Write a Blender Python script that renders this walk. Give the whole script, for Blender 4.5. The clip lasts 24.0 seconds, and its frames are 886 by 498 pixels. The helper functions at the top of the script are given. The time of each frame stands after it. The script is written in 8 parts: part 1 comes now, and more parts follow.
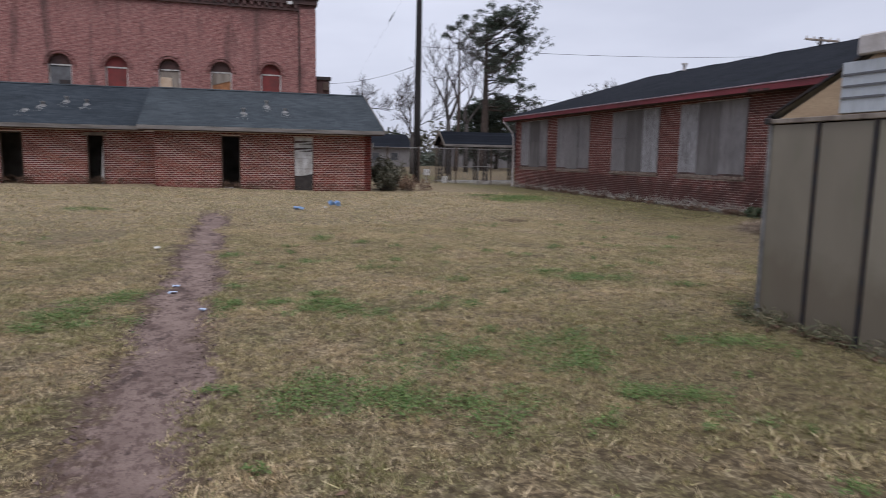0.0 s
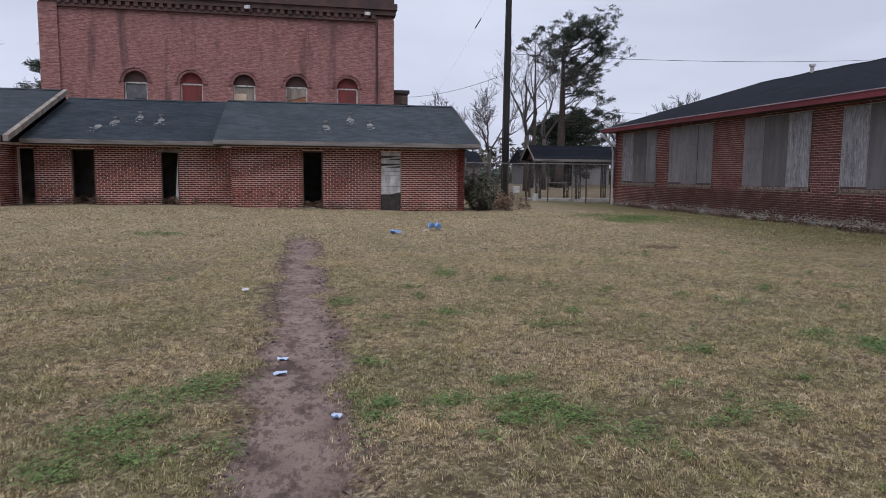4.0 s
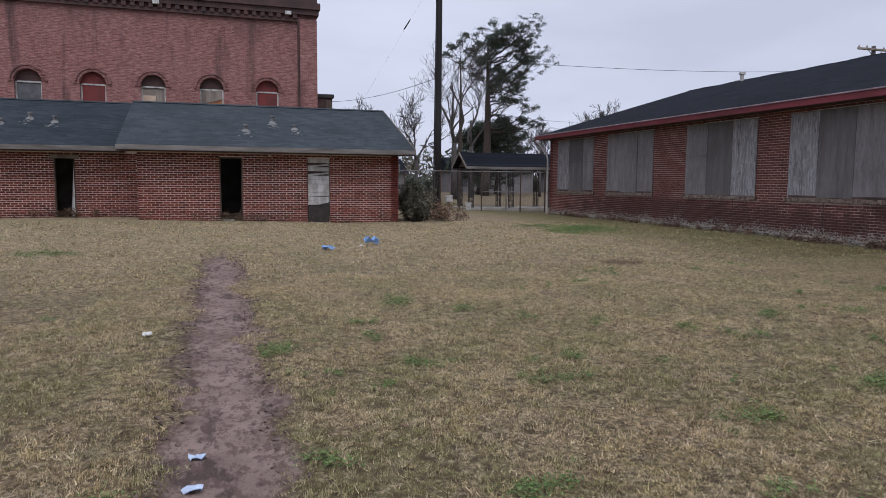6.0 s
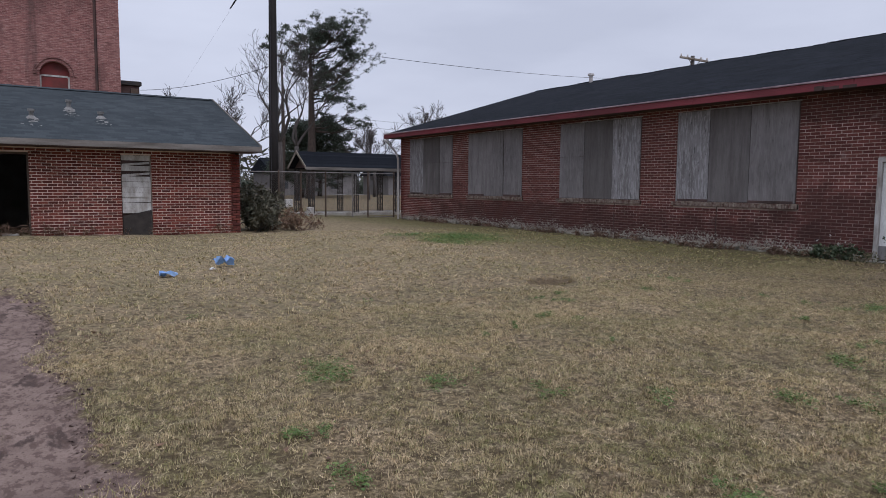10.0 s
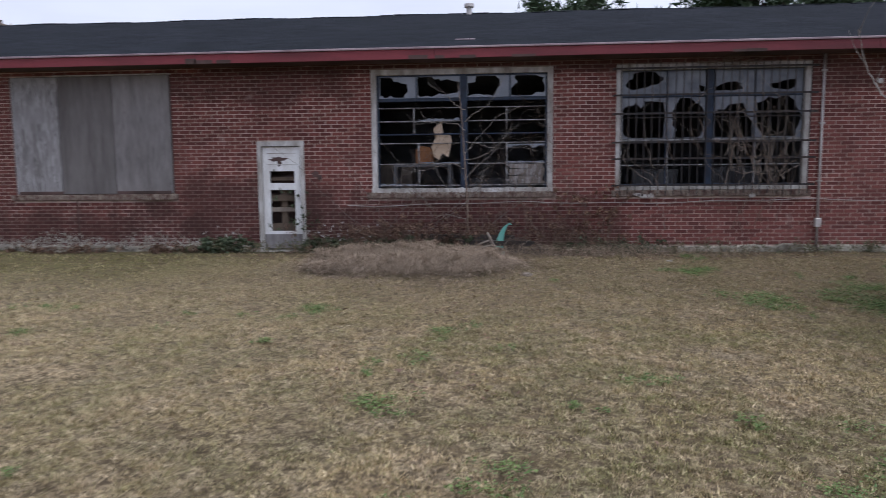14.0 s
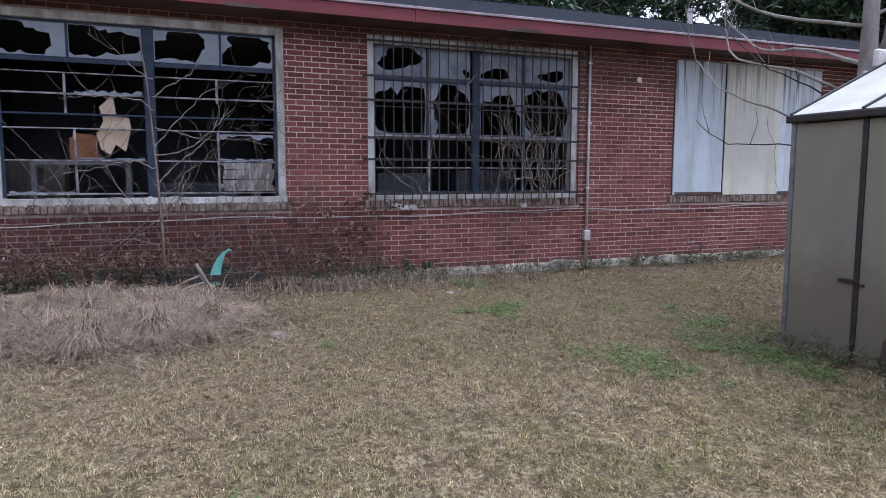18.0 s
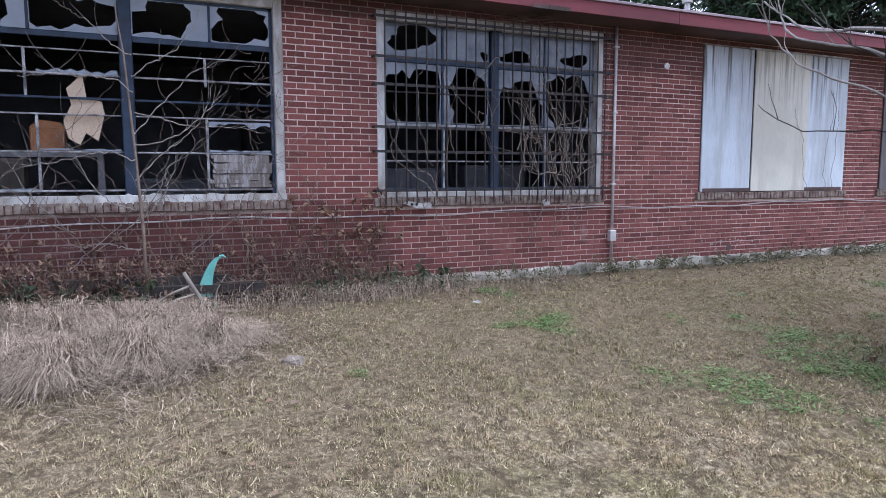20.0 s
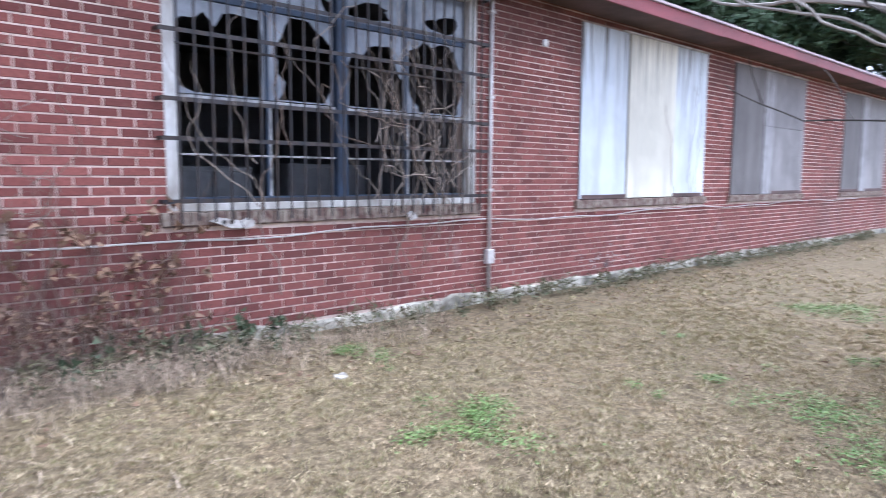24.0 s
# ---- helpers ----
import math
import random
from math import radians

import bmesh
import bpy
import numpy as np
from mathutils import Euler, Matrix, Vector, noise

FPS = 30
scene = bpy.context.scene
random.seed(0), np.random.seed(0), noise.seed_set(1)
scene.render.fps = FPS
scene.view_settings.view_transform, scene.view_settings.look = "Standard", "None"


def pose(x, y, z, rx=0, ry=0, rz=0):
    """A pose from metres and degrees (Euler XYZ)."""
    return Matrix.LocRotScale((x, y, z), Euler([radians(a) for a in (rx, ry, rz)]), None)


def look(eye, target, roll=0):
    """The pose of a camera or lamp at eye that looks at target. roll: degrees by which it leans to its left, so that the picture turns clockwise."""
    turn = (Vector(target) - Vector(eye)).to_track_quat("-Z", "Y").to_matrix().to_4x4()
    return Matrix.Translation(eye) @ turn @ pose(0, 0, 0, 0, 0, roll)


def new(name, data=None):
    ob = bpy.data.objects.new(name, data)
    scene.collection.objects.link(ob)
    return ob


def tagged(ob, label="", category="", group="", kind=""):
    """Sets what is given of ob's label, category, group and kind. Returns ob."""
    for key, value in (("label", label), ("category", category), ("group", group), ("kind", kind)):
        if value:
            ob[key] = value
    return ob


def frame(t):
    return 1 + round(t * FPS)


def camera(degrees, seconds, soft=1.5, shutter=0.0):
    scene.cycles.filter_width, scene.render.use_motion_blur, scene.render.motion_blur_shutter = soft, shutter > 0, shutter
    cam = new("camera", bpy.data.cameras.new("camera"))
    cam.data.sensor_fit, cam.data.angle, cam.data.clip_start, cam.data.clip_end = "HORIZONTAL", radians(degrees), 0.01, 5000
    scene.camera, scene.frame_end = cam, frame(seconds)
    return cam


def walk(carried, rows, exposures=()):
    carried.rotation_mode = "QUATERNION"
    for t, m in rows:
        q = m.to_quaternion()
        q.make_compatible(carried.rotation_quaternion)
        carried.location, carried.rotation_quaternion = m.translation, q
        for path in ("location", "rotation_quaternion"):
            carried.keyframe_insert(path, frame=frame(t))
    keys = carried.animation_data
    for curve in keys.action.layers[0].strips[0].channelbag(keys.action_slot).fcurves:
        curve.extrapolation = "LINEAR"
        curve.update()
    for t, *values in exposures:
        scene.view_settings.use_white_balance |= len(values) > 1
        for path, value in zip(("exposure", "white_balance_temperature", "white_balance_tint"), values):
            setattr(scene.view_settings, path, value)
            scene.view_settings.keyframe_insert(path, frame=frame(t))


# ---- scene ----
cam = camera(65.6, 24.0, soft=0.8, shutter=0.35)
# seconds, x, y, z, yaw, pitch, roll
ROWS = [
    (0.0, -0.092, 0.571, 1.485, -16.37, -7.63, -1.04),
    (0.5, -0.143, 0.956, 1.457, -10.00, -7.29, -1.10),
    (1.0, -0.203, 1.335, 1.446, -9.21, -7.10, -0.73),
    (1.5, -0.282, 1.676, 1.468, -9.28, -6.90, -0.79),
    (2.0, -0.464, 2.042, 1.409, -9.35, -6.70, -1.08),
    (2.5, -0.569, 2.497, 1.372, -9.68, -6.60, -0.59),
    (4.5, -0.681, 4.180, 1.381, -13.39, -5.93, -0.58),
    (5.0, -0.687, 4.618, 1.372, -16.88, -5.77, -0.17),
    (5.5, -0.687, 5.106, 1.388, -17.55, -5.65, -0.32),
    (6.0, -0.703, 5.488, 1.399, -17.85, -5.52, -0.44),
    (6.5, -0.668, 5.890, 1.403, -18.09, -5.43, -0.29),
    (7.0, -0.651, 6.150, 1.381, -20.93, -5.27, -0.07),
    (7.5, -0.681, 6.536, 1.366, -31.45, -5.15, -0.29),
    (8.0, -0.740, 6.880, 1.377, -33.15, -5.22, -0.34),
    (8.5, -0.790, 7.420, 1.374, -33.40, -5.20, -0.50),
    (9.0, -0.838, 7.976, 1.373, -33.44, -5.20, -0.21),
    (9.5, -0.870, 8.450, 1.408, -33.10, -5.24, -0.45),
    (11.5, -0.470, 9.742, 1.417, -44.29, -5.32, 0.14),
    (12.0, -0.317, 10.097, 1.386, -54.91, -5.42, 0.35),
    (12.5, -0.092, 10.451, 1.382, -57.29, -5.58, 0.14),
    (13.0, 0.189, 10.786, 1.381, -64.70, -5.60, 0.58),
    (13.5, 0.613, 11.000, 1.370, -77.62, -5.83, 0.66),
    (14.0, 1.120, 11.050, 1.370, -85.60, -6.10, 0.56),
    (14.5, 1.554, 11.040, 1.367, -92.92, -6.33, 0.80),
    (15.0, 1.971, 11.030, 1.407, -94.95, -6.40, 0.60),
    (15.5, 2.364, 11.080, 1.421, -96.45, -6.35, 0.45),
    (16.0, 2.810, 11.150, 1.395, -98.65, -6.37, 0.39),
    (16.5, 3.246, 11.344, 1.373, -99.55, -6.33, 0.43),
    (17.0, 3.693, 11.414, 1.392, -101.36, -6.27, 0.32),
    (17.5, 4.186, 11.471, 1.424, -109.31, -6.29, 0.25),
    (19.5, 5.528, 11.799, 1.363, -114.64, -6.06, -0.14),
    (20.0, 5.839, 11.755, 1.349, -115.11, -6.16, 0.07),
    (20.5, 6.161, 11.687, 1.383, -115.35, -6.14, -0.17),
    (21.0, 6.505, 11.628, 1.377, -115.29, -6.20, -0.20),
    (21.5, 6.847, 11.536, 1.356, -115.30, -6.19, -0.13),
    (22.0, 7.207, 11.484, 1.377, -115.50, -6.06, -0.20),
    (22.5, 7.546, 11.425, 1.351, -115.46, -6.01, -0.30),
    (23.0, 7.938, 11.312, 1.336, -120.05, -5.95, -0.09),
    (23.5, 8.216, 11.134, 1.344, -122.90, -5.94, -0.30),
    (24.0, 8.512, 10.949, 1.355, -133.01, -5.98, -0.34),
]
EXPOSURES = [(0.0, 0.02, 6000, 13), (1.2, -0.05, 5900, 13), (5.0, -0.05, 5850, 13), (9.0, -0.14, 5850, 13), (12.0, -0.15, 5850, 13), (13.0, -0.05, 5850, 13), (14.0, 0.3, 5800, 13), (15.0, 0.42, 5700, 13), (17.0, 0.72, 5500, 13),
             (19.0, 0.98, 5330, 13), (20.0, 1.22, 5280, 13), (21.0, 1.64, 5220, 13), (23.0, 1.98, 5250, 13), (24.0, 2.10, 5280, 12)]
walk(cam, [(t, pose(x, y, z, 90 + pitch, roll, yaw)) for t, x, y, z, yaw, pitch, roll in ROWS], EXPOSURES)

# ------------------------------------------------------------------ light
world = bpy.data.worlds.new("overcast")
scene.world = world
world.use_nodes = True
wn, wl = world.node_tree.nodes, world.node_tree.links
wn.clear()
sky = wn.new("ShaderNodeTexSky")
sky.sky_type, sky.sun_disc = "NISHITA", False
sky.sun_elevation, sky.sun_rotation = radians(64), radians(165)
sky.air_density, sky.dust_density, sky.ozone_density = 1.0, 4.0, 1.0
grey = wn.new("ShaderNodeHueSaturation")
grey.inputs["Saturation"].default_value = 0.3
cloud_co = wn.new("ShaderNodeTexCoord")
cloud_map = wn.new("ShaderNodeMapping")
cloud_map.inputs["Scale"].default_value = (1.0, 1.0, 3.5)
cloud = wn.new("ShaderNodeTexNoise")
cloud.inputs["Scale"].default_value, cloud.inputs["Detail"].default_value = 2.2, 5.0
ramp = wn.new("ShaderNodeValToRGB")
ramp.color_ramp.elements[0].position, ramp.color_ramp.elements[0].color = 0.3, (0.72, 0.735, 0.82, 1)
ramp.color_ramp.elements[1].position, ramp.color_ramp.elements[1].color = 0.7, (0.95, 0.96, 1.04, 1)
lift = wn.new("ShaderNodeMixRGB")
lift.blend_type = "MULTIPLY"
lift.inputs[0].default_value, lift.inputs[2].default_value = 1.0, (8.0, 8.0, 8.0, 1)
blend = wn.new("ShaderNodeMixRGB")
blend.inputs[0].default_value = 0.88
back = wn.new("ShaderNodeBackground")
back.inputs["Strength"].default_value = 0.11
wout = wn.new("ShaderNodeOutputWorld")
wl.new(sky.outputs[0], grey.inputs["Color"])
wl.new(cloud_co.outputs["Generated"], cloud_map.inputs[0])
wl.new(cloud_map.outputs[0], cloud.inputs["Vector"])
wl.new(cloud.outputs["Fac"], ramp.inputs[0])
wl.new(ramp.outputs[0], lift.inputs[1])
wl.new(grey.outputs[0], blend.inputs[1])
wl.new(lift.outputs[0], blend.inputs[2])
wl.new(blend.outputs[0], back.inputs[0])
wl.new(back.outputs[0], wout.inputs[0])

sun_data = bpy.data.lights.new("sun", "SUN")
sun_data.energy, sun_data.angle, sun_data.color = 2.1, radians(38), (1.0, 0.97, 0.93)
sun = new("sun", sun_data)
sun.matrix_world = look((-4, -12, 24), (0, 0, 0))


# ------------------------------------------------------------------ materials
class Nodes:
    """A material's nodes, in short words."""

    def __init__(self, name, rough=0.8, metal=0.0, spec=0.3):
        self.m = bpy.data.materials.new(name)
        self.m.use_nodes = True
        self.n, self.l = self.m.node_tree.nodes, self.m.node_tree.links
        self.b = self.n["Principled BSDF"]
        self.b.inputs["Roughness"].default_value = rough
        self.b.inputs["Metallic"].default_value = metal
        self.b.inputs["Specular IOR Level"].default_value = spec
        co = self.n.new("ShaderNodeTexCoord")
        self.co = co.outputs["Object"]

    def link(self, a, b):
        self.l.new(a, b)

    def mapped(self, scale):
        m = self.n.new("ShaderNodeMapping")
        m.inputs["Scale"].default_value = scale
        self.link(self.co, m.inputs[0])
        return m.outputs[0]

    def noise(self, scale, detail=4.0, stretch=None, rough=0.55):
        t = self.n.new("ShaderNodeTexNoise")
        t.inputs["Scale"].default_value, t.inputs["Detail"].default_value = scale, detail
        t.inputs["Roughness"].default_value = rough
        self.link(self.mapped(stretch) if stretch else self.co, t.inputs["Vector"])
        return t.outputs["Fac"]

    def ramp(self, fac, *stops):
        r = self.n.new("ShaderNodeValToRGB")
        e = r.color_ramp.elements
        while len(e) < len(stops):
            e.new(0.5)
        for i, (p, c) in enumerate(stops):
            e[i].position = p
            e[i].color = (*c, 1) if isinstance(c, tuple) else (c, c, c, 1)
        self.link(fac, r.inputs[0])
        return r.outputs[0]

    def mix(self, fac, a, b, how="MIX"):
        m = self.n.new("ShaderNodeMixRGB")
        m.blend_type = how
        for k, v in enumerate((fac, a, b)):
            if isinstance(v, (int, float)):
                m.inputs[k].default_value = v if k == 0 else (v, v, v, 1)
            elif isinstance(v, tuple):
                m.inputs[k].default_value = (*v, 1)
            else:
                self.link(v, m.inputs[k])
        return m.outputs[0]

    def math(self, how, a, b=0.0, c=0.0):
        m = self.n.new("ShaderNodeMath")
        m.operation = how
        for k, v in enumerate((a, b, c)):
            if isinstance(v, (int, float)):
                m.inputs[k].default_value = v
            else:
                self.link(v, m.inputs[k])
        return m.outputs[0]

    def piece(self):
        """A number from 0 to 1 that differs from piece to piece."""
        o, g = self.n.new("ShaderNodeObjectInfo"), self.n.new("ShaderNodeNewGeometry")
        return self.math("FRACT", self.math("ADD", o.outputs["Random"], g.outputs["Random Per Island"]))

    def xyz(self):
        s = self.n.new("ShaderNodeSeparateXYZ")
        self.link(self.co, s.inputs[0])
        return s.outputs

    def done(self, colour, height=None, strength=0.3, distance=0.01, rough=None):
        if isinstance(colour, tuple):
            self.b.inputs["Base Color"].default_value = (*colour, 1)
        else:
            self.link(colour, self.b.inputs["Base Color"])
        if height is not None:
            u = self.n.new("ShaderNodeBump")
            u.inputs["Strength"].default_value, u.inputs["Distance"].default_value = strength, distance
            self.link(height, u.inputs["Height"])
            self.link(u.outputs[0], self.b.inputs["Normal"])
        if rough is not None:
            self.link(rough, self.b.inputs["Roughness"])
        return self.m


def stained(k, c, stain_shade, dark):
    """Mould and soot in uneven patches on a wall, with eave and wall-foot shade painted in: each is (y, z, half width,
    half height, how much).
    """
    for cy, cz, hy, hz, much in stain_shade:
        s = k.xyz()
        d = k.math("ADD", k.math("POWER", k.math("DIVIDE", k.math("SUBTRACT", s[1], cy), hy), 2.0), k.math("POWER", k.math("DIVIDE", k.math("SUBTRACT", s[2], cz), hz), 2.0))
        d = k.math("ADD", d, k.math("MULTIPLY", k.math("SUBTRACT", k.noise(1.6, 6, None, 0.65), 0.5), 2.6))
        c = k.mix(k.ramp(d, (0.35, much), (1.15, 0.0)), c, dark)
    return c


def mortar_material(name, a, b, stain_shade):
    k = Nodes(name, 0.9)
    k.co = k.n.new("ShaderNodeNewGeometry").outputs["Position"]
    c = k.mix(k.ramp(k.noise(0.9, 6), (0.36, 0.0), (0.66, 1.0)), a, b)
    c = k.mix(k.ramp(k.noise(7.0, 5), (0.50, 0.0), (0.68, 0.55)), c, tuple(0.4 * v for v in b))
    c = stained(k, c, stain_shade, (0.10, 0.060, 0.050))
    return k.done(c, k.noise(90, 4), 0.2, 0.005)


def brick_material(name, dark, mid, light, stain_shade=()):
    k = Nodes(name, 0.85)
    k.co = k.n.new("ShaderNodeNewGeometry").outputs["Position"]
    base = k.ramp(k.piece(), (0.0, dark), (0.45, mid), (1.0, light))
    grain = k.noise(60, 4)
    c = k.mix(k.ramp(grain, (0.35, 0.0), (0.75, 0.55)), base, tuple(0.55 * v for v in dark))
    soot = k.ramp(k.noise(0.55, 5, (1, 1, 0.6)), (0.48, 0.0), (0.78, 0.6))
    c = k.mix(soot, c, (0.055, 0.035, 0.032))
    c = stained(k, c, stain_shade, (0.05, 0.022, 0.019))
    chalk = k.ramp(k.noise(3.1, 6), (0.66, 0.0), (0.8, 0.35))
    c = k.mix(chalk, c, (0.42, 0.34, 0.31))
    return k.done(c, grain, 0.35, 0.004)


def plain_material(name, colour, other, scale=3.0, rough=0.75, metal=0.0, bump=0.2, stretch=None, fine=45.0, spec=0.3, world=False):
    """Two tones in patches, with a fine grain over them; world: the patches run on from piece to piece."""
    k = Nodes(name, rough, metal, spec)
    if world:
        k.co = k.n.new("ShaderNodeNewGeometry").outputs["Position"]
    patch = k.ramp(k.noise(scale, 6, stretch), (0.36, 0.0), (0.66, 1.0))
    c = k.mix(patch, colour, other)
    grain = k.noise(fine, 4, stretch)
    c = k.mix(k.ramp(grain, (0.4, 0.0), (0.8, 0.35)), c, tuple(v * 0.5 for v in other))
    return k.done(c, grain, bump, 0.005)


# At z 3.1 and up: painted eave shade; low ones mix stain with shadow.
WALL_STAIN_SHADE = ((12.3, 0.4, 3.6, 0.75, 0.65), (3.6, 3.1, 6.0, 0.4, 0.55), (24.5, 0.4, 9.0, 0.6, 0.65), (15.5, 3.1, 2.4, 0.5, 0.6), (15.8, 0.7, 2.6, 0.9, 0.6), (24.0, 1.7, 11.0, 2.4, 0.30), (11.0, 3.35, 6.0, 0.22, 0.7), (9.6, 0.35, 1.4, 0.8, 0.25))
BRICK = brick_material("red brick", (0.120, 0.038, 0.033), (0.185, 0.060, 0.051), (0.245, 0.084, 0.071), WALL_STAIN_SHADE)
BRICK_OUT = brick_material("orange red brick", (0.090, 0.022, 0.017), (0.165, 0.040, 0.030), (0.24, 0.064, 0.044))
SILLBRICK = plain_material("grimy lichened sill brick", (0.095, 0.045, 0.038), (0.30, 0.255, 0.21), 10.0, 0.9, bump=0.5, fine=60, world=True)
MORTAR = mortar_material("mortar", (0.68, 0.55, 0.48), (0.40, 0.295, 0.25), WALL_STAIN_SHADE)
MORTAR_OUT = plain_material("pale mortar", (0.84, 0.72, 0.63), (0.60, 0.47, 0.40), 1.0, 0.9, fine=90)
FOOTING = plain_material("lichened concrete footing", (0.50, 0.465, 0.39), (0.05, 0.043, 0.033), 3.2, 0.9, bump=0.5, fine=25)
CONCRETE = plain_material("concrete", (0.42, 0.40, 0.37), (0.25, 0.23, 0.20), 3.0, 0.9, fine=60)
SLAB = plain_material("grey grimy concrete", (0.21, 0.175, 0.145), (0.11, 0.09, 0.072), 9.0, 0.9, fine=60)
FASCIA = plain_material("faded red fascia paint", (0.205, 0.040, 0.050), (0.115, 0.028, 0.033), 1.2, 0.6, stretch=(1, 0.5, 3), fine=30)
DRIP = plain_material("grey drip edge", (0.40, 0.31, 0.33), (0.22, 0.16, 0.18), 2.0, 0.5, fine=30)
DARKWOOD = plain_material("dark stained board", (0.13, 0.098, 0.072), (0.07, 0.052, 0.04), 4.0, 0.85, stretch=(1, 1, 0.3))
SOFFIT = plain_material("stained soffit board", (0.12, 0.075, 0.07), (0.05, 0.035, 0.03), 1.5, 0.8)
PEEL = plain_material("peeling white paint", (0.62, 0.61, 0.60), (0.30, 0.27, 0.24), 5.0, 0.7, bump=0.4, stretch=(1, 1, 0.4), fine=35)
DOORPAINT = plain_material("white door paint", (0.86, 0.87, 0.88), (0.70, 0.69, 0.68), 4.0, 0.5, stretch=(1, 1, 0.4))
STEEL_BLUE = plain_material("dark blue painted steel", (0.030, 0.048, 0.086), (0.018, 0.025, 0.042), 6.0, 0.5)
STEEL = plain_material("dark steel bar", (0.035, 0.036, 0.042), (0.06, 0.045, 0.038), 8.0, 0.55, 0.4)
DULLVENT = plain_material("dull weathered vent metal", (0.24, 0.235, 0.23), (0.13, 0.125, 0.12), 6.0, 0.6, 0.2)
LICHEN = plain_material("pale lichen crust", (0.52, 0.49, 0.43), (0.25, 0.215, 0.175), 9.0, 0.95, bump=0.5, fine=30)
GALV = plain_material("galvanised pipe", (0.60, 0.57, 0.555), (0.43, 0.39, 0.37), 5.0, 0.5, 0.3)
CABLE = plain_material("pale cable sheath", (0.50, 0.46, 0.44), (0.34, 0.30, 0.28), 4.0, 0.6)
WIRE = plain_material("black wire", (0.03, 0.03, 0.035), (0.05, 0.05, 0.055), 4.0, 0.6)
RUST = plain_material("rusty steel", (0.06, 0.046, 0.038), (0.10, 0.065, 0.048), 6.0, 0.8)
CREOSOTE = plain_material("creosoted pole", (0.030, 0.026, 0.026), (0.015, 0.013, 0.013), 3.0, 0.85, stretch=(1, 1, 0.1))
OLDWOOD = plain_material("weathered timber", (0.30, 0.26, 0.22), (0.15, 0.12, 0.10), 4.0, 0.85, bump=0.5, stretch=(1, 1, 0.15))
TANPLY = plain_material("tan plywood", (0.46, 0.34, 0.22), (0.33, 0.23, 0.15), 3.0, 0.8, stretch=(1, 0.4, 2))
CARD = plain_material("pale torn board", (0.58, 0.46, 0.35), (0.46, 0.34, 0.24), 3.0, 0.85)
SOGGY = plain_material("soggy brown board", (0.33, 0.24, 0.18), (0.19, 0.13, 0.095), 7.0, 0.85, bump=0.4)
BROWNBOX = plain_material("brown carton", (0.36, 0.17, 0.08), (0.22, 0.10, 0.05), 4.0, 0.85)
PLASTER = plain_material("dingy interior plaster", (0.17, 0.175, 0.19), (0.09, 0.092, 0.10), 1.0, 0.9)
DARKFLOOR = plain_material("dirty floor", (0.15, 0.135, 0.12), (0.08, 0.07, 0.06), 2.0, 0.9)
CABINET = plain_material("grey cabinet", (0.15, 0.15, 0.16), (0.09, 0.09, 0.095), 3.0, 0.6)
BARK = plain_material("grey bark", (0.085, 0.074, 0.070), (0.050, 0.043, 0.040), 5.0, 0.9, bump=0.6, stretch=(1, 1, 0.3))
PALEBARK = plain_material("pale grey bark", (0.27, 0.24, 0.215), (0.15, 0.13, 0.115), 7.0, 0.85, stretch=(1, 1, 0.4))
PINEBARK = plain_material("pine bark", (0.075, 0.055, 0.045), (0.04, 0.03, 0.026), 5.0, 0.9)
FENCEGREY = plain_material("dull fence wire", (0.20, 0.19, 0.185), (0.12, 0.105, 0.095), 4.0, 0.6)
DARKVINE = plain_material("dark dead stalk", (0.17, 0.12, 0.093), (0.085, 0.058, 0.045), 9.0, 0.9)
VINE = plain_material("dry vine", (0.22, 0.165, 0.13), (0.13, 0.095, 0.075), 9.0, 0.9)
TEAL = plain_material("faded green plastic", (0.20, 0.47, 0.41), (0.12, 0.36, 0.30), 6.0, 0.45)
BLUELITTER = plain_material("blue plastic litter", (0.18, 0.34, 0.66), (0.34, 0.48, 0.74), 9.0, 0.5)
PAPER = plain_material("pale paper litter", (0.48, 0.54, 0.66), (0.34, 0.42, 0.58), 9.0, 0.8)
WHITELITTER = plain_material("white litter", (0.70, 0.69, 0.68), (0.52, 0.50, 0.48), 9.0, 0.7)
DIRTYWHITE = plain_material("dirty white enamel", (0.50, 0.475, 0.455), (0.30, 0.27, 0.25), 14.0, 0.7)
PALEVINE = plain_material("bleached dry vine", (0.30, 0.25, 0.212), (0.17, 0.138, 0.115), 9.0, 0.9)
REDPANEL = plain_material("red infill panel", (0.20, 0.040, 0.038), (0.12, 0.036, 0.032), 2.0, 0.7)
DARKGLASS = plain_material("dirty dark glass", (0.045, 0.05, 0.06), (0.09, 0.09, 0.095), 2.0, 0.25)
ASPHALT_FAR = plain_material("pale grey concrete lot", (0.36, 0.36, 0.365), (0.27, 0.27, 0.275), 0.4, 0.9)
SOIL = plain_material("reddish soil", (0.17, 0.122, 0.105), (0.085, 0.058, 0.05), 14.0, 0.95)
MUD = plain_material("dark mud", (0.12, 0.085, 0.06), (0.07, 0.05, 0.038), 9.0, 0.9)
TRUNKDARK = plain_material("dark wet bark", (0.06, 0.05, 0.045), (0.03, 0.026, 0.024), 5.0, 0.9)


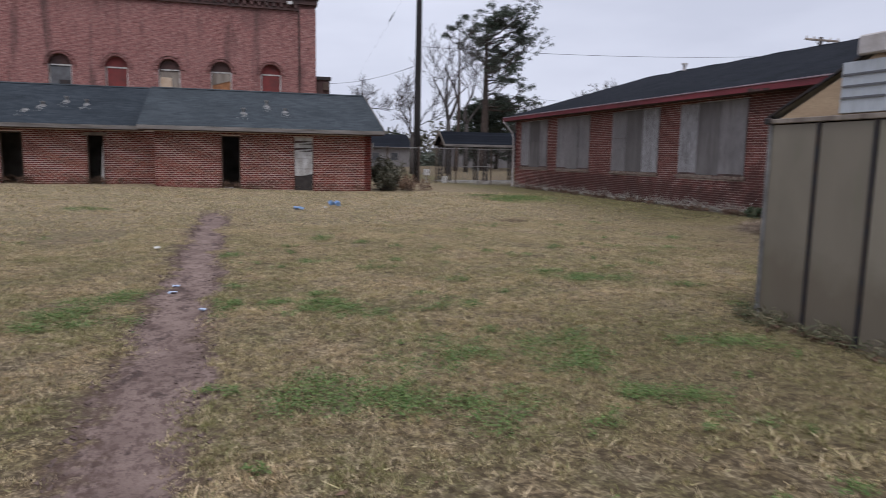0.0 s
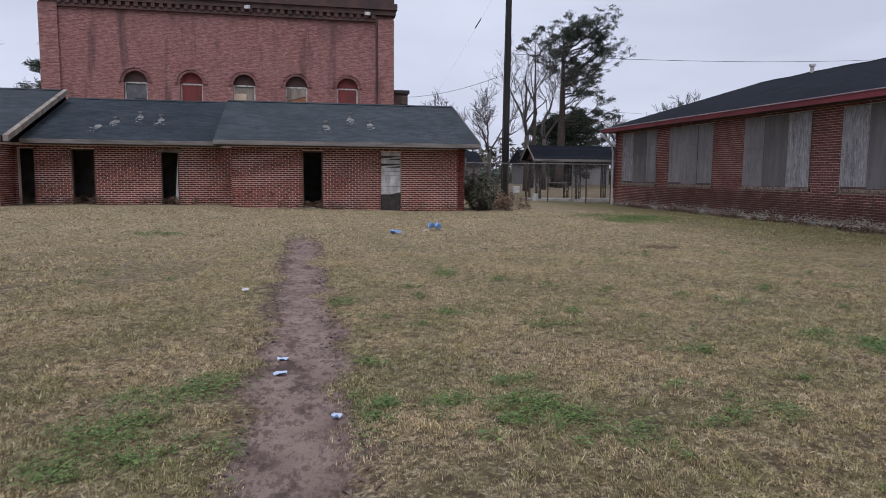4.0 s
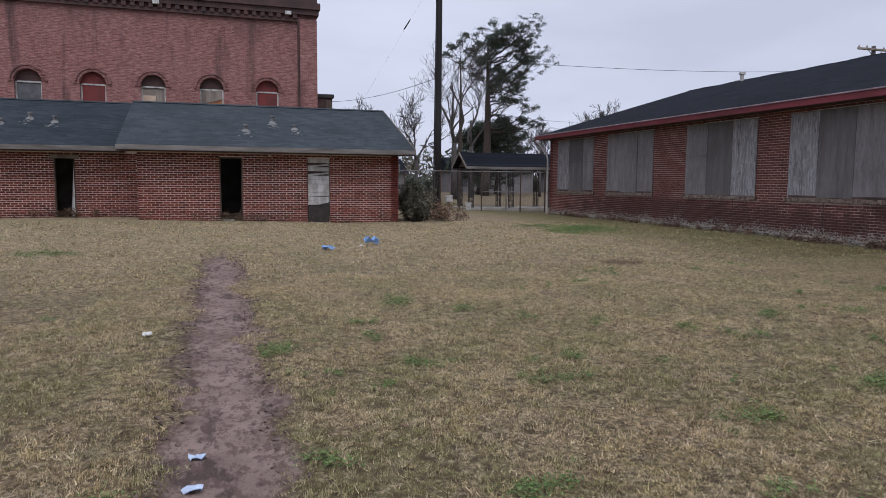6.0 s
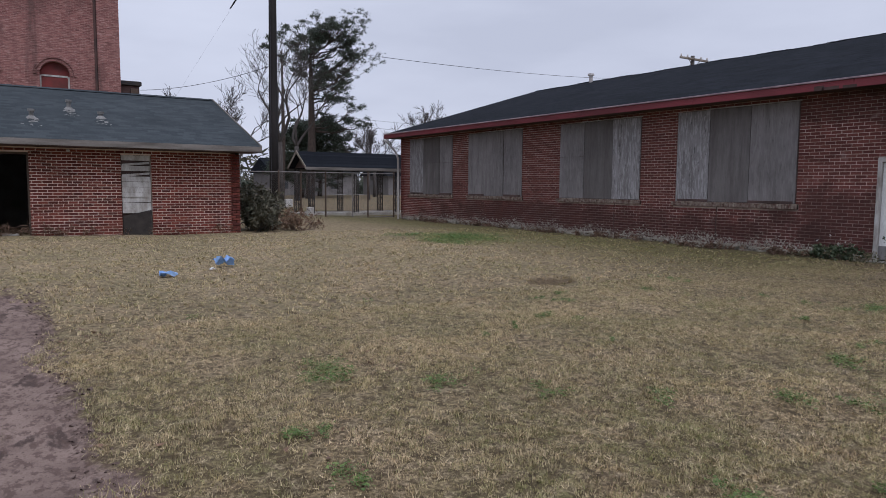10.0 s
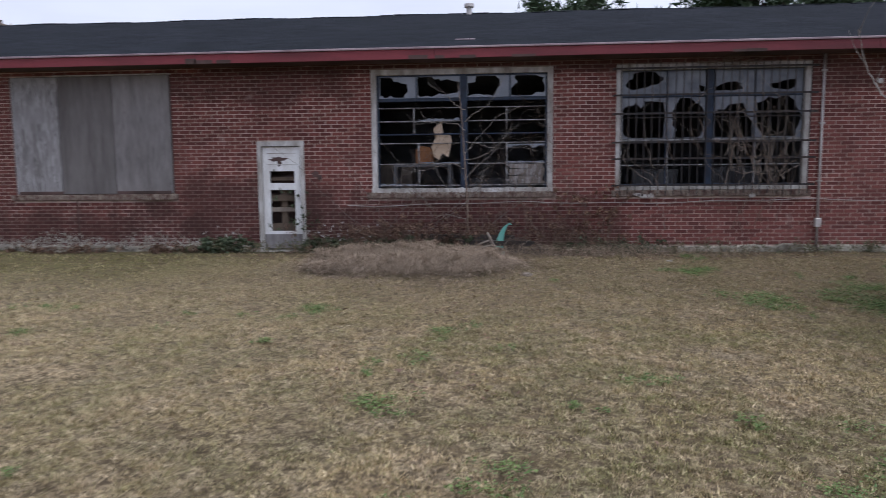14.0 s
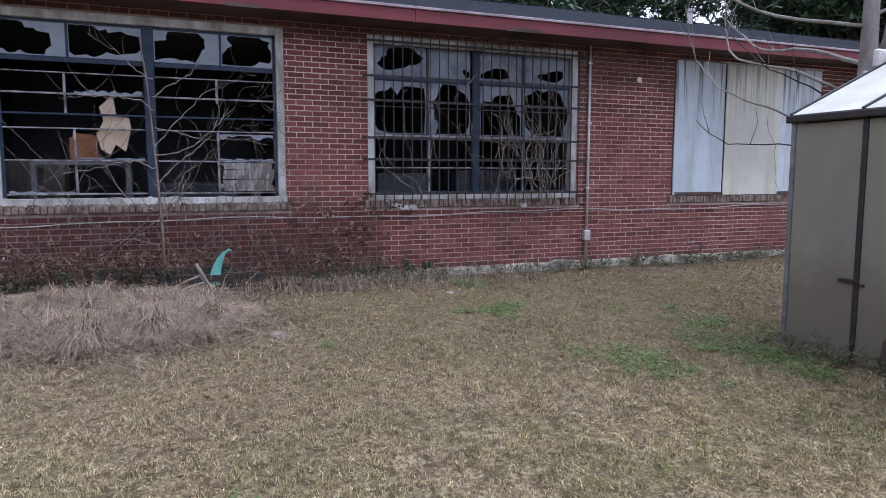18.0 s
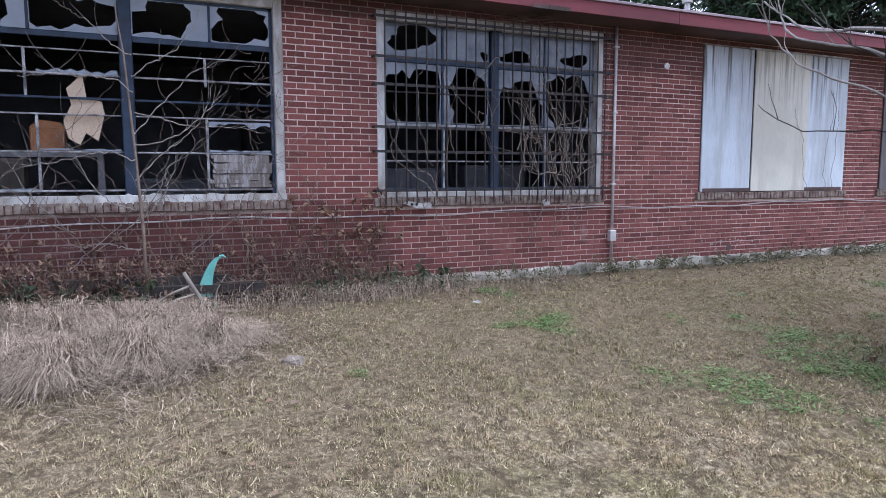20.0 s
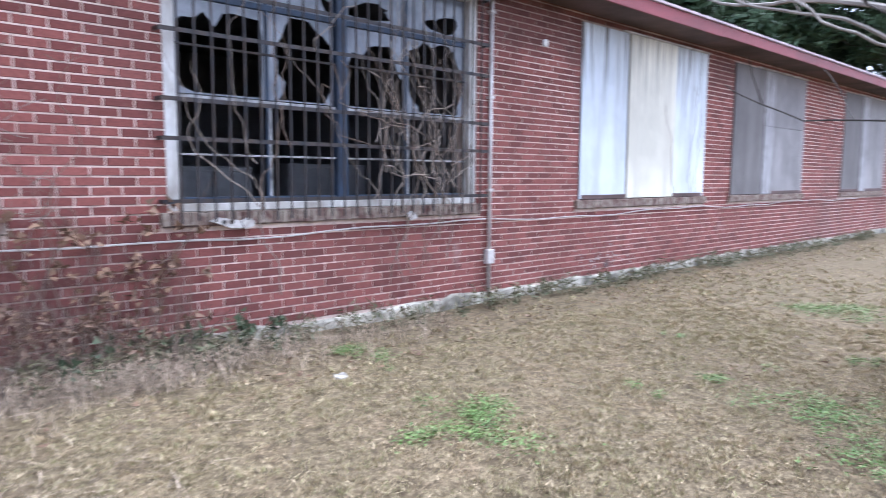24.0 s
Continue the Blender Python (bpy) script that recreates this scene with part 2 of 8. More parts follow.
def shingle_material(name, a, b, run):
    """Courses of asphalt shingle: run is the axis along the eave (0: x, 1: y)."""
    k = Nodes(name, 0.95, spec=0.06)
    s = k.xyz()
    tab = k.n.new("ShaderNodeCombineXYZ")
    row = k.math("FLOOR", k.math("MULTIPLY", s[2], 21.0))
    col = k.math("FLOOR", k.math("ADD", k.math("MULTIPLY", s[run], 3.3), k.math("MULTIPLY", row, 0.37)))
    k.link(row, tab.inputs[0])
    k.link(col, tab.inputs[1])
    w = k.n.new("ShaderNodeTexWhiteNoise")
    k.link(tab.outputs[0], w.inputs["Vector"])
    c = k.mix(k.ramp(w.outputs["Value"], (0, 0.0), (1, 1.0)), a, b)
    stain = k.ramp(k.noise(0.6, 5), (0.4, 0.0), (0.75, 0.6))
    c = k.mix(stain, c, tuple(v * 0.5 for v in a))
    grit = k.noise(140, 3)
    c = k.mix(k.ramp(grit, (0.4, 0.0), (0.8, 0.4)), c, tuple(v * 1.8 for v in b))
    lip = k.math("FRACT", k.math("MULTIPLY", s[2], 21.0))
    return k.done(c, k.math("ADD", lip, k.math("MULTIPLY", grit, 0.4)), 0.5, 0.01)


SHINGLE = shingle_material("black asphalt shingle", (0.0075, 0.009, 0.012), (0.017, 0.019, 0.025), 1)
SHINGLE_GREY = shingle_material("grey green asphalt shingle", (0.034, 0.041, 0.047), (0.055, 0.063, 0.070), 0)
# Darker copy of the grey shingle: the recessed roof's shade is in its colour.
SHINGLE_SHADE = shingle_material("shaded grey shingle", (0.022, 0.027, 0.033), (0.040, 0.047, 0.055), 0)


def board_material(name, a, b, c3, flaked=0.55, pale=(0.42, 0.41, 0.42), drips=0.0):
    """Weathered plywood sheets: rain streaks down the sheet, veneer flaking off in long patches, a tone for each sheet."""
    k = Nodes(name, 0.85)
    k.co = k.n.new("ShaderNodeNewGeometry").outputs["Position"]
    c = k.mix(k.piece(), a, b)
    cloud = k.ramp(k.noise(0.9, 4), (0.40, 0.0), (0.62, 0.6))
    c = k.mix(cloud, c, tuple(0.62 * v for v in b))
    streak = k.ramp(k.noise(5.0, 7, (1, 1.0, 0.10), 0.65), (0.44, 0.0), (0.62, 0.75))
    c = k.mix(streak, c, c3)
    long = k.noise(15.0, 8, (1, 1.3, 0.22), 0.7)
    c = k.mix(k.ramp(long, (0.50, 0.0), (0.56, flaked)), c, pale)
    c = k.mix(k.ramp(k.noise(13.0, 8, (1, 1.3, 0.30), 0.72), (0.58, 0.0), (0.63, min(1.0, flaked * 1.2))), c, tuple(0.30 * v for v in c3))
    if drips:
        s = k.xyz()
        high = k.ramp(k.math("MULTIPLY", s[2], 0.25), (0.56, 0.0), (0.78, drips))
        run = k.ramp(k.noise(14.0, 4, (1, 1.2, 0.035), 0.6), (0.50, 0.0), (0.60, 1.0))
        c = k.mix(k.math("MULTIPLY", high, run), c, (0.13, 0.125, 0.12))
    fine = k.noise(60, 4, (1, 1, 0.1))
    c = k.mix(k.ramp(fine, (0.4, 0.0), (0.8, 0.2)), c, tuple(0.5 * v for v in c3))
    return k.done(c, long, 0.35, 0.006)


BOARD = board_material("grey weathered plywood", (0.27, 0.255, 0.255), (0.215, 0.20, 0.20), (0.14, 0.128, 0.127), 0.25, (0.33, 0.315, 0.315))
BOARD_FLAKED = board_material("flaking pale plywood", (0.31, 0.298, 0.305), (0.27, 0.258, 0.265), (0.155, 0.143, 0.143), 0.55, (0.46, 0.45, 0.46))
BOARD_DARK = board_material("dark weathered plywood", (0.175, 0.162, 0.160), (0.145, 0.133, 0.131), (0.10, 0.09, 0.088), 0.12, (0.23, 0.215, 0.21))
BOARD_WHITE = board_material("blue white painted plywood", (0.62, 0.66, 0.70), (0.54, 0.58, 0.63), (0.40, 0.41, 0.42), 0.10, (0.70, 0.72, 0.74), 1.0)
BOARD_CREAM = board_material("cream painted plywood", (0.62, 0.59, 0.50), (0.60, 0.57, 0.48), (0.47, 0.44, 0.375), 0.05, (0.66, 0.63, 0.54), 0.6)
BOARD_VENEER = board_material("delaminated veneer", (0.30, 0.26, 0.235), (0.22, 0.19, 0.17), (0.11, 0.09, 0.08))


def fibreglass_material():
    k = Nodes("dirty translucent fibreglass", 0.45, spec=0.4)
    tone = k.mix(k.piece(), (0.245, 0.218, 0.168), (0.19, 0.166, 0.128))
    dirt = k.ramp(k.noise(1.5, 6, (1, 1, 0.6)), (0.42, 0.0), (0.75, 0.6))
    c = k.mix(dirt, tone, (0.12, 0.105, 0.08))
    mud = k.ramp(k.math("ADD", k.math("MULTIPLY", k.xyz()[2], 0.45), k.math("MULTIPLY", k.noise(1.1, 6, None, 0.65), 0.5)), (0.48, 0.6), (0.62, 0.0))
    c = k.mix(mud, c, (0.115, 0.092, 0.066))
    algae = k.ramp(k.noise(4.0, 6, (1, 1, 0.25)), (0.58, 0.0), (0.8, 0.5))
    c = k.mix(algae, c, (0.14, 0.15, 0.09))
    return k.done(c, k.noise(30, 3), 0.08, 0.003)


FIBREGLASS = fibreglass_material()
ROOFPLASTIC = plain_material("pale roof glazing", (0.58, 0.56, 0.50), (0.42, 0.39, 0.33), 2.0, 0.5, bump=0.1)


def glass_material():
    k = Nodes("sky-toned broken glass", 0.12, spec=0.6)
    # Pale blue-grey base colour stands in for the sky mirrored in the glass.
    sky_tone = k.ramp(k.noise(2.0, 5), (0.3, (0.14, 0.16, 0.20)), (0.8, (0.26, 0.28, 0.33)))
    return k.done(sky_tone)


SHARD = glass_material()
# The mirrored sky is painted into this glass's base colour too.
SKYGLASS = plain_material("sky-toned grey glass", (0.115, 0.126, 0.155), (0.23, 0.246, 0.285), 3.0, 0.25, bump=0.05, spec=0.5)
SMOKEGLASS = plain_material("dark dusty glass", (0.085, 0.094, 0.12), (0.17, 0.18, 0.21), 4.0, 0.2, bump=0.05, spec=0.5)
PEELBAR = plain_material("flaking pale bar paint", (0.42, 0.42, 0.43), (0.09, 0.085, 0.085), 7.0, 0.7, bump=0.4, fine=40)
GREYWOOD = plain_material("dirty grey fascia timber", (0.22, 0.20, 0.185), (0.10, 0.088, 0.08), 2.0, 0.85, stretch=(0.5, 1, 3))


def grass_colour(k):
    """Winter lawn: straw, brown and green in patches; the ground and the blades share it."""
    big = k.noise(0.33, 3)
    mid = k.noise(1.3, 5)
    straw = k.mix(k.ramp(mid, (0.40, 0.0), (0.60, 1.0)), (0.61, 0.48, 0.25), (0.555, 0.40, 0.232))
    olive = k.mix(k.ramp(big, (0.47, 0.0), (0.62, 0.8)), straw, (0.36, 0.325, 0.15))
    olive = k.mix(k.ramp(k.noise(2.1, 4), (0.52, 0.0), (0.64, 0.7)), olive, (0.40, 0.345, 0.265))
    olive = k.mix(k.ramp(k.noise(0.62, 5, None, 0.6), (0.43, 0.85), (0.53, 0.0)), olive, (0.235, 0.235, 0.10))
    olive = k.mix(k.ramp(k.noise(0.95, 5, (1, 1, 1), 0.6), (0.51, 0.0), (0.60, 0.75)), olive, (0.68, 0.515, 0.33))
    green = k.ramp(k.math("MULTIPLY", k.noise(0.75, 4), k.math("ADD", k.noise(2.6, 4), 0.5)), (0.46, 0.0), (0.66, 0.85))
    c = k.mix(green, olive, (0.185, 0.215, 0.060))
    c = k.mix(k.ramp(k.noise(6.0, 5, None, 0.72), (0.50, 0.0), (0.60, 0.6)), c, (0.13, 0.095, 0.05))
    c = k.mix(k.ramp(k.noise(31, 4, None, 0.65), (0.57, 0.0), (0.68, 0.55)), c, (0.56, 0.475, 0.35))
    c = k.mix(k.ramp(k.noise(8.0, 5, None, 0.7), (0.49, 0.0), (0.58, 0.62)), c, (0.68, 0.555, 0.37))
    near = k.ramp(k.math("ADD", k.math("MULTIPLY", k.xyz()[0], 0.05), k.math("MULTIPLY", k.noise(0.5, 6, None, 0.65), 0.34)), (0.54, 0.0), (0.66, 0.80))
    c = k.mix(near, c, (0.235, 0.185, 0.118))
    s = k.xyz()
    low = k.math("SQRT", k.math("ADD", k.math("POWER", k.math("SUBTRACT", s[0], 3.6), 2.0), k.math("POWER", k.math("SUBTRACT", s[1], 4.9), 2.0)))
    low = k.math("ADD", k.math("MULTIPLY", low, 0.2), k.math("MULTIPLY", k.noise(1.4, 6, None, 0.65), 0.5))
    c = k.mix(k.ramp(low, (0.42, 0.65), (0.82, 0.0)), c, (0.155, 0.150, 0.052))
    dry = k.ramp(k.math("ADD", k.math("MULTIPLY", s[1], 0.03), k.math("MULTIPLY", k.noise(0.6, 5), 0.2)), (0.38, 0.0), (0.62, 0.5))
    dry = k.math("MULTIPLY", dry, k.ramp(k.math("ADD", k.math("MULTIPLY", s[0], 0.05), k.math("MULTIPLY", k.noise(0.9, 4), 0.14)), (0.55, 1.0), (0.70, 0.15)))
    c = k.mix(dry, c, (0.63, 0.51, 0.33))
    bare = k.math("SQRT", k.math("ADD", k.math("POWER", k.math("SUBTRACT", s[0], 12.0), 2.0), k.math("POWER", k.math("MULTIPLY", k.math("SUBTRACT", s[1], 11.7), 0.75), 2.0)))
    bare = k.math("ADD", k.math("MULTIPLY", bare, 0.38), k.math("MULTIPLY", k.noise(2.2, 6, None, 0.65), 0.5))
    c = k.mix(k.ramp(bare, (0.55, 0.8), (0.80, 0.0)), c, (0.115, 0.082, 0.064))
    # Greener grass along the wall, its shadowed tone painted into the colour.
    wet = k.math("MULTIPLY", k.ramp(k.math("MULTIPLY", k.math("ABSOLUTE", k.math("SUBTRACT", k.math("ADD", s[0], k.math("MULTIPLY", k.noise(0.8, 4), 1.6)), 13.2)), 0.22), (0.15, 0.85), (0.80, 0.0)), k.ramp(k.math("MULTIPLY", s[1], 0.05), (0.70, 0.0), (0.84, 1.0)))
    c = k.mix(wet, c, (0.155, 0.165, 0.052))
    lush = k.math("ADD", k.math("POWER", k.math("DIVIDE", k.math("SUBTRACT", s[0], 9.6), 1.5), 2.0), k.math("POWER", k.math("DIVIDE", k.math("SUBTRACT", s[1], 24.0), 1.9), 2.0))
    lush = k.math("ADD", lush, k.math("MULTIPLY", k.math("SUBTRACT", k.noise(1.2, 5), 0.5), 1.8))
    c = k.mix(k.ramp(lush, (0.2, 0.85), (0.95, 0.0)), c, (0.17, 0.24, 0.055))
    scrape = k.math("ADD", k.math("POWER", k.math("DIVIDE", k.math("SUBTRACT", s[0], 6.75), 0.55), 2.0), k.math("POWER", k.math("DIVIDE", k.math("SUBTRACT", s[1], 17.15), 0.42), 2.0))
    scrape = k.math("ADD", scrape, k.math("MULTIPLY", k.math("SUBTRACT", k.noise(5.0, 5), 0.5), 1.6))
    c = k.mix(k.ramp(scrape, (0.3, 0.85), (1.0, 0.0)), c, (0.11, 0.068, 0.040))
    c = k.mix(k.ramp(k.noise(4.6, 3, None, 0.6), (0.52, 0.0), (0.66, 0.42)), c, (0.34, 0.235, 0.15))
    # Dark flecks: brown thatch, plus the shade between tufts put into the colour.
    return k.mix(k.ramp(k.noise(11.0, 6, None, 0.75), (0.53, 0.0), (0.60, 0.72)), c, (0.085, 0.062, 0.034))


def blade_material(name, colour_of, spread=0.36):
    k = Nodes(name, 0.75, spec=0.2)
    c = colour_of(k)
    r = k.piece()
    c = k.mix(k.math("MULTIPLY", r, spread), c, (0.60, 0.465, 0.275))
    c = k.mix(k.ramp(k.math("FRACT", k.math("MULTIPLY", r, 13.7)), (0.76, 0.0), (0.80, 0.6)), c, (0.17, 0.20, 0.06))
    c = k.mix(k.ramp(k.math("FRACT", k.math("MULTIPLY", r, 5.9)), (0.78, 0.0), (0.84, 0.5)), c, (0.76, 0.615, 0.40))
    c = k.mix(k.ramp(k.math("FRACT", k.math("MULTIPLY", r, 7.3)), (0.70, 0.0), (0.80, 0.8)), c, (0.075, 0.052, 0.030))
    return k.done(c)


PATH_X, PATH_HALF, PATH_END = -0.71, 0.29, 20.4


def ground_material():
    k = Nodes("lawn with a dirt path", 0.95, spec=0.15)
    c = grass_colour(k)
    fine = k.noise(38, 6, None, 0.7)
    s = k.xyz()
    # How strongly thatch and painted gap shade darken the ground; weaker far off.
    gap_dark = k.ramp(k.math("MULTIPLY", s[1], 0.03), (0.40, 1.0), (0.66, 0.78))
    c = k.mix(k.math("MULTIPLY", gap_dark, k.ramp(fine, (0.37, 0.40), (0.56, 0.92))), c, (0.080, 0.058, 0.034))
    c = k.mix(k.math("MULTIPLY", gap_dark, k.ramp(k.noise(13, 6, None, 0.75), (0.50, 0.0), (0.57, 0.8))), c, (0.050, 0.036, 0.021))
    bare = k.ramp(k.noise(1.1, 5), (0.64, 0.0), (0.72, 0.75))
    c = k.mix(bare, c, (0.13, 0.095, 0.065))
    wob = k.math("ADD", k.math("MULTIPLY", k.noise(1.9, 5), 0.85), k.math("MULTIPLY", k.noise(8, 5, None, 0.65), 0.30))
    off = k.math("ABSOLUTE", k.math("SUBTRACT", s[0], PATH_X))
    edge = k.math("ADD", off, k.math("SUBTRACT", wob, 0.60))
    late = k.math("MAXIMUM", k.math("MULTIPLY", k.math("SUBTRACT", s[1], PATH_END - 1.5), 0.3), 0.0)
    edge = k.math("ADD", edge, late)
    path = k.ramp(edge, (PATH_HALF - 0.05, 1.0), (PATH_HALF + 0.05, 0.0))
    soil = k.mix(k.ramp(k.noise(2.1, 6), (0.35, 0.0), (0.65, 1.0)), (0.26, 0.193, 0.166), (0.165, 0.118, 0.101))
    soil = k.mix(k.ramp(k.noise(55, 4), (0.45, 0.0), (0.75, 0.5)), soil, (0.12, 0.08, 0.07))
    damp = k.ramp(k.noise(3.2, 6, (1.3, 0.6, 1), 0.65), (0.565, 0.0), (0.62, 0.9))
    soil = k.mix(damp, soil, (0.062, 0.043, 0.038))
    crust = k.ramp(k.noise(13, 5, (1.0, 0.6, 1), 0.75), (0.50, 0.0), (0.57, 0.8))
    soil = k.mix(crust, soil, (0.105, 0.070, 0.060))
    rim = k.ramp(edge, (PATH_HALF - 0.16, 0.0), (PATH_HALF - 0.03, 0.75), (PATH_HALF + 0.05, 0.75), (PATH_HALF + 0.13, 0.0))
    c = k.mix(path, c, soil)
    c = k.mix(k.math("MULTIPLY", rim, k.ramp(k.noise(17, 5, (1.5, 0.7, 1), 0.7), (0.46, 0.0), (0.56, 1.0))), c, (0.075, 0.048, 0.038))
    return k.done(c, fine, 0.6, 0.03)


GROUND = ground_material()
BLADE = blade_material("lawn blade", grass_colour)


def dry_material():
    k = Nodes("tall dry grass", 0.7, spec=0.2)
    # The darkest strands stand in for shaded gaps within the heap.
    return k.done(k.ramp(k.piece(), (0.0, (0.035, 0.024, 0.016)), (0.28, (0.13, 0.096, 0.069)), (0.55, (0.28, 0.214, 0.156)), (1.0, (0.51, 0.405, 0.305))))


def leaf_material(name, a, b):
    k = Nodes(name, 0.6, spec=0.3)
    return k.done(k.mix(k.piece(), a, b))


DRYBLADE = dry_material()
NEEDLE = leaf_material("pine needles", (0.030, 0.042, 0.028), (0.055, 0.068, 0.045))
IVY = leaf_material("dark weed leaves", (0.030, 0.045, 0.022), (0.075, 0.095, 0.05))
EVERGREEN = leaf_material("evergreen leaves", (0.022, 0.045, 0.020), (0.055, 0.085, 0.040))
CLOVER = leaf_material("clover leaves", (0.055, 0.105, 0.024), (0.15, 0.205, 0.060))
DEADLEAF = leaf_material("dead leaves", (0.20, 0.12, 0.075), (0.10, 0.06, 0.04))
DARKDEAD = leaf_material("dark dead leaves", (0.085, 0.050, 0.034), (0.17, 0.105, 0.07))
SHRUBLEAF = leaf_material("dull shrub leaves", (0.050, 0.055, 0.035), (0.11, 0.095, 0.065))
WEED = leaf_material("wall weeds", (0.070, 0.085, 0.040), (0.17, 0.14, 0.085))


def far_brick_material():
    k = Nodes("old mill brick", 0.9)
    t = k.n.new("ShaderNodeTexBrick")
    t.inputs["Scale"].default_value = 1.0
    t.inputs["Brick Width"].default_value, t.inputs["Row Height"].default_value = 0.22, 0.075
    t.inputs["Mortar Size"].default_value = 0.010
    t.inputs["Color1"].default_value, t.inputs["Color2"].default_value = (0.30, 0.125, 0.113, 1), (0.15, 0.055, 0.051, 1)
    t.inputs["Mortar"].default_value = (0.33, 0.185, 0.165, 1)
    s, q = k.xyz(), k.n.new("ShaderNodeCombineXYZ")
    k.link(k.math("ADD", s[0], s[1]), q.inputs[0])
    k.link(s[2], q.inputs[1])
    k.link(q.outputs[0], t.inputs["Vector"])
    pale = k.ramp(k.noise(0.35, 6), (0.4, 0.0), (0.7, 0.5))
    c = k.mix(pale, t.outputs["Color"], (0.30, 0.155, 0.14))
    c = k.mix(k.ramp(k.noise(3.4, 5, (1, 1, 4.5), 0.75), (0.47, 0.0), (0.60, 0.6)), c, (0.10, 0.042, 0.04))
    c = k.mix(k.ramp(k.noise(2.9, 5, (1, 1, 5.0), 0.75), (0.53, 0.0), (0.64, 0.55)), c, (0.50, 0.33, 0.30))
    run = k.ramp(k.noise(1.2, 7, (1, 1, 0.12)), (0.55, 0.0), (0.70, 0.85))
    c = k.mix(run, c, (0.065, 0.04, 0.038))
    soot = k.ramp(k.math("ADD", k.math("MULTIPLY", s[2], 0.055), k.math("MULTIPLY", k.noise(0.45, 6, (1, 1, 0.4), 0.65), 0.5)), (0.76, 0.0), (0.94, 0.75))
    c = k.mix(soot, c, (0.085, 0.05, 0.047))
    return k.done(c, t.outputs["Fac"], 0.2, 0.01)


MILL = far_brick_material()
MILLDARK = plain_material("sooty brick cornice", (0.055, 0.040, 0.038), (0.11, 0.060, 0.054), 1.0, 0.9)


# ------------------------------------------------------------------ mesh helpers
class Bag:
    """Vertices and faces gathered for one mesh."""

    def __init__(self):
        self.v, self.f = [], []

    def poly(self, pts):
        k = len(self.v)
        self.v += [tuple(p) for p in pts]
        self.f.append(tuple(range(k, k + len(pts))))
        return self

    def box(self, x0, x1, y0, y1, z0, z1, b=0.0):
        """A box; b cuts its edges off by that much."""
        k = len(self.v)
        if b <= 0:
            self.v += [(x, y, z) for x in (x0, x1) for y in (y0, y1) for z in (z0, z1)]
            self.f += [tuple(k + i for i in q) for q in ((0, 1, 3, 2), (4, 6, 7, 5), (0, 4, 5, 1), (2, 3, 7, 6), (0, 2, 6, 4), (1, 5, 7, 3))]
            return self
        c, h = ((x0 + x1) / 2, (y0 + y1) / 2, (z0 + z1) / 2), (abs(x1 - x0) / 2, abs(y1 - y0) / 2, abs(z1 - z0) / 2)
        b = min(b, *(0.49 * e for e in h))
        ids = {}
        for sx in (-1, 1):
            for sy in (-1, 1):
                for sz in (-1, 1):
                    for a in range(3):
                        s = (sx, sy, sz)
                        ids[s, a] = len(self.v)
                        self.v.append(tuple(c[i] + s[i] * (h[i] if i == a else h[i] - b) for i in range(3)))
        for a in range(3):
            p, q = (a + 1) % 3, (a + 2) % 3
            for s in (-1, 1):
                quad = []
                for u, w in ((-1, -1), (1, -1), (1, 1), (-1, 1)):
                    t = [0, 0, 0]
                    t[a], t[p], t[q] = s, u, w
                    quad.append(ids[tuple(t), a])
                self.f.append(tuple(quad if s > 0 else quad[::-1]))
            for u in (-1, 1):
                for w in (-1, 1):
                    lo, hi = [0, 0, 0], [0, 0, 0]
                    lo[a], hi[a] = -1, 1
                    lo[p] = hi[p] = u
                    lo[q] = hi[q] = w
                    quad = (ids[tuple(lo), p], ids[tuple(hi), p], ids[tuple(hi), q], ids[tuple(lo), q])
                    self.f.append(quad if u * w > 0 else quad[::-1])
        for sx in (-1, 1):
            for sy in (-1, 1):
                for sz in (-1, 1):
                    t = tuple(ids[(sx, sy, sz), a] for a in range(3))
                    self.f.append(t if sx * sy * sz > 0 else t[::-1])
        return self

    def tube(self, pts, radii, sides=6, cap=True):
        pts = [Vector(p) for p in pts]
        if isinstance(radii, (int, float)):
            radii = [radii] * len(pts)
        k, n = len(self.v), len(pts)
        side = None
        for i, p in enumerate(pts):
            d = (pts[min(i + 1, n - 1)] - pts[max(i - 1, 0)])
            d = d.normalized() if d.length > 1e-9 else Vector((0, 0, 1))
            if side is None:
                side = d.cross(Vector((0.31, 0.52, 0.79)))
                if side.length < 0.1:
                    side = d.cross(Vector((1, 0, 0)))
            side = (side - d * side.dot(d)).normalized()
            up = d.cross(side)
            for j in range(sides):
                a = math.tau * j / sides
                self.v.append(tuple(p + (side * math.cos(a) + up * math.sin(a)) * radii[i]))
        for i in range(n - 1):
            for j in range(sides):
                a, b = k + i * sides + j, k + i * sides + (j + 1) % sides
                self.f.append((a, b, b + sides, a + sides))
        if cap:
            self.f.append(tuple(k + j for j in reversed(range(sides))))
            self.f.append(tuple(k + (n - 1) * sides + j for j in range(sides)))
        return self

    def slab(self, poly, axis, a, b):
        """A flat outline pushed from a to b along an axis (0: x, 1: y, 2: z); the outline runs in the other two."""
        def put(u, w, d):
            p = [u, w]
            p.insert(axis, d)
            return tuple(p)
        k, n = len(self.v), len(poly)
        self.v += [put(u, w, a) for u, w in poly] + [put(u, w, b) for u, w in poly]
        self.f.append(tuple(range(k, k + n)))
        self.f.append(tuple(reversed(range(k + n, k + 2 * n))))
        self.f += [(k + i, k + (i + 1) % n, k + n + (i + 1) % n, k + n + i) for i in range(n)]
        return self


ORIGIN = {}


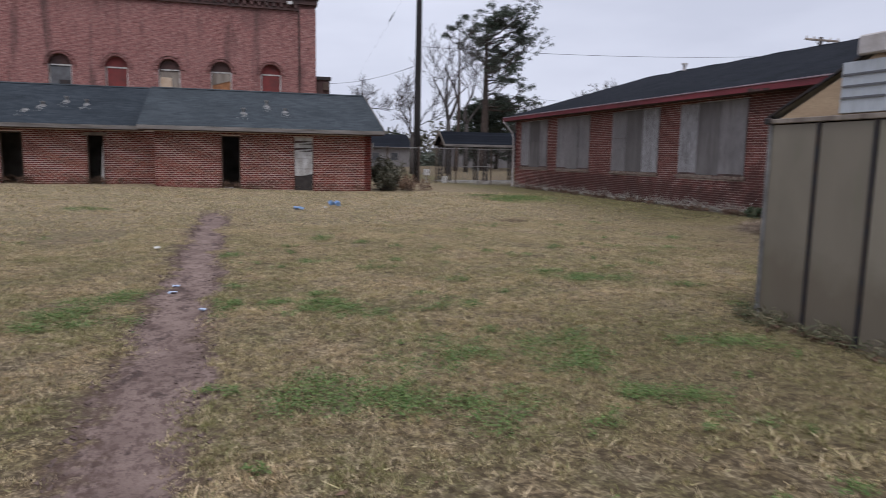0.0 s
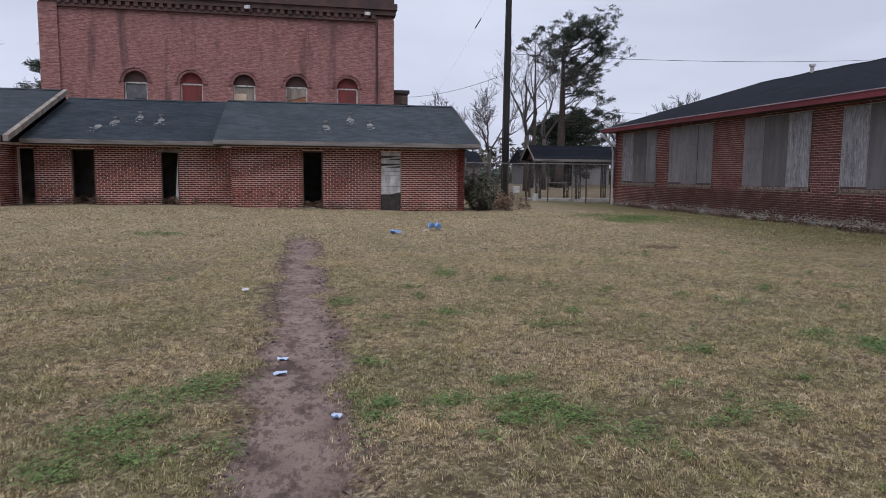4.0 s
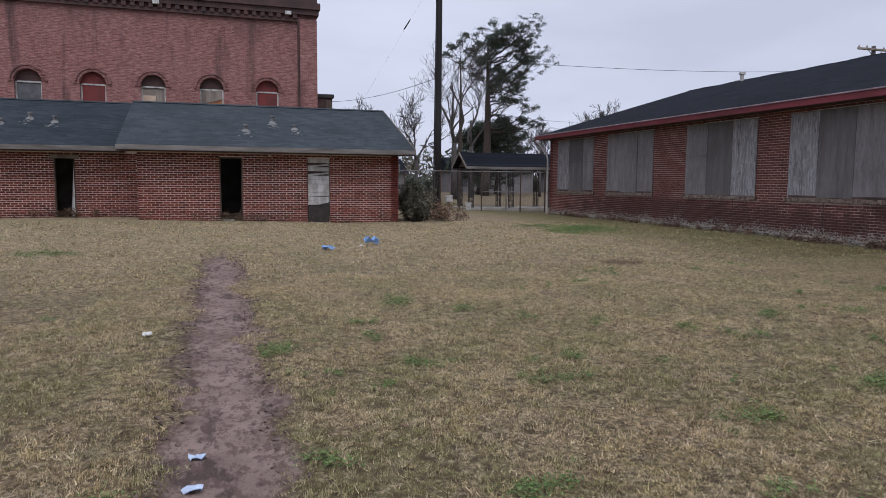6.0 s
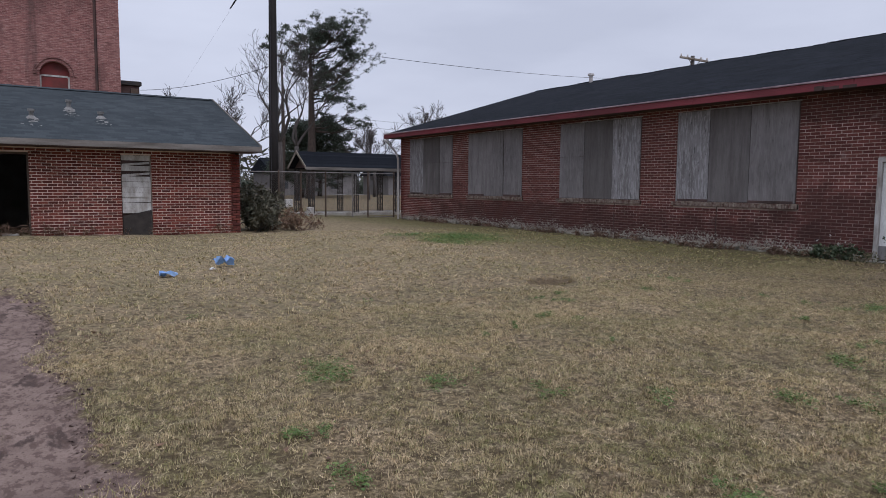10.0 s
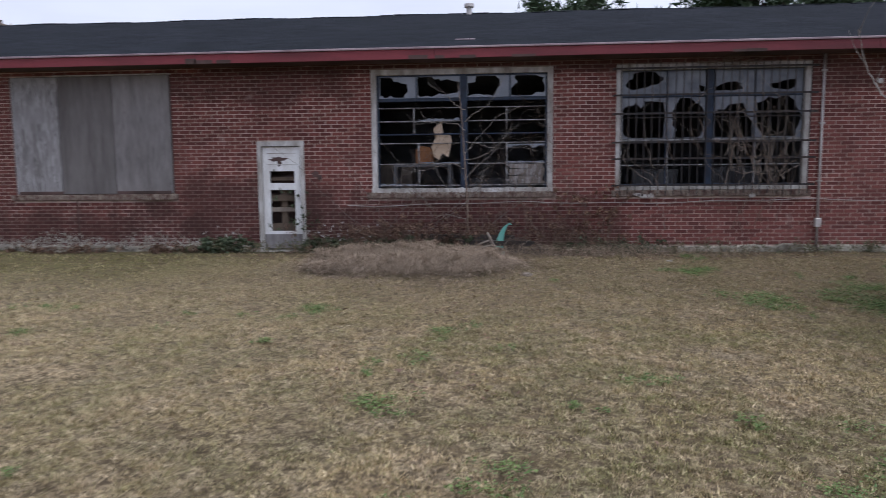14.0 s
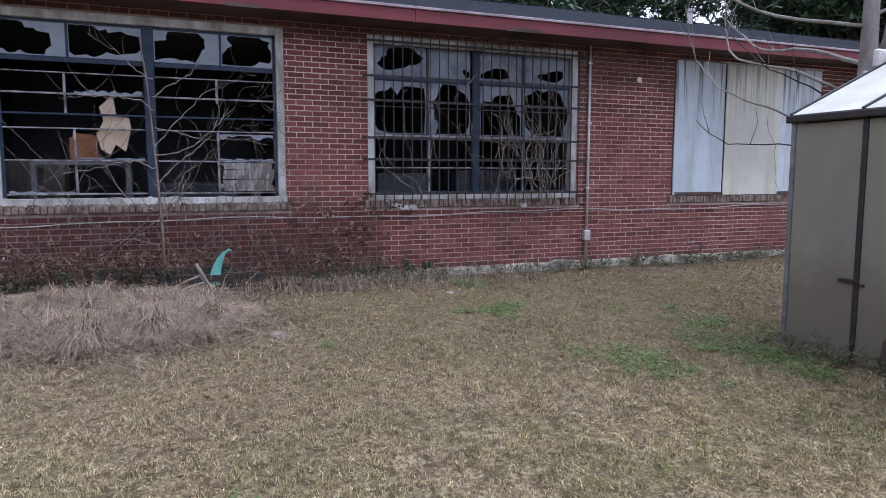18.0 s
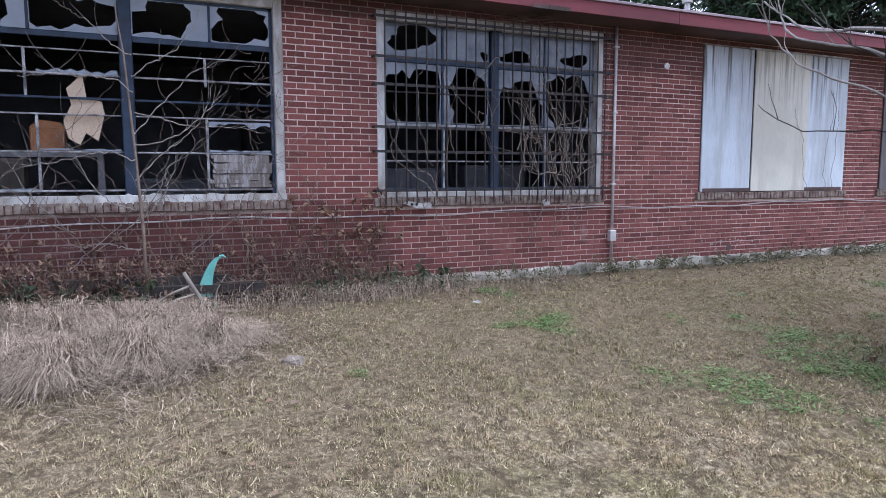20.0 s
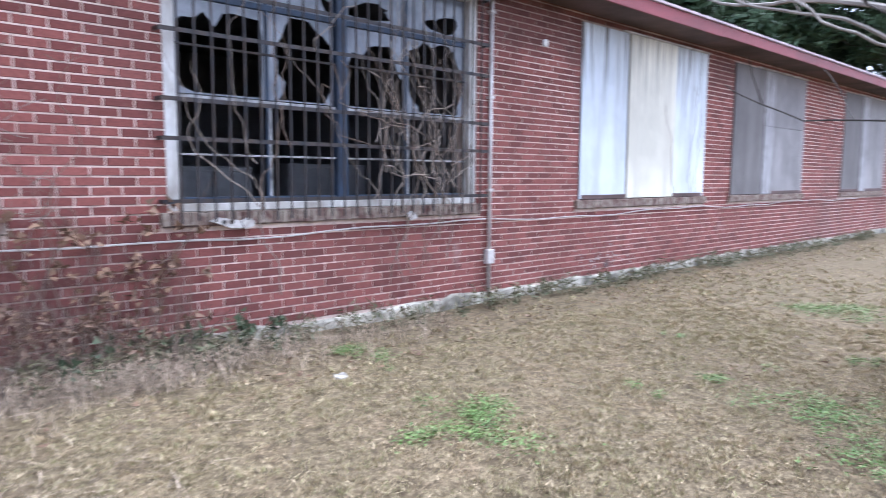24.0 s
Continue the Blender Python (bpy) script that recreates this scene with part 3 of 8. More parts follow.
def thing(name, place, label, category, group="", kind=""):
    ob = tagged(new(name), label, category, group, kind)
    ob.location = place
    ORIGIN[ob] = Vector(place)
    return ob


def part(name, bag, material, parent=None, label="", kind="", smooth=False, weld=False):
    """A bag as ONE mesh object, under a thing or under a part."""
    at = ORIGIN.get(parent, Vector((0, 0, 0)))
    me = bpy.data.meshes.new(name)
    v = np.array(bag.v, dtype=np.float32) - np.array(at, dtype=np.float32)
    me.from_pydata(v.tolist() if len(bag.v) < 200000 else v, [], bag.f)
    me.materials.append(material)
    if smooth:
        me.polygons.foreach_set("use_smooth", [True] * len(me.polygons))
    me.update()
    fix = bmesh.new()
    if len(bag.f) < 3000 and not smooth:
        fix.from_mesh(me)
        if weld:
            bmesh.ops.remove_doubles(fix, verts=fix.verts, dist=0.0005)
        bmesh.ops.recalc_face_normals(fix, faces=fix.faces)
        fix.to_mesh(me)
    fix.free()
    ob = new(name, me)
    ob.parent = parent
    ORIGIN[ob] = at
    return tagged(ob, label, "", "", kind)


def triangles(name, tri, material, parent=None, label="", category="", kind="stuff"):
    """Many loose triangles, an array of n x 3 x 3, as one object."""
    n = len(tri)
    me = bpy.data.meshes.new(name)
    at = np.array(ORIGIN.get(parent, Vector((0, 0, 0))))
    me.vertices.add(n * 3)
    me.vertices.foreach_set("co", (tri.reshape(-1, 3) - at).astype(np.float32).ravel())
    me.loops.add(n * 3)
    me.loops.foreach_set("vertex_index", np.arange(n * 3, dtype=np.int32))
    me.polygons.add(n)
    me.polygons.foreach_set("loop_start", np.arange(0, n * 3, 3, dtype=np.int32))
    me.materials.append(material)
    me.update(calc_edges=True)
    me.validate()
    ob = new(name, me)
    ob.parent = parent
    return tagged(ob, label, category, "", kind)


def strip(along, height, openings, course=0.07, length=0.215, joint=0.0125, bond=0.5, seed=1):
    """Bricks of a wall as rows u0, u1, z0, z1, whole ones marked, cut round the openings (u0, u1, z0, z1)."""
    rng = random.Random(seed)
    rows = []
    n = int((height[1] - height[0]) / course)
    for i in range(n):
        z0 = height[0] + i * course
        z1 = z0 + course - joint
        cuts = sorted((o[0], o[1]) for o in openings if o[2] < z1 - 0.01 and o[3] > z0 + 0.01)
        free, at = [], along[0]
        for a, b in cuts:
            if a > at:
                free.append((at, a))
            at = max(at, b)
        if at < along[1]:
            free.append((at, along[1]))
        for a, b in free:
            u = math.floor(a / length) * length - (length * bond if i % 2 else 0.0)
            while u < b:
                s, e = max(u, a), min(u + length - joint, b)
                if b - e < joint + 0.03:
                    e = b
                if 0 < s - a < joint + 0.03:
                    s = a
                if e - s > 0.03:
                    rows.append((s, e, z0 + rng.uniform(-0.0012, 0.0012), z1, e - s > length - joint - 1e-6))
                u += length
    return rows


def bricks(rows, put, proud=0.008, seed=3):
    """Bricks as a bag; put(u, out, z) gives the place, out from the mortar's face."""
    bag, rng = Bag(), random.Random(seed)
    for u0, u1, z0, z1, _ in rows:
        d = proud + rng.uniform(-0.003, 0.002)
        t = rng.uniform(-0.0015, 0.0015)
        k = len(bag.v)
        e = 0.003
        bag.v += [put(u0, 0, z0), put(u1, 0, z0), put(u1, 0, z1), put(u0, 0, z1),
                  put(u0 + e, d, z0 + e), put(u1 - e, d + t, z0 + e), put(u1 - e, d + t, z1 - e), put(u0 + e, d, z1 - e)]
        bag.f += [tuple(k + i for i in q) for q in ((4, 5, 6, 7), (0, 1, 5, 4), (1, 2, 6, 5), (2, 3, 7, 6), (3, 0, 4, 7))]
    return bag


def pierced(put_box, along, height, openings):
    """A wall with holes: boxes over a grid of the openings' edges."""
    us = sorted({along[0], along[1], *(o[0] for o in openings), *(o[1] for o in openings)})
    for a, b in zip(us, us[1:]):
        m = (a + b) / 2
        holes = sorted((o[2], o[3]) for o in openings if o[0] < m < o[1])
        at = height[0]
        for z0, z1 in holes:
            if z0 > at:
                put_box(a, b, at, z0)
            at = max(at, z1)
        if at < height[1]:
            put_box(a, b, at, height[1])


# ------------------------------------------------------------------ ground
def smooth01(v):
    v = np.clip(v, 0.0, 1.0)
    return v * v * (3 - 2 * v)


def lift_of(x, y):
    """Height of the ground, for arrays: flat lawn, a little higher along the long wall, trodden path."""
    x, y = np.asarray(x, dtype=float), np.asarray(y, dtype=float)
    z = -0.12 + 0.09 * smooth01((x - 8.5) / 4.5)
    near = np.exp(-((x - 4) ** 2 + (y - 12) ** 2) / 900.0)
    z = z + near * (0.022 * np.sin(x * 0.9 + 1.3 * np.sin(y * 0.5)) * np.cos(y * 0.7 + 0.6) + 0.012 * np.sin(x * 2.7 + y * 1.9) + 0.006 * np.sin(5.1 * x - 3.3 * y))
    far = smooth01((y - 17) / 11) * (0.20 + 0.16 * smooth01((4 - x) / 9)) * (0.2 + 0.8 * smooth01((13.2 - x) / 4))
    z = z + far
    hole = np.exp(-(((x - 6.75) / 0.45) ** 2 + ((y - 17.15) / 0.3) ** 2))
    drain = np.exp(-((x - 12.35 - 0.1 * np.sin(y * 0.8)) / 0.16) ** 2) * smooth01((y - 15.5) / 2) * smooth01((33 - y) / 3)
    z = z - 0.06 * drain
    ruts = 0.012 * np.sin(y * 3.1) * np.sin(y * 1.3 + x * 4)
    path = np.exp(-((x - PATH_X) / 0.36) ** 4) * smooth01((PATH_END - y) / 1.5)
    return z - 0.07 * hole + path * (-0.035 + ruts)


def ground():
    a = np.concatenate(([-2500, -800, -250, -90, -45, -25], np.arange(-15, 16.01, 0.25), [20, 30, 50, 90, 250, 800, 2500]))
    b = np.concatenate(([-2500, -800, -250, -90, -45, -25, -15, -10, -6, -3], np.arange(0, 30.01, 0.25), [33, 36, 40, 46, 55, 75, 110, 250, 800, 2500]))
    x, y = np.meshgrid(a, b)
    z = lift_of(x, y)
    bag = Bag()
    bag.v = np.stack([x, y, z], -1).reshape(-1, 3).tolist()
    w = len(a)
    bag.f = [(j * w + i, j * w + i + 1, (j + 1) * w + i + 1, (j + 1) * w + i) for j in range(len(b) - 1) for i in range(w - 1)]
    ob = part("ground", bag, GROUND, smooth=True)
    tagged(ob, "winter lawn of straw and green grass with a trodden dirt path", "ground", "", "structure")


ground()


def blades(rng, x, y, tall, wide, lean):
    """One triangle a blade of grass."""
    n = len(x)
    z = lift_of(x, y)
    turn, tilt, way = rng.uniform(0, math.tau, n), np.abs(rng.normal(0, lean, n)), rng.uniform(0, math.tau, n)
    h, w = tall * rng.uniform(0.6, 1.35, n), wide * rng.uniform(0.6, 1.3, n)
    dx, dy = np.cos(turn) * w / 2, np.sin(turn) * w / 2
    out, up = np.sin(tilt) * h, np.cos(tilt) * h
    flat = rng.uniform(0, 1, n) < 0.14
    tilt = np.where(flat, rng.normal(1.22, 0.22, n), tilt)
    h = np.where(flat, h * 1.5, h * 0.8)
    out, up = np.sin(tilt) * h, np.maximum(np.cos(tilt) * h, 0.004)
    z = z + np.where(flat, rng.uniform(0.0, 0.018, n), 0.0)
    tri = np.empty((n, 3, 3))
    tri[:, 0] = np.stack([x - dx, y - dy, z - 0.004], -1)
    tri[:, 1] = np.stack([x + dx, y + dy, z - 0.004], -1)
    tri[:, 2] = np.stack([x + np.cos(way) * out, y + np.sin(way) * out, z + up], -1)
    return tri


def tuft_field(x, y, cell, seed):
    """Smooth random values from 0 to 1 over the lawn, in cells of that many metres."""
    table = np.random.default_rng(seed).uniform(0, 1, (257, 257))
    u, v = x / cell, y / cell
    i, j = np.floor(u).astype(int), np.floor(v).astype(int)
    a, b = smooth01(u - i), smooth01(v - j)
    i, j, i1, j1 = i % 257, j % 257, (i + 1) % 257, (j + 1) % 257
    return (table[i, j] * (1 - a) + table[i1, j] * a) * (1 - b) + (table[i, j1] * (1 - a) + table[i1, j1] * a) * b


def lawn():
    rng = np.random.default_rng(4)
    stretches = (((-4.0, 12.6, 3.6, 16.5), 1950000, 0.031, 0.0060, 0.6), ((-13, 13.3, 0.5, 27.0), 620000, 0.048, 0.014, 0.8), ((-6.5, 12.0, 5.0, 24.0), 120000, 0.050, 0.007, 0.75), ((2.5, 13.3, -8, 4), 60000, 0.05, 0.014, 0.9))
    made = []
    for (x0, x1, y0, y1), n, tall, wide, lean in stretches:
        # blades stand in small clumps
        bunch, loose = (34, 0.045) if tall > 0.06 else (14, 0.014)
        cx, cy = rng.uniform(x0, x1, n // bunch), rng.uniform(y0, y1, n // bunch)
        thin = np.sin(cx * 1.9 + 1.7 * np.sin(cy * 1.1)) * np.cos(cy * 2.3 + cx * 0.7) + 0.6 * np.sin(cx * 6.1 - cy * 4.7) * np.cos(cy * 7.3 + cx)
        weight = np.clip(0.75 + 0.45 * thin, 0.12, 1.3)
        pick = rng.choice(len(cx), n, p=weight / weight.sum())
        x, y = cx[pick] + rng.normal(0, loose, n), cy[pick] + rng.normal(0, loose, n)
        keep = (np.abs(x - PATH_X + 0.12 * np.sin(y * 1.7) + 0.05 * np.sin(y * 5.3)) > PATH_HALF - 0.10 + rng.normal(0, 0.04, n) + 0.24 * tuft_field(x, y, 0.3, 23) * (1 + (x < PATH_X))) | (y > PATH_END - 0.5)
        keep &= (x < 13.55)
        # out of sight: behind the greenhouse, and the far side of the path
        keep &= ~((x > 4.9) & (y < 6.5) & (x < 9.3)) & ~((x < -2.2) & (y > 13.5) & (tall < 0.035))
        if tall == 0.048:
            keep &= ~((x > -3.6) & (x < 12.2) & (y > 4.0) & (y < 16.1))
        keep &= (np.abs(x - 12.35 - 0.1 * np.sin(y * 0.8)) > 0.13 * rng.uniform(0.3, 1.2, n)) | (y < 16.5)
        keep &= ~((x > 5.3) & (x < 9.05) & (y > 3.95) & (y < 6.33))
        keep &= ((x - 6.75) / 0.4) ** 2 + ((y - 17.15) / 0.25) ** 2 > rng.uniform(0.3, 1.2, n)
        x, y = x[keep], y[keep]
        # taller tufts a hand wide, with low gaps between them
        rise = 0.5 * tuft_field(x, y, 0.15, 21) + 0.5 * tuft_field(x, y, 0.055, 22)
        made.append(blades(rng, x, y, tall * (0.25 + 2.3 * np.clip(rise - 0.22, 0, 1) ** 1.3), wide, lean))
    triangles("lawn_grass", np.concatenate(made), BLADE, None, "short straw-coloured and green winter grass blades", "grass")


lawn()


def leaf_patch(name, rng, spots, n, tall, size, material, label, category):
    """Small leaves in low patches: spots are (x, y, radius)."""
    tri = []
    for x0, y0, r in spots:
        m = int(n * r * r)
        # a patch is a handful of small uneven clumps
        k = max(3, int(34 * r))
        kx, ky, kr = rng.normal(0, 0.55 * r, k), rng.normal(0, 0.42 * r, k), r * rng.uniform(0.08, 0.42, k)
        q = rng.choice(k, m, p=kr ** 2 / (kr ** 2).sum())
        x, y = x0 + kx[q] + rng.normal(0, 0.6, m) * kr[q], y0 + ky[q] + rng.normal(0, 0.6, m) * kr[q]
        x = np.where(np.abs(x - PATH_X) < PATH_HALF, x + np.sign(x - PATH_X) * PATH_HALF, x)
        z = lift_of(x, y) + rng.uniform(0.01, tall, m)
        t = np.empty((m, 3, 3))
        for k in range(3):
            t[:, k] = np.stack([x, y, z], -1) + rng.normal(0, size, (m, 3)) * np.array([1, 1, 0.4])
        tri.append(t)
    return triangles(name, np.concatenate(tri), material, None, label, category)


rng = np.random.default_rng(8)
CLOVERS = [(-1.66, 7.6, 0.5), (-1.5, 8.5, 0.5), (-1.75, 8.0, 0.35), (-0.2, 8.2, 0.22), (0.3, 8.1, 0.3), (0.9, 7.95, 0.35), (-0.3, 8.05, 0.25), (0.7, 7.65, 0.35), (1.1, 7.5, 0.35), (-0.22, 9.15, 0.2), (0.75, 8.5, 0.25),
           (1.5, 5.7, 0.45), (2.65, 5.85, 0.45), (0.55, 5.1, 0.6), (0.9, 4.9, 0.4), (-0.3, 5.3, 0.2), (2.4, 5.3, 0.45), (1.4, 4.6, 0.45), (4.4, 8.8, 0.5), (4.3, 9.1, 0.4), (2.5, 8.9, 0.25), (2.1, 7.5, 0.3), (4.1, 5.5, 0.4), (2.6, 4.5, 0.45),
           (1.45, 14.2, 0.25), (2.1, 13.2, 0.22), (2.1, 10.7, 0.22), (1.85, 10.2, 0.2), (0.9, 10.9, 0.25), (-0.3, 11.7, 0.3), (9.2, 23.5, 0.9), (10.0, 24.2, 0.9), (8.6, 25.0, 0.6), (-3.9, 20.5, 0.5), (1.35, 14.0, 0.25), (5.4, 11.7, 0.25), (4.3, 11.05, 0.22),
           (8.6, 13.1, 0.3), (7.4, 11.5, 0.22), (9.2, 6.9, 0.6), (8.6, 7.0, 0.4), (6.05, 9.9, 0.2), (6.4, 11.8, 0.2), (11.3, 8.2, 0.42), (11.2, 8.5, 0.25), (9.1, 8.0, 0.45), (10.4, 10.25, 0.12), (9.8, 6.4, 0.45), (12.7, 7.8, 0.3), (10.8, 3.1, 0.5), (5.4, 8.2, 0.25), (7.2, 6.8, 0.3)]
for _ in range(110):
    cx, cy = rng.uniform(-4, 11.5), 3.0 + 14 * rng.uniform(0, 1) ** 1.5
    if not (5.0 < cx < 9.3 and 3.7 < cy < 6.6) and not (cx > 9.5 and cy > 9.5) and abs(cx - PATH_X) > 0.55:
        CLOVERS.append((cx, cy, rng.uniform(0.05, 0.2)))
leaf_patch("clover", rng, CLOVERS, 9500, 0.055, 0.0092, CLOVER, "bright green clover patches in the lawn", "clover")
DEBRIS = [(rng.uniform(-3.5, 11.5), rng.uniform(3, 17), rng.uniform(0.1, 0.5)) for _ in range(60)] + [(12.8, y, 0.5) for y in np.arange(-6, 16, 0.7)]
leaf_patch("fallen_leaves", rng, DEBRIS, 150, 0.03, 0.018, DEADLEAF, "scattered brown dead leaves on the lawn", "leaves")

# ------------------------------------------------------------------ the long school building
WX = 13.74                      # outer face of its bricks
FAR, NEAR = 34.30, -24.0        # ends of the long wall
SILL, HEAD = 1.08, 3.29
WINDOWS = {"boarded": [(30.38, 33.55), (26.32, 29.38), (21.4, 24.55), (17.1, 20.26)], "broken": (10.03, 13.33), "barred": (5.58, 8.92),
           "white": (0.40, 3.74), "later": [(-3.75, -0.55), (-9.25, -6.05), (-14.0, -10.7), (-19.2, -15.9)]}
DOORWAY = (14.60, 15.49, -0.02, 2.03)
school = thing("school_building", (WX + 4, 10, -0.1), "long abandoned red brick building with boarded and broken windows", "building")


def school_shell():
    holes = [(a, b, SILL, HEAD) for a, b in WINDOWS["boarded"] + [WINDOWS["broken"], WINDOWS["barred"], WINDOWS["white"]] + WINDOWS["later"]]
    holes.append(DOORWAY)
    wall = Bag()
    pierced(lambda a, b, c, d: wall.box(WX + 0.008, WX + 0.30, a, b, c, d), (NEAR, FAR), (-0.15, 3.5), holes)
    w = part("wall", wall, MORTAR, school, "mortar bed behind the red bricks", weld=True)
    sills = [(a - 0.06, b + 0.06, SILL - 0.13, SILL) for a, b, c, d in holes[:-1]]
    rows = strip((NEAR, FAR), (0.09, 3.45), holes + sills)
    near = [r for r in rows if r[4] and 5.0 < r[0] < 9.9 and 0.16 < r[2] < 0.94][:300]
    chosen = set(near)
    rest = [r for r in rows if r not in chosen]
    part("brickwork", bricks(rest, lambda u, d, z: (WX + 0.008 - d, u, z)), BRICK, w, "weathered red bricks in running bond", "stuff")
    # end walls, back wall
    ends = Bag()
    ends.box(WX + 0.008, 28.9, FAR - 0.3, FAR - 0.004, -0.15, 3.5).box(WX + 0.008, 28.9, NEAR + 0.004, NEAR + 0.3, -0.15, 3.5).box(28.6, 28.9, NEAR + 0.3, FAR - 0.3, -0.15, 3.5)
    for g0, g1 in ((FAR - 0.3, FAR - 0.004), (NEAR + 0.004, NEAR + 0.3)):
        ends.slab([(WX + 0.1, 3.5), (28.8, 3.5), (21.3, 5.76)], 1, g0, g1)
    part("end_wall", ends, BRICK, school, "red brick end and back walls", weld=True)
    footing = Bag()
    rnd = random.Random(5)
    y = NEAR
    while y < FAR:
        step = rnd.uniform(0.12, 0.4)
        if not (DOORWAY[0] - 0.3 < y < DOORWAY[1]):
            e = min(y + step, FAR)
            ox, oz = WX - rnd.uniform(0.012, 0.05), rnd.uniform(0.05, 0.12) + (rnd.uniform(0.0, 0.05) if y > 15.5 else 0.0)
            k = len(footing.v)
            footing.v += [(ox - 0.01, y, -0.35), (ox, y, oz - 0.02), (ox + 0.015, y, oz), (WX + 0.1, y, oz + 0.005)]
            if k and footing.v[k - 4][1] > y - 0.75:
                footing.f += [(k - 4 + i, k + i, k + i + 1, k - 3 + i) for i in range(3)]
        y += step
    part("footing", footing, FOOTING, school, "lichen-stained rough concrete footing")
    hole = Bag().slab([(14.34, 1.38), (14.44, 1.36), (14.47, 1.44), (14.40, 1.48), (14.33, 1.45)], 0, WX - 0.004, WX + 0.006)
    part("brick_hole", hole, SOFFIT, school, "dark hole knocked in a brick")
    rng = np.random.default_rng(15)
    n = 8000
    y = rng.uniform(15.8, FAR, n)
    z = 0.05 + np.abs(rng.normal(0, 0.12, n)) * (0.6 + 0.6 * np.sin(y * 1.7) ** 2)
    c = np.stack([np.full(n, WX - 0.004) - rng.uniform(0, 0.006, n) - 0.05 * (z < 0.14), y, z], -1)
    tri = c[:, None, :] + rng.normal(0, 0.019, (n, 3, 3)) * np.array([0.15, 0.9, 1.2])
    triangles("lichen_crust", tri, LICHEN, school, "pale crust of lichen flaking up the bricks", "", "stuff")
    return near


SCHOOL_NEAR = school_shell()


def school_roof():
    x0, x1, xr, ze = WX - 0.55, 29.4, 21.3, 3.56
    y0, y1 = NEAR - 0.5, FAR + 0.42
    hip0, hip1 = y0, FAR + 0.12
    top = lambda y: 5.94 + 0.002 * (y - 11) + 0.012 * math.sin(y * 1.1) + 0.010 * math.sin(y * 2.9)
    n = 60
    ys = [hip0 + (hip1 - hip0) * i / n for i in range(n + 1)]
    roof = Bag()
    for low in (0.0, -0.10):
        for xa in (x0, x1):
            # the eave and the ridge have as many points, so that the slope stays even
            es = [y0 + (y1 - y0) * i / n for i in range(n + 1)]
            for i in range(n):
                quad = [(xa, es[i], ze + low), (xa, es[i + 1], ze + low), (xr, ys[i + 1], top(ys[i + 1]) + low), (xr, ys[i], top(ys[i]) + low)]
                roof.poly(quad)
        for ye, yr in ((y0, hip0), (y1, hip1)):
            roof.poly([(x0, ye, ze + low), (x1, ye, ze + low), (xr, yr, top(yr) + low)])
    r = part("roof", roof, SHINGLE, school, "dark asphalt shingle gable roof", weld=True)
    cap = Bag()
    m = 150
    for i in range(m):
        ya, yb = hip0 + (hip1 - hip0) * i / m, hip0 + (hip1 - hip0) * (i + 1) / m - 0.01
        k = top(ya)
        cap.poly([(xr - 0.14, ya, k - 0.032), (xr - 0.14, yb, k - 0.028), (xr, yb, k + 0.024), (xr, ya, k + 0.02)])
        cap.poly([(xr + 0.14, ya, k - 0.032), (xr, ya, k + 0.02), (xr, yb, k + 0.024), (xr + 0.14, yb, k - 0.028)])
    part("ridge_cap", cap, SHINGLE, r, "", "stuff")
    # fascia in lengths, a few ends rotted
    rnd = random.Random(9)
    y = y0
    while y < y1:
        e = min(y + 3.66, y1)
        f = Bag().box(x0 - 0.025, x0 - 0.002, y, e - 0.004, ze - 0.185 + rnd.uniform(-0.006, 0.006), ze - 0.026, 0.004)
        part("fascia", f, FASCIA, school, "faded red painted fascia board")
        d = Bag().box(x0 - 0.05, x0 + 0.04, y, e - 0.004, ze - 0.022, ze + 0.012, 0.004)
        part("drip_edge", d, DRIP, school, "pale metal drip edge")
        y = e
    part("fascia", Bag().box(x0 - 0.02, x1 + 0.02, y1 + 0.002, y1 + 0.025, ze - 0.185, ze - 0.026), FASCIA, school, "faded red painted fascia board")
    part("soffit", Bag().box(WX, x1, FAR + 0.002, y1, ze - 0.17, ze - 0.15), SOFFIT, school)
    rot = Bag()
    for yc in (16.4, 16.2, 15.9, 12.4, 12.0, 11.5, 10.6, 7.0, 6.7):
        rot.box(x0 - 0.03, x0 - 0.026, yc - rnd.uniform(0.05, 0.25), yc + rnd.uniform(0.05, 0.2), ze - 0.19, ze - 0.15 + rnd.uniform(0, 0.06))
    part("rotten_patch", rot, SOFFIT, school, "dark rotted patches on the fascia", "stuff")
    s = Bag().box(x0, WX - 0.002, y0, y1, ze - 0.17, ze - 0.15)
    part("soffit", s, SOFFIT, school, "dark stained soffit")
    for yy, h in ((30.6, 0.34), (11.8, 0.26), (-3.0, 0.4)):
        zt = top(yy)
        v = Bag().tube([(xr - 0.25, yy, zt - 0.15), (xr - 0.25, yy, zt + h - 0.15), (xr - 0.25, yy, zt + h - 0.15), (xr - 0.25, yy, zt + h - 0.06)], [0.08, 0.08, 0.14, 0.14], 10)
        part("roof_vent", v, GALV, school, "galvanised roof vent pipe")
    scrap = Bag().slab([(14.30, 3.893), (14.36, 3.911), (14.36, 3.921), (14.30, 3.903)], 1, 11.45, 11.80)
    part("roof_scrap", scrap, DRIP, school, "loose pale scraps on the shingles")


school_roof()


SILL_BRICK = []


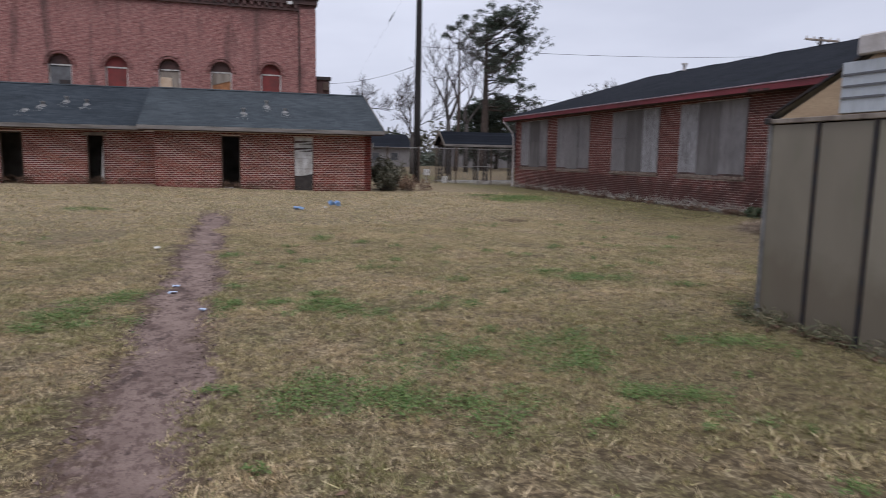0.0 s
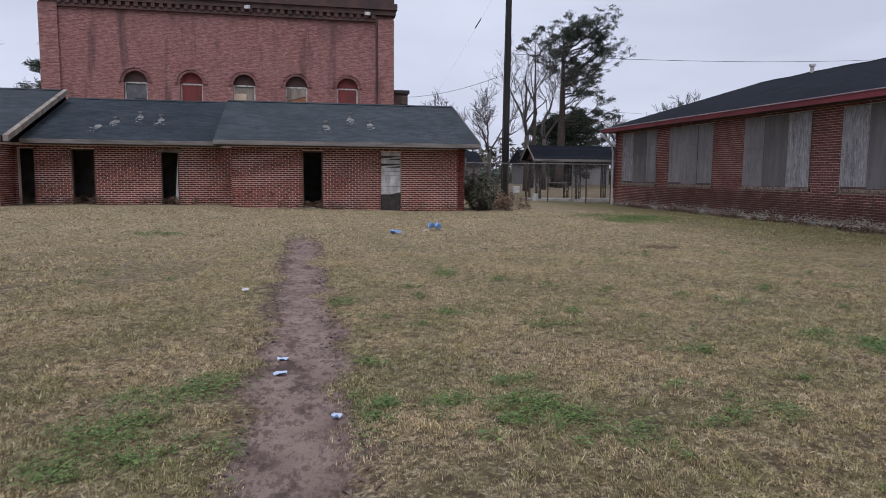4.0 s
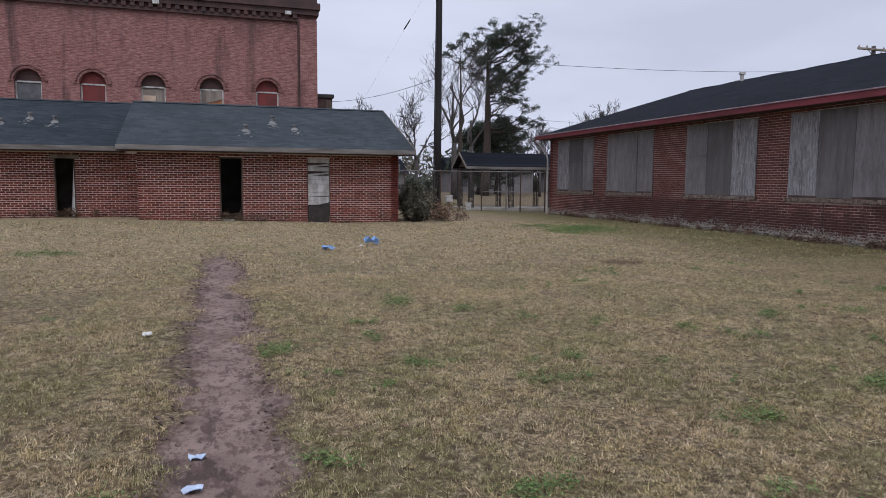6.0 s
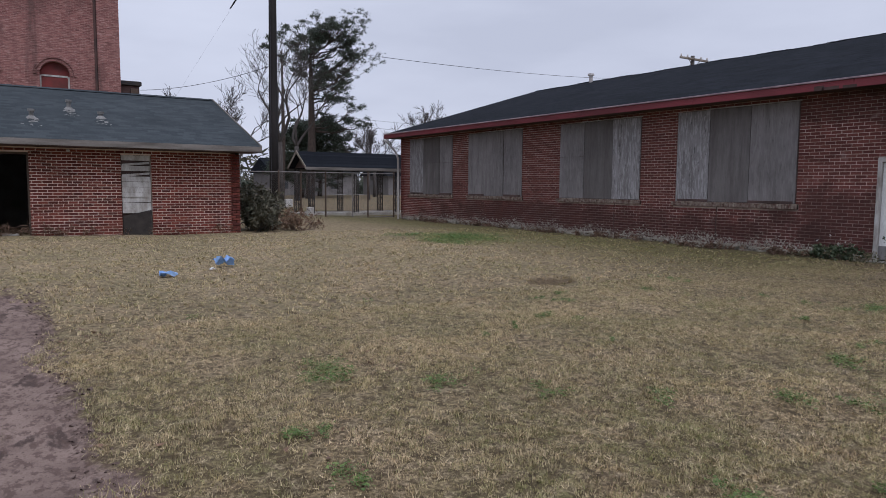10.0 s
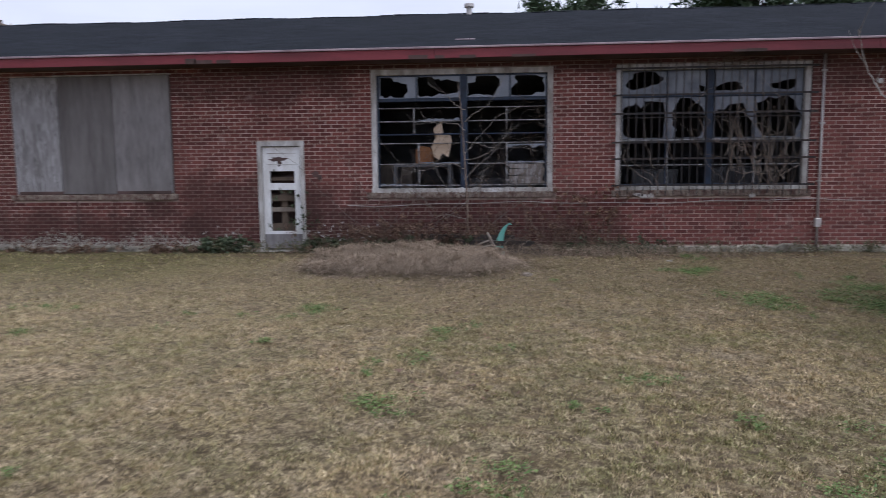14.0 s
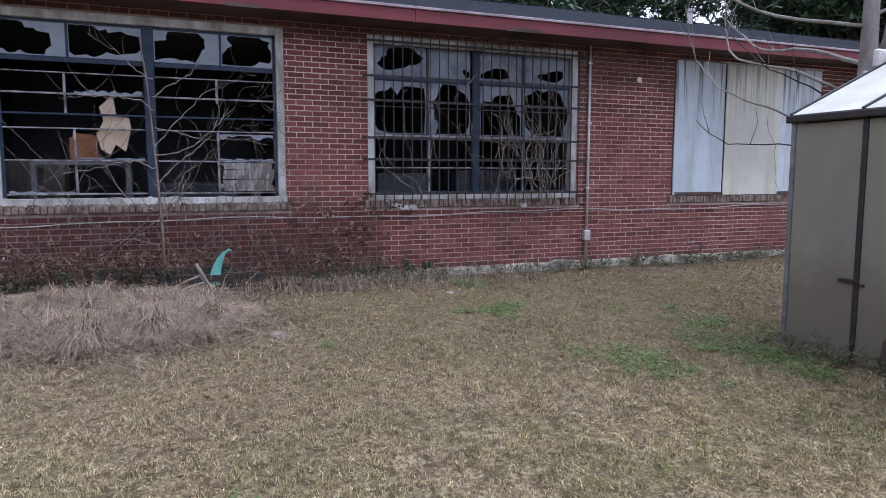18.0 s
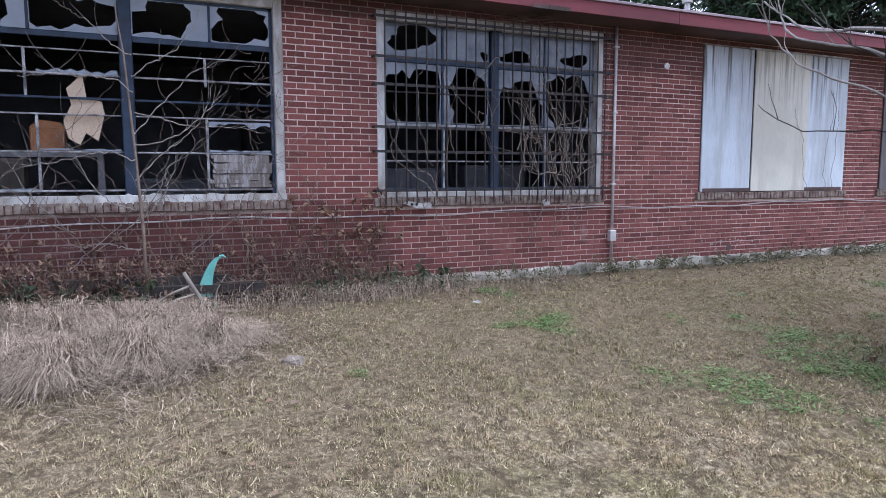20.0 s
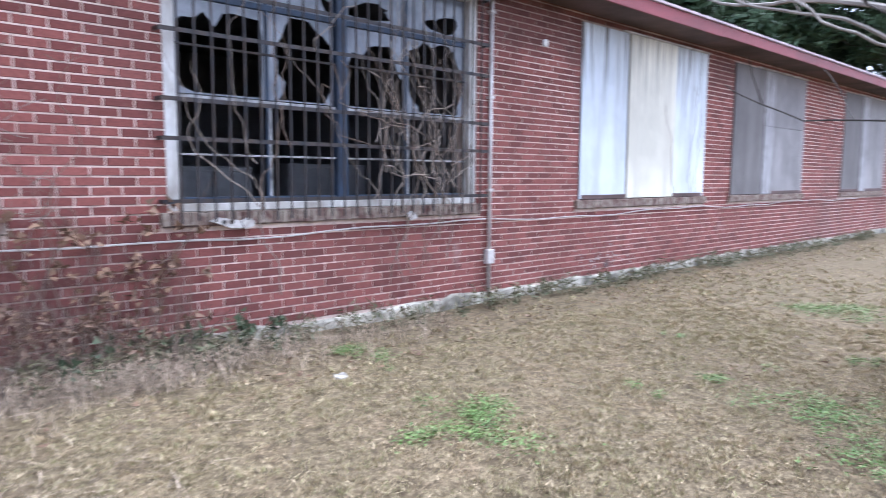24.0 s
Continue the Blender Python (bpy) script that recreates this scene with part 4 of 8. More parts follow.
def brick_sill(a, b, parent, single=False):
    """A course of bricks on edge under a window; single: each brick a part of its own."""
    rnd = random.Random(int(a * 100))
    bed = Bag().box(WX - 0.03, WX + 0.1, a - 0.05, b + 0.05, SILL - 0.12, SILL - 0.022)
    part("sill_mortar", bed, SOFFIT, parent, "mortar bed of the sill")
    y, bag = a - 0.05, Bag()
    while y < b + 0.04:
        o = rnd.uniform(-0.006, 0.006)
        if single:
            if not SILL_BRICK:
                SILL_BRICK.append(part("sill_brick", Bag().box(0, 0.165, 0, 0.062, 0, 0.105, 0.006), SILLBRICK))
            ob = new("sill_brick", SILL_BRICK[0].data)
            ob.parent = parent
            ob.location = Vector((WX - 0.045 + o, y, SILL - 0.115 + rnd.uniform(-0.004, 0.004))) - ORIGIN[parent]
            ob.rotation_euler = (rnd.uniform(-0.03, 0.03), rnd.uniform(-0.02, 0.05), rnd.uniform(-0.03, 0.03))
        else:
            bag.box(WX - 0.045 + o, WX + 0.12, y, y + 0.062, SILL - 0.115, SILL - 0.01 + o, 0.006)
        y += 0.072
    if not single:
        part("sill", bag, SILLBRICK, parent, "brick-on-edge window sill", "stuff")


def frame_of(a, b, parent, material, wide=0.10, deep=0.10, label="peeling white timber frame"):
    f = Bag()
    x0, x1 = WX + 0.015, WX + 0.015 + deep
    f.box(x0, x1, a, a + wide, SILL, HEAD, 0.006).box(x0, x1, b - wide, b, SILL, HEAD, 0.006)
    f.box(x0 + 0.002, x1, a + wide, b - wide, HEAD - wide, HEAD, 0.006).box(x0 - 0.03, x1, a + wide, b - wide, SILL - 0.005, SILL + 0.06, 0.006)
    return part("frame", f, material, parent, label)


def boarded_window(a, b, tones, out=0.02, cuts=(0.36, 0.68)):
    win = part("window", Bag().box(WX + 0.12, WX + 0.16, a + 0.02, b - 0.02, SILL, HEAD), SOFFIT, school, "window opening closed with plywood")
    frame_of(a, b, win, SOFFIT, 0.06)
    edges = [b - 0.02] + [b - (b - a) * c for c in cuts] + [a + 0.02]
    rnd = random.Random(int(a * 7) + 3)
    for i, m in enumerate(tones):
        y1, y0 = edges[i], edges[i + 1]
        x = WX - 0.006 - rnd.uniform(0.0, 0.012) - (0.012 if i == 1 else 0.0)
        y1 -= 0.014 if i == 1 else 0.0
        half = 1.22 + SILL
        if rnd.random() < 0.45:
            part("plywood_sheet", Bag().box(x, x + out, y0 + 0.004, y1 - 0.004, SILL + 0.005, half, 0.003), m, win, "lower half sheet of weathered plywood")
            part("plywood_sheet", Bag().box(x + 0.003, x + out, y0 + 0.004, y1 - 0.004, half + 0.006, HEAD - 0.01, 0.003), m, win)
        else:
            part("plywood_sheet", Bag().box(x, x + out, y0 + 0.004, y1 - 0.004, SILL + 0.005, HEAD - 0.01, 0.003), m, win)
    part("head_strip", Bag().box(WX - 0.03, WX + 0.012, a - 0.02, a + (b - a) * 0.72, HEAD - 0.002, HEAD + 0.02, 0.004), PEEL, win, "weathered strip over the boards")
    brick_sill(a, b, win, -0.1 < a < 1)
    return win


boarded_window(*WINDOWS["boarded"][0], (BOARD_FLAKED, BOARD_DARK, BOARD), cuts=(0.34, 0.72))
boarded_window(*WINDOWS["boarded"][1], (BOARD, BOARD, BOARD), cuts=(0.32, 0.68))
boarded_window(*WINDOWS["boarded"][2], (BOARD, BOARD_DARK, BOARD_FLAKED), cuts=(0.33, 0.68))
boarded_window(*WINDOWS["boarded"][3], (BOARD_FLAKED, BOARD_DARK, BOARD), cuts=(0.30, 0.64))
boarded_window(*WINDOWS["white"], (BOARD_WHITE, BOARD_CREAM, BOARD_WHITE), cuts=(0.32, 0.70))
for a, b in WINDOWS["later"]:
    boarded_window(a, b, (BOARD_DARK, BOARD_FLAKED, BOARD), cuts=(0.38, 0.52))


def jagged(rnd, y0, y1, z0, z1, hole, rough=1.0, bumps=26):
    """The outline of a pane's glass left round a hole: an edge in steps from corner to corner; hole is (centre y, centre z, half width, half height)."""
    cy, cz, hy, hz = hole
    pts = []
    p, q = rnd.uniform(0, 6), rnd.uniform(0, 6)
    for i in range(bumps):
        a = math.tau * i / bumps
        r = 1.02 + rough * (0.22 * math.sin(2 * a + p) + 0.2 * math.sin(3 * a + q) + rnd.uniform(-0.16, 0.16))
        pts.append((min(max(cy + math.cos(a) * hy * r, y0 + 0.012), y1 - 0.012), min(max(cz + math.sin(a) * hz * r, z0 + 0.012), z1 - 0.012)))
    return pts


def holed_pane(bag, rnd, y0, y1, z0, z1, hole, x, rough=1.0, thick=0.005):
    """A pane with a ragged hole: a ring of quads between the pane's rim and the hole's edge, front and back."""
    inner = jagged(rnd, y0, y1, z0, z1, hole, rough)
    cy, cz = hole[0], hole[1]
    outer = []
    for y, z in inner:
        dy, dz = y - cy, z - cz
        s = min(((y1 if dy > 0 else y0) - cy) / dy if abs(dy) > 1e-6 else 1e9, ((z1 if dz > 0 else z0) - cz) / dz if abs(dz) > 1e-6 else 1e9)
        outer.append((cy + dy * s, cz + dz * s))
    # take the pane's corners in
    for c in ((y0, z0), (y0, z1), (y1, z0), (y1, z1)):
        k = min(range(len(outer)), key=lambda i: (outer[i][0] - c[0]) ** 2 + (outer[i][1] - c[1]) ** 2)
        outer[k] = c
    n = len(inner)
    for i in range(n):
        j = (i + 1) % n
        for xx in (x, x + thick):
            bag.poly([(xx, *inner[i]), (xx, *inner[j]), (xx, *outer[j]), (xx, *outer[i])])
        bag.poly([(x, *inner[i]), (x + thick, *inner[i]), (x + thick, *inner[j]), (x, *inner[j])])


def broken_window():
    a, b = WINDOWS["broken"]
    rnd = random.Random(21)
    win = part("window", Bag().box(WX + 0.16, WX + 0.20, a, b, HEAD - 0.05, HEAD), STEEL_BLUE, school, "large broken steel window in a peeling white frame")
    frame_of(a, b, win, PEEL)
    brick_sill(a, b, win, True)
    x0, x1 = WX + 0.075, WX + 0.105
    ia, ib, mid = a + 0.10, b - 0.10, 11.635
    part("mullion", Bag().box(x0 - 0.03, x1 + 0.02, mid - 0.065, mid + 0.065, SILL + 0.06, HEAD - 0.1, 0.01), STEEL_BLUE, win, "dark blue steel mullion")
    part("edge_frame", Bag().box(x0, x1, ia, ia + 0.035, SILL + 0.06, HEAD - 0.1).box(x0, x1, ib - 0.035, ib, SILL + 0.06, HEAD - 0.1).box(x0, x1, ia, ib, HEAD - 0.13, HEAD - 0.1), STEEL_BLUE, win)
    for y0, y1 in ((ia + 0.035, mid - 0.065), (mid + 0.065, ib - 0.035)):
        part("rail", Bag().box(x0 - 0.012, x1, y0, y1, 2.715, 2.775, 0.006), STEEL_BLUE, win, "thick dark transom")
        for z, h, m in ((2.60, 0.014, PEELBAR), (2.36, 0.022, PEELBAR), (2.125, 0.024, STEEL_BLUE), (1.96, 0.016, PEELBAR), (1.585, 0.018, PEELBAR), (1.19, 0.02, PEELBAR)):
            part("glazing_bar", Bag().box(x0, x1 - 0.008, y0, y1, z - h / 2, z + h / 2, 0.004), m, win)
    for y, z0, z1 in ((12.47, 1.2, 1.95), (12.55, 2.13, 2.60), (10.86, 1.2, 1.95), (10.86, 2.30, 2.60), (12.50, 2.78, 3.17), (10.80, 2.78, 3.17)):
        part("glazing_bar", Bag().box(x0 + 0.002, x1 - 0.01, y - 0.014, y + 0.014, z0, z1, 0.004), PEELBAR if z1 < 3 else STEEL_BLUE, win)
    glass = Bag()
    top = ((12.51, 13.18, (12.96, 2.97, 0.23, 0.22)), (11.70, 12.49, (12.18, 2.99, 0.37, 0.20)), (10.81, 11.57, (11.30, 2.98, 0.32, 0.20)), (10.16, 10.79, (10.46, 2.97, 0.34, 0.20)))
    for y0, y1, hole in top:
        holed_pane(glass, rnd, y0, y1, 2.78, 3.165, hole, x0 + 0.012)
    part("broken_pane", glass, SHARD, win, "jagged sky-toned glass left in the top row")
    low = Bag()
    for y0, y1, z0, up in ((11.72, 12.45, 1.60, 0.02), (10.18, 10.84, 1.60, 0.025), (10.18, 10.84, 1.93, -0.06), (12.48, 13.17, 1.20, 0.03), (11.72, 12.45, 2.37, 0.05)):
        k, y = 12, y0
        rim = [(y0, z0)] + [(y0 + (y1 - y0) * i / k, z0 + up * rnd.uniform(0.2, 1.2)) for i in range(k + 1)] + [(y1, z0)]
        low.slab(rim, 0, x0 + 0.010, x0 + 0.015)
    part("glass_splinter", low, SHARD, win, "splinters of glass along the bars", "stuff")
    ledge, k = [], 40
    for i in range(k + 1):
        ledge.append((a + (b - a) * i / k, SILL + 0.05 + rnd.uniform(-0.02, 0.03)))
    for i in range(k, -1, -1):
        ledge.append((a + (b - a) * i / k, SILL - 0.015 - rnd.uniform(0.0, 0.03)))
    part("paint_ledge", Bag().slab(ledge, 0, WX - 0.035, WX + 0.02), PEEL, win, "thick flaking white paint along the sill")
    for i in range(9):
        z0 = 1.21 + i * 0.039
        o, t = rnd.uniform(0, 0.022), rnd.uniform(-0.012, 0.012)
        y0, y1 = 10.17 + rnd.uniform(0, 0.05), 10.855 - rnd.uniform(0, 0.05)
        n, low, high = 9, [], []
        for j in range(n + 1):
            y = y0 + (y1 - y0) * j / n
            low.append((y, z0 + t * j / n + rnd.uniform(-0.004, 0.004)))
            high.append((y, z0 + 0.044 + t * j / n + rnd.uniform(-0.01, 0.006)))
        part("veneer_strip", Bag().slab(low + high[::-1], 0, x0 - 0.014 - o, x0 + 0.006), BOARD_VENEER, win, "curling strip of a delaminated plywood patch")


broken_window()


def barred_window():
    a, b = WINDOWS["barred"]
    rnd = random.Random(33)
    win = part("window", Bag().box(WX + 0.16, WX + 0.20, a, b, HEAD - 0.05, HEAD), STEEL_BLUE, school, "broken window behind steel burglar bars and vines")
    frame_of(a, b, win, PEEL)
    brick_sill(a, b, win, True)
    x0, x1 = WX + 0.075, WX + 0.105
    ia, ib, mid = a + 0.10, b - 0.10, 7.28
    part("mullion", Bag().box(x0 - 0.03, x1 + 0.02, mid - 0.06, mid + 0.06, SILL + 0.06, HEAD - 0.1, 0.01), STEEL_BLUE, win, "dark blue steel mullion")
    for y0, y1 in ((ia, mid - 0.06), (mid + 0.06, ib)):
        for z, h, m in ((2.74, 0.05, STEEL_BLUE), (1.965, 0.03, PEELBAR), (1.52, 0.018, PEELBAR), (1.17, 0.03, STEEL_BLUE), (2.36, 0.02, STEEL)):
            part("glazing_bar", Bag().box(x0, x1 - 0.006, y0, y1, z - h / 2, z + h / 2, 0.004), m, win)
    for y, z0, z1, m in ((8.02, 1.17, 3.17, STEEL_BLUE), (6.50, 1.17, 3.17, STEEL_BLUE), (8.0, 1.18, 1.95, PEELBAR), (6.48, 1.18, 1.95, PEELBAR)):
        part("glazing_bar", Bag().box(x0 + 0.002, x1 - 0.01, y - 0.014, y + 0.014, z0, z1, 0.004), m, win)
    for y0, y1, z0, z1, hole in ((8.04, 8.80, 2.77, 3.18, (8.42, 3.02, 0.30, 0.14)), (7.36, 8.00, 2.77, 3.18, (7.42, 2.86, 0.05, 0.06)), (6.52, 7.20, 2.77, 3.18, (6.95, 2.88, 0.26, 0.07)), (5.70, 6.48, 2.77, 3.18, (6.0, 2.9, 0.2, 0.08)),
                                 (8.04, 8.80, 1.99, 2.71, (8.44, 2.24, 0.38, 0.46)), (7.36, 8.00, 1.99, 2.71, (7.64, 2.22, 0.33, 0.46)), (6.52, 7.20, 1.99, 2.71, (6.84, 2.18, 0.36, 0.42)), (5.70, 6.48, 1.99, 2.71, (6.10, 2.20, 0.41, 0.47))):
        pane = Bag()
        holed_pane(pane, rnd, y0, y1, z0, z1, hole, x0 + 0.012, 0.75)
        part("broken_pane", pane, SMOKEGLASS if z0 > 2.7 else SKYGLASS, win, "dark dusty pane with a small hole" if z0 > 2.7 else "sky-toned pane broken out in a round hole")
    xb = WX - 0.11
    for z in (1.16, 1.63, 1.92, 2.42, 2.74, 3.20):
        part("cross_bar", Bag().box(xb - 0.004, xb + 0.004, a - 0.07, b + 0.07, z - 0.016, z + 0.016), STEEL, win)
        for y in (a - 0.06, b + 0.06):
            part("bracket", Bag().box(xb + 0.004, WX, y - 0.008, y + 0.008, z - 0.014, z + 0.014), STEEL, win)
    n = 25
    for i in range(n):
        y = a + 0.06 + (b - a - 0.12) * i / (n - 1)
        part("upright_bar", Bag().box(xb - 0.0175, xb - 0.0045, y - 0.0065, y + 0.0065, 1.00 + rnd.uniform(-0.015, 0.015), 3.30), STEEL, win)


barred_window()
bpy.data.objects.remove(SILL_BRICK[0])


def school_door():
    a, b, z0, z1 = DOORWAY
    d = part("door", Bag().box(WX + 0.09, WX + 0.115, a + 0.07, b - 0.07, 0.04, 0.30, 0.004), BOARD, school, "white panelled door with broken glass, boarded inside")
    f = Bag().box(WX - 0.02, WX + 0.14, a, a + 0.075, z0, z1, 0.006).box(WX - 0.02, WX + 0.14, b - 0.075, b, z0, z1, 0.006).box(WX - 0.018, WX + 0.14, a + 0.075, b - 0.075, z1 - 0.09, z1, 0.006)
    part("door_frame", f, PEEL, d, "worn white door frame")
    y0, y1, x0, x1 = a + 0.08, b - 0.08, WX + 0.05, WX + 0.09
    leaf = Bag()
    pierced(lambda p, q, r, s: leaf.box(x0, x1, p, q, r, s), (y0, y1), (0.30, z1 - 0.10), [(y0 + 0.13, y1 - 0.13, 1.26, 1.48), (y0 + 0.13, y1 - 0.13, 0.36, 1.13)])
    part("leaf", leaf, DOORPAINT, d, "white painted door leaf")
    part("kick_board", Bag().box(x0 - 0.012, x0 - 0.001, y0, y1, 0.03, 0.30, 0.003), BOARD, d, "grey board across the foot of the door")
    part("panel_moulding", Bag().box(x0 - 0.012, x0 - 0.001, y0 + 0.10, y1 - 0.10, 1.80, 1.815).box(x0 - 0.012, x0 - 0.001, y0 + 0.10, y1 - 0.10, 1.60, 1.612), PEEL, d)
    for z, m, e in ((1.34, DARKWOOD, 0.07), (0.98, DARKWOOD, 0.12), (0.76, OLDWOOD, 0.08), (0.44, DARKWOOD, 0.13)):
        part("inner_board", Bag().box(x1 + 0.02, x1 + 0.045, y0 + 0.04, y1 - 0.04, z - e / 2, z + e / 2, 0.004), m, d, "board nailed behind the broken panels")
    part("inner_post", Bag().box(x1 + 0.05, x1 + 0.08, y0 + 0.30, y0 + 0.42, 0.3, 1.2, 0.004), DARKWOOD, d)
    # Added dark sheet that stands in for the darkness inside the doorway.
    part("inner_dark", Bag().box(x1 + 0.3, x1 + 0.32, y0 - 0.1, y1 + 0.1, 0.0, 2.0), SOFFIT, d, "added dark sheet for the unlit space behind the door")
    part("door_knob", Bag().tube([(x0, y0 + 0.06, 1.02), (x0 - 0.045, y0 + 0.06, 1.02), (x0 - 0.06, y0 + 0.06, 1.02)], [0.012, 0.03, 0.02], 10), RUST, d, "rusty door knob")
    smear = Bag()
    rnd = random.Random(2)
    for cy, cz, ry, rz in ((b - 0.36, 1.70, 0.15, 0.05), (b - 0.40, 1.66, 0.05, 0.09), (b - 0.47, 1.71, 0.09, 0.025), (b - 0.30, 1.50, 0.02, 0.02)):
        smear.slab([(cy + math.cos(math.tau * i / 14) * ry * rnd.uniform(0.55, 1.2), cz + math.sin(math.tau * i / 14) * rz * rnd.uniform(0.55, 1.2)) for i in range(14)], 0, x0 - 0.003 - 0.001 * len(smear.v) / 28, x0 - 0.0012)
    part("stain", smear, SOFFIT, d, "dark scuffed stain on the upper panel")
    part("step", Bag().box(WX - 0.10, WX + 0.2, a - 0.08, b + 0.08, -0.2, 0.0, 0.02), CONCRETE, school, "low concrete doorstep")


school_door()


def school_inside():
    inside = Bag()
    inside.box(WX + 0.30, 28.6, NEAR + 0.3, FAR - 0.3, -0.05, 0.02)
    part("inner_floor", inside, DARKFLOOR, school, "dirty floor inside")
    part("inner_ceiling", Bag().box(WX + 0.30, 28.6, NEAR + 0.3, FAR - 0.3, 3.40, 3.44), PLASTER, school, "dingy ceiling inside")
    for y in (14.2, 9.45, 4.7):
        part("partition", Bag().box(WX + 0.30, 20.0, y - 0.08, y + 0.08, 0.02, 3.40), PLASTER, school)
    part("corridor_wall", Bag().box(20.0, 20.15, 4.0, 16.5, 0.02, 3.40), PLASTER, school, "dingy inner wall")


school_inside()


def wall_fittings():
    c = Bag().tube([(WX - 0.035, 5.40, -0.03), (WX - 0.035, 5.40, 3.40)], 0.022, 8)
    pipe = thing("conduit_pipe", (WX - 0.035, 5.40, -0.03), "pale galvanised conduit pipe fixed up the brick wall", "pipe")
    part("pipe", c, GALV, pipe, smooth=True)
    part("junction_box", Bag().box(WX - 0.075, WX - 0.002, 5.345, 5.455, 0.40, 0.56, 0.008), GALV, pipe, "small grey junction box")
    for z in (1.2, 2.2, 3.1):
        part("strap", Bag().box(WX - 0.06, WX, 5.36, 5.44, z, z + 0.03, 0.003), GALV, pipe)
    pts = []
    for i in range(60):
        y = 13.8 - i * 0.42
        pts.append((WX - 0.022, y, 0.865 + 0.02 * math.sin(y * 1.3) + 0.012 * math.sin(y * 3.7) + 0.004 * (8 - y)))
    cable = thing("wall_cable", (WX - 0.02, 8, 0.87), "thin pale cable sagging along the brick wall", "cable")
    part("cable", Bag().tube(pts, 0.008, 5), CABLE, cable)
    fix = thing("old_light_fitting", (WX - 0.1, 8.5, 1.0), "broken white two-socket fitting hanging at the sill", "light fitting")
    part("plate", Bag().slab([(8.36, 0.94), (8.38, 1.0), (8.56, 1.03), (8.62, 1.0), (8.46, 0.94)], 0, WX - 0.10, WX - 0.06), DIRTYWHITE, fix)
    for y in (8.455, 8.52):
        part("socket", Bag().tube([(WX - 0.104, y, 0.99), (WX - 0.09, y, 0.99)], 0.019, 10), STEEL, fix, "dark round socket")
    for y, z, r in ((4.45, 2.92, 0.045), (14.32, 1.36, 0.05)):
        box = thing("wall_plate", (WX - 0.02, y, z), "small round plate on the bricks", "fitting")
        part("plate", Bag().tube([(WX - 0.02, y, z), (WX + 0.0, y, z)], r, 12), WHITELITTER if z > 2 else SOFFIT, box)
    rnd = random.Random(17)
    scab = Bag()
    for _ in range(46):
        y, z = rnd.gauss(3.1, 0.32), rnd.gauss(0.30, 0.10)
        s = rnd.uniform(0.005, 0.017)
        scab.box(WX - 0.004, WX + 0.004, y - s, y + s, z - s * 0.6, z + s * 0.6, 0.002)
    for _ in range(60):
        y, z = rnd.uniform(13.3, 14.6), rnd.gauss(0.22, 0.10)
        s = rnd.uniform(0.01, 0.03)
        scab.box(WX - 0.004, WX + 0.004, y - s, y + s, max(z, 0.1) - s * 0.6, max(z, 0.1) + s * 0.6, 0.002)
    part("mortar_scabs", scab, DIRTYWHITE, school, "white flaking patches on the bricks", "stuff")
    part("wall_hole", Bag().tube([(WX - 0.002, 3.05, 0.20), (WX + 0.008, 3.05, 0.20)], 0.055, 9), SOFFIT, school, "dark hole knocked in the bricks")
    for y in (22.3, 19.05):
        part("stain_streak", Bag().box(WX - 0.003, WX + 0.002, y - 0.012, y + 0.012, 0.1, SILL - 0.13), SOFFIT, school, "dark streak under the sill")


wall_fittings()


# ------------------------------------------------------------------ the low outbuilding
OY, OYB = 27.85, 36.0           # front of the projecting part, back
RY = 29.35                      # front of the recessed part
outb = thing("outbuilding", (0, OY, -0.1), "low derelict brick outbuilding with a grey shingle roof and open doorways", "building")


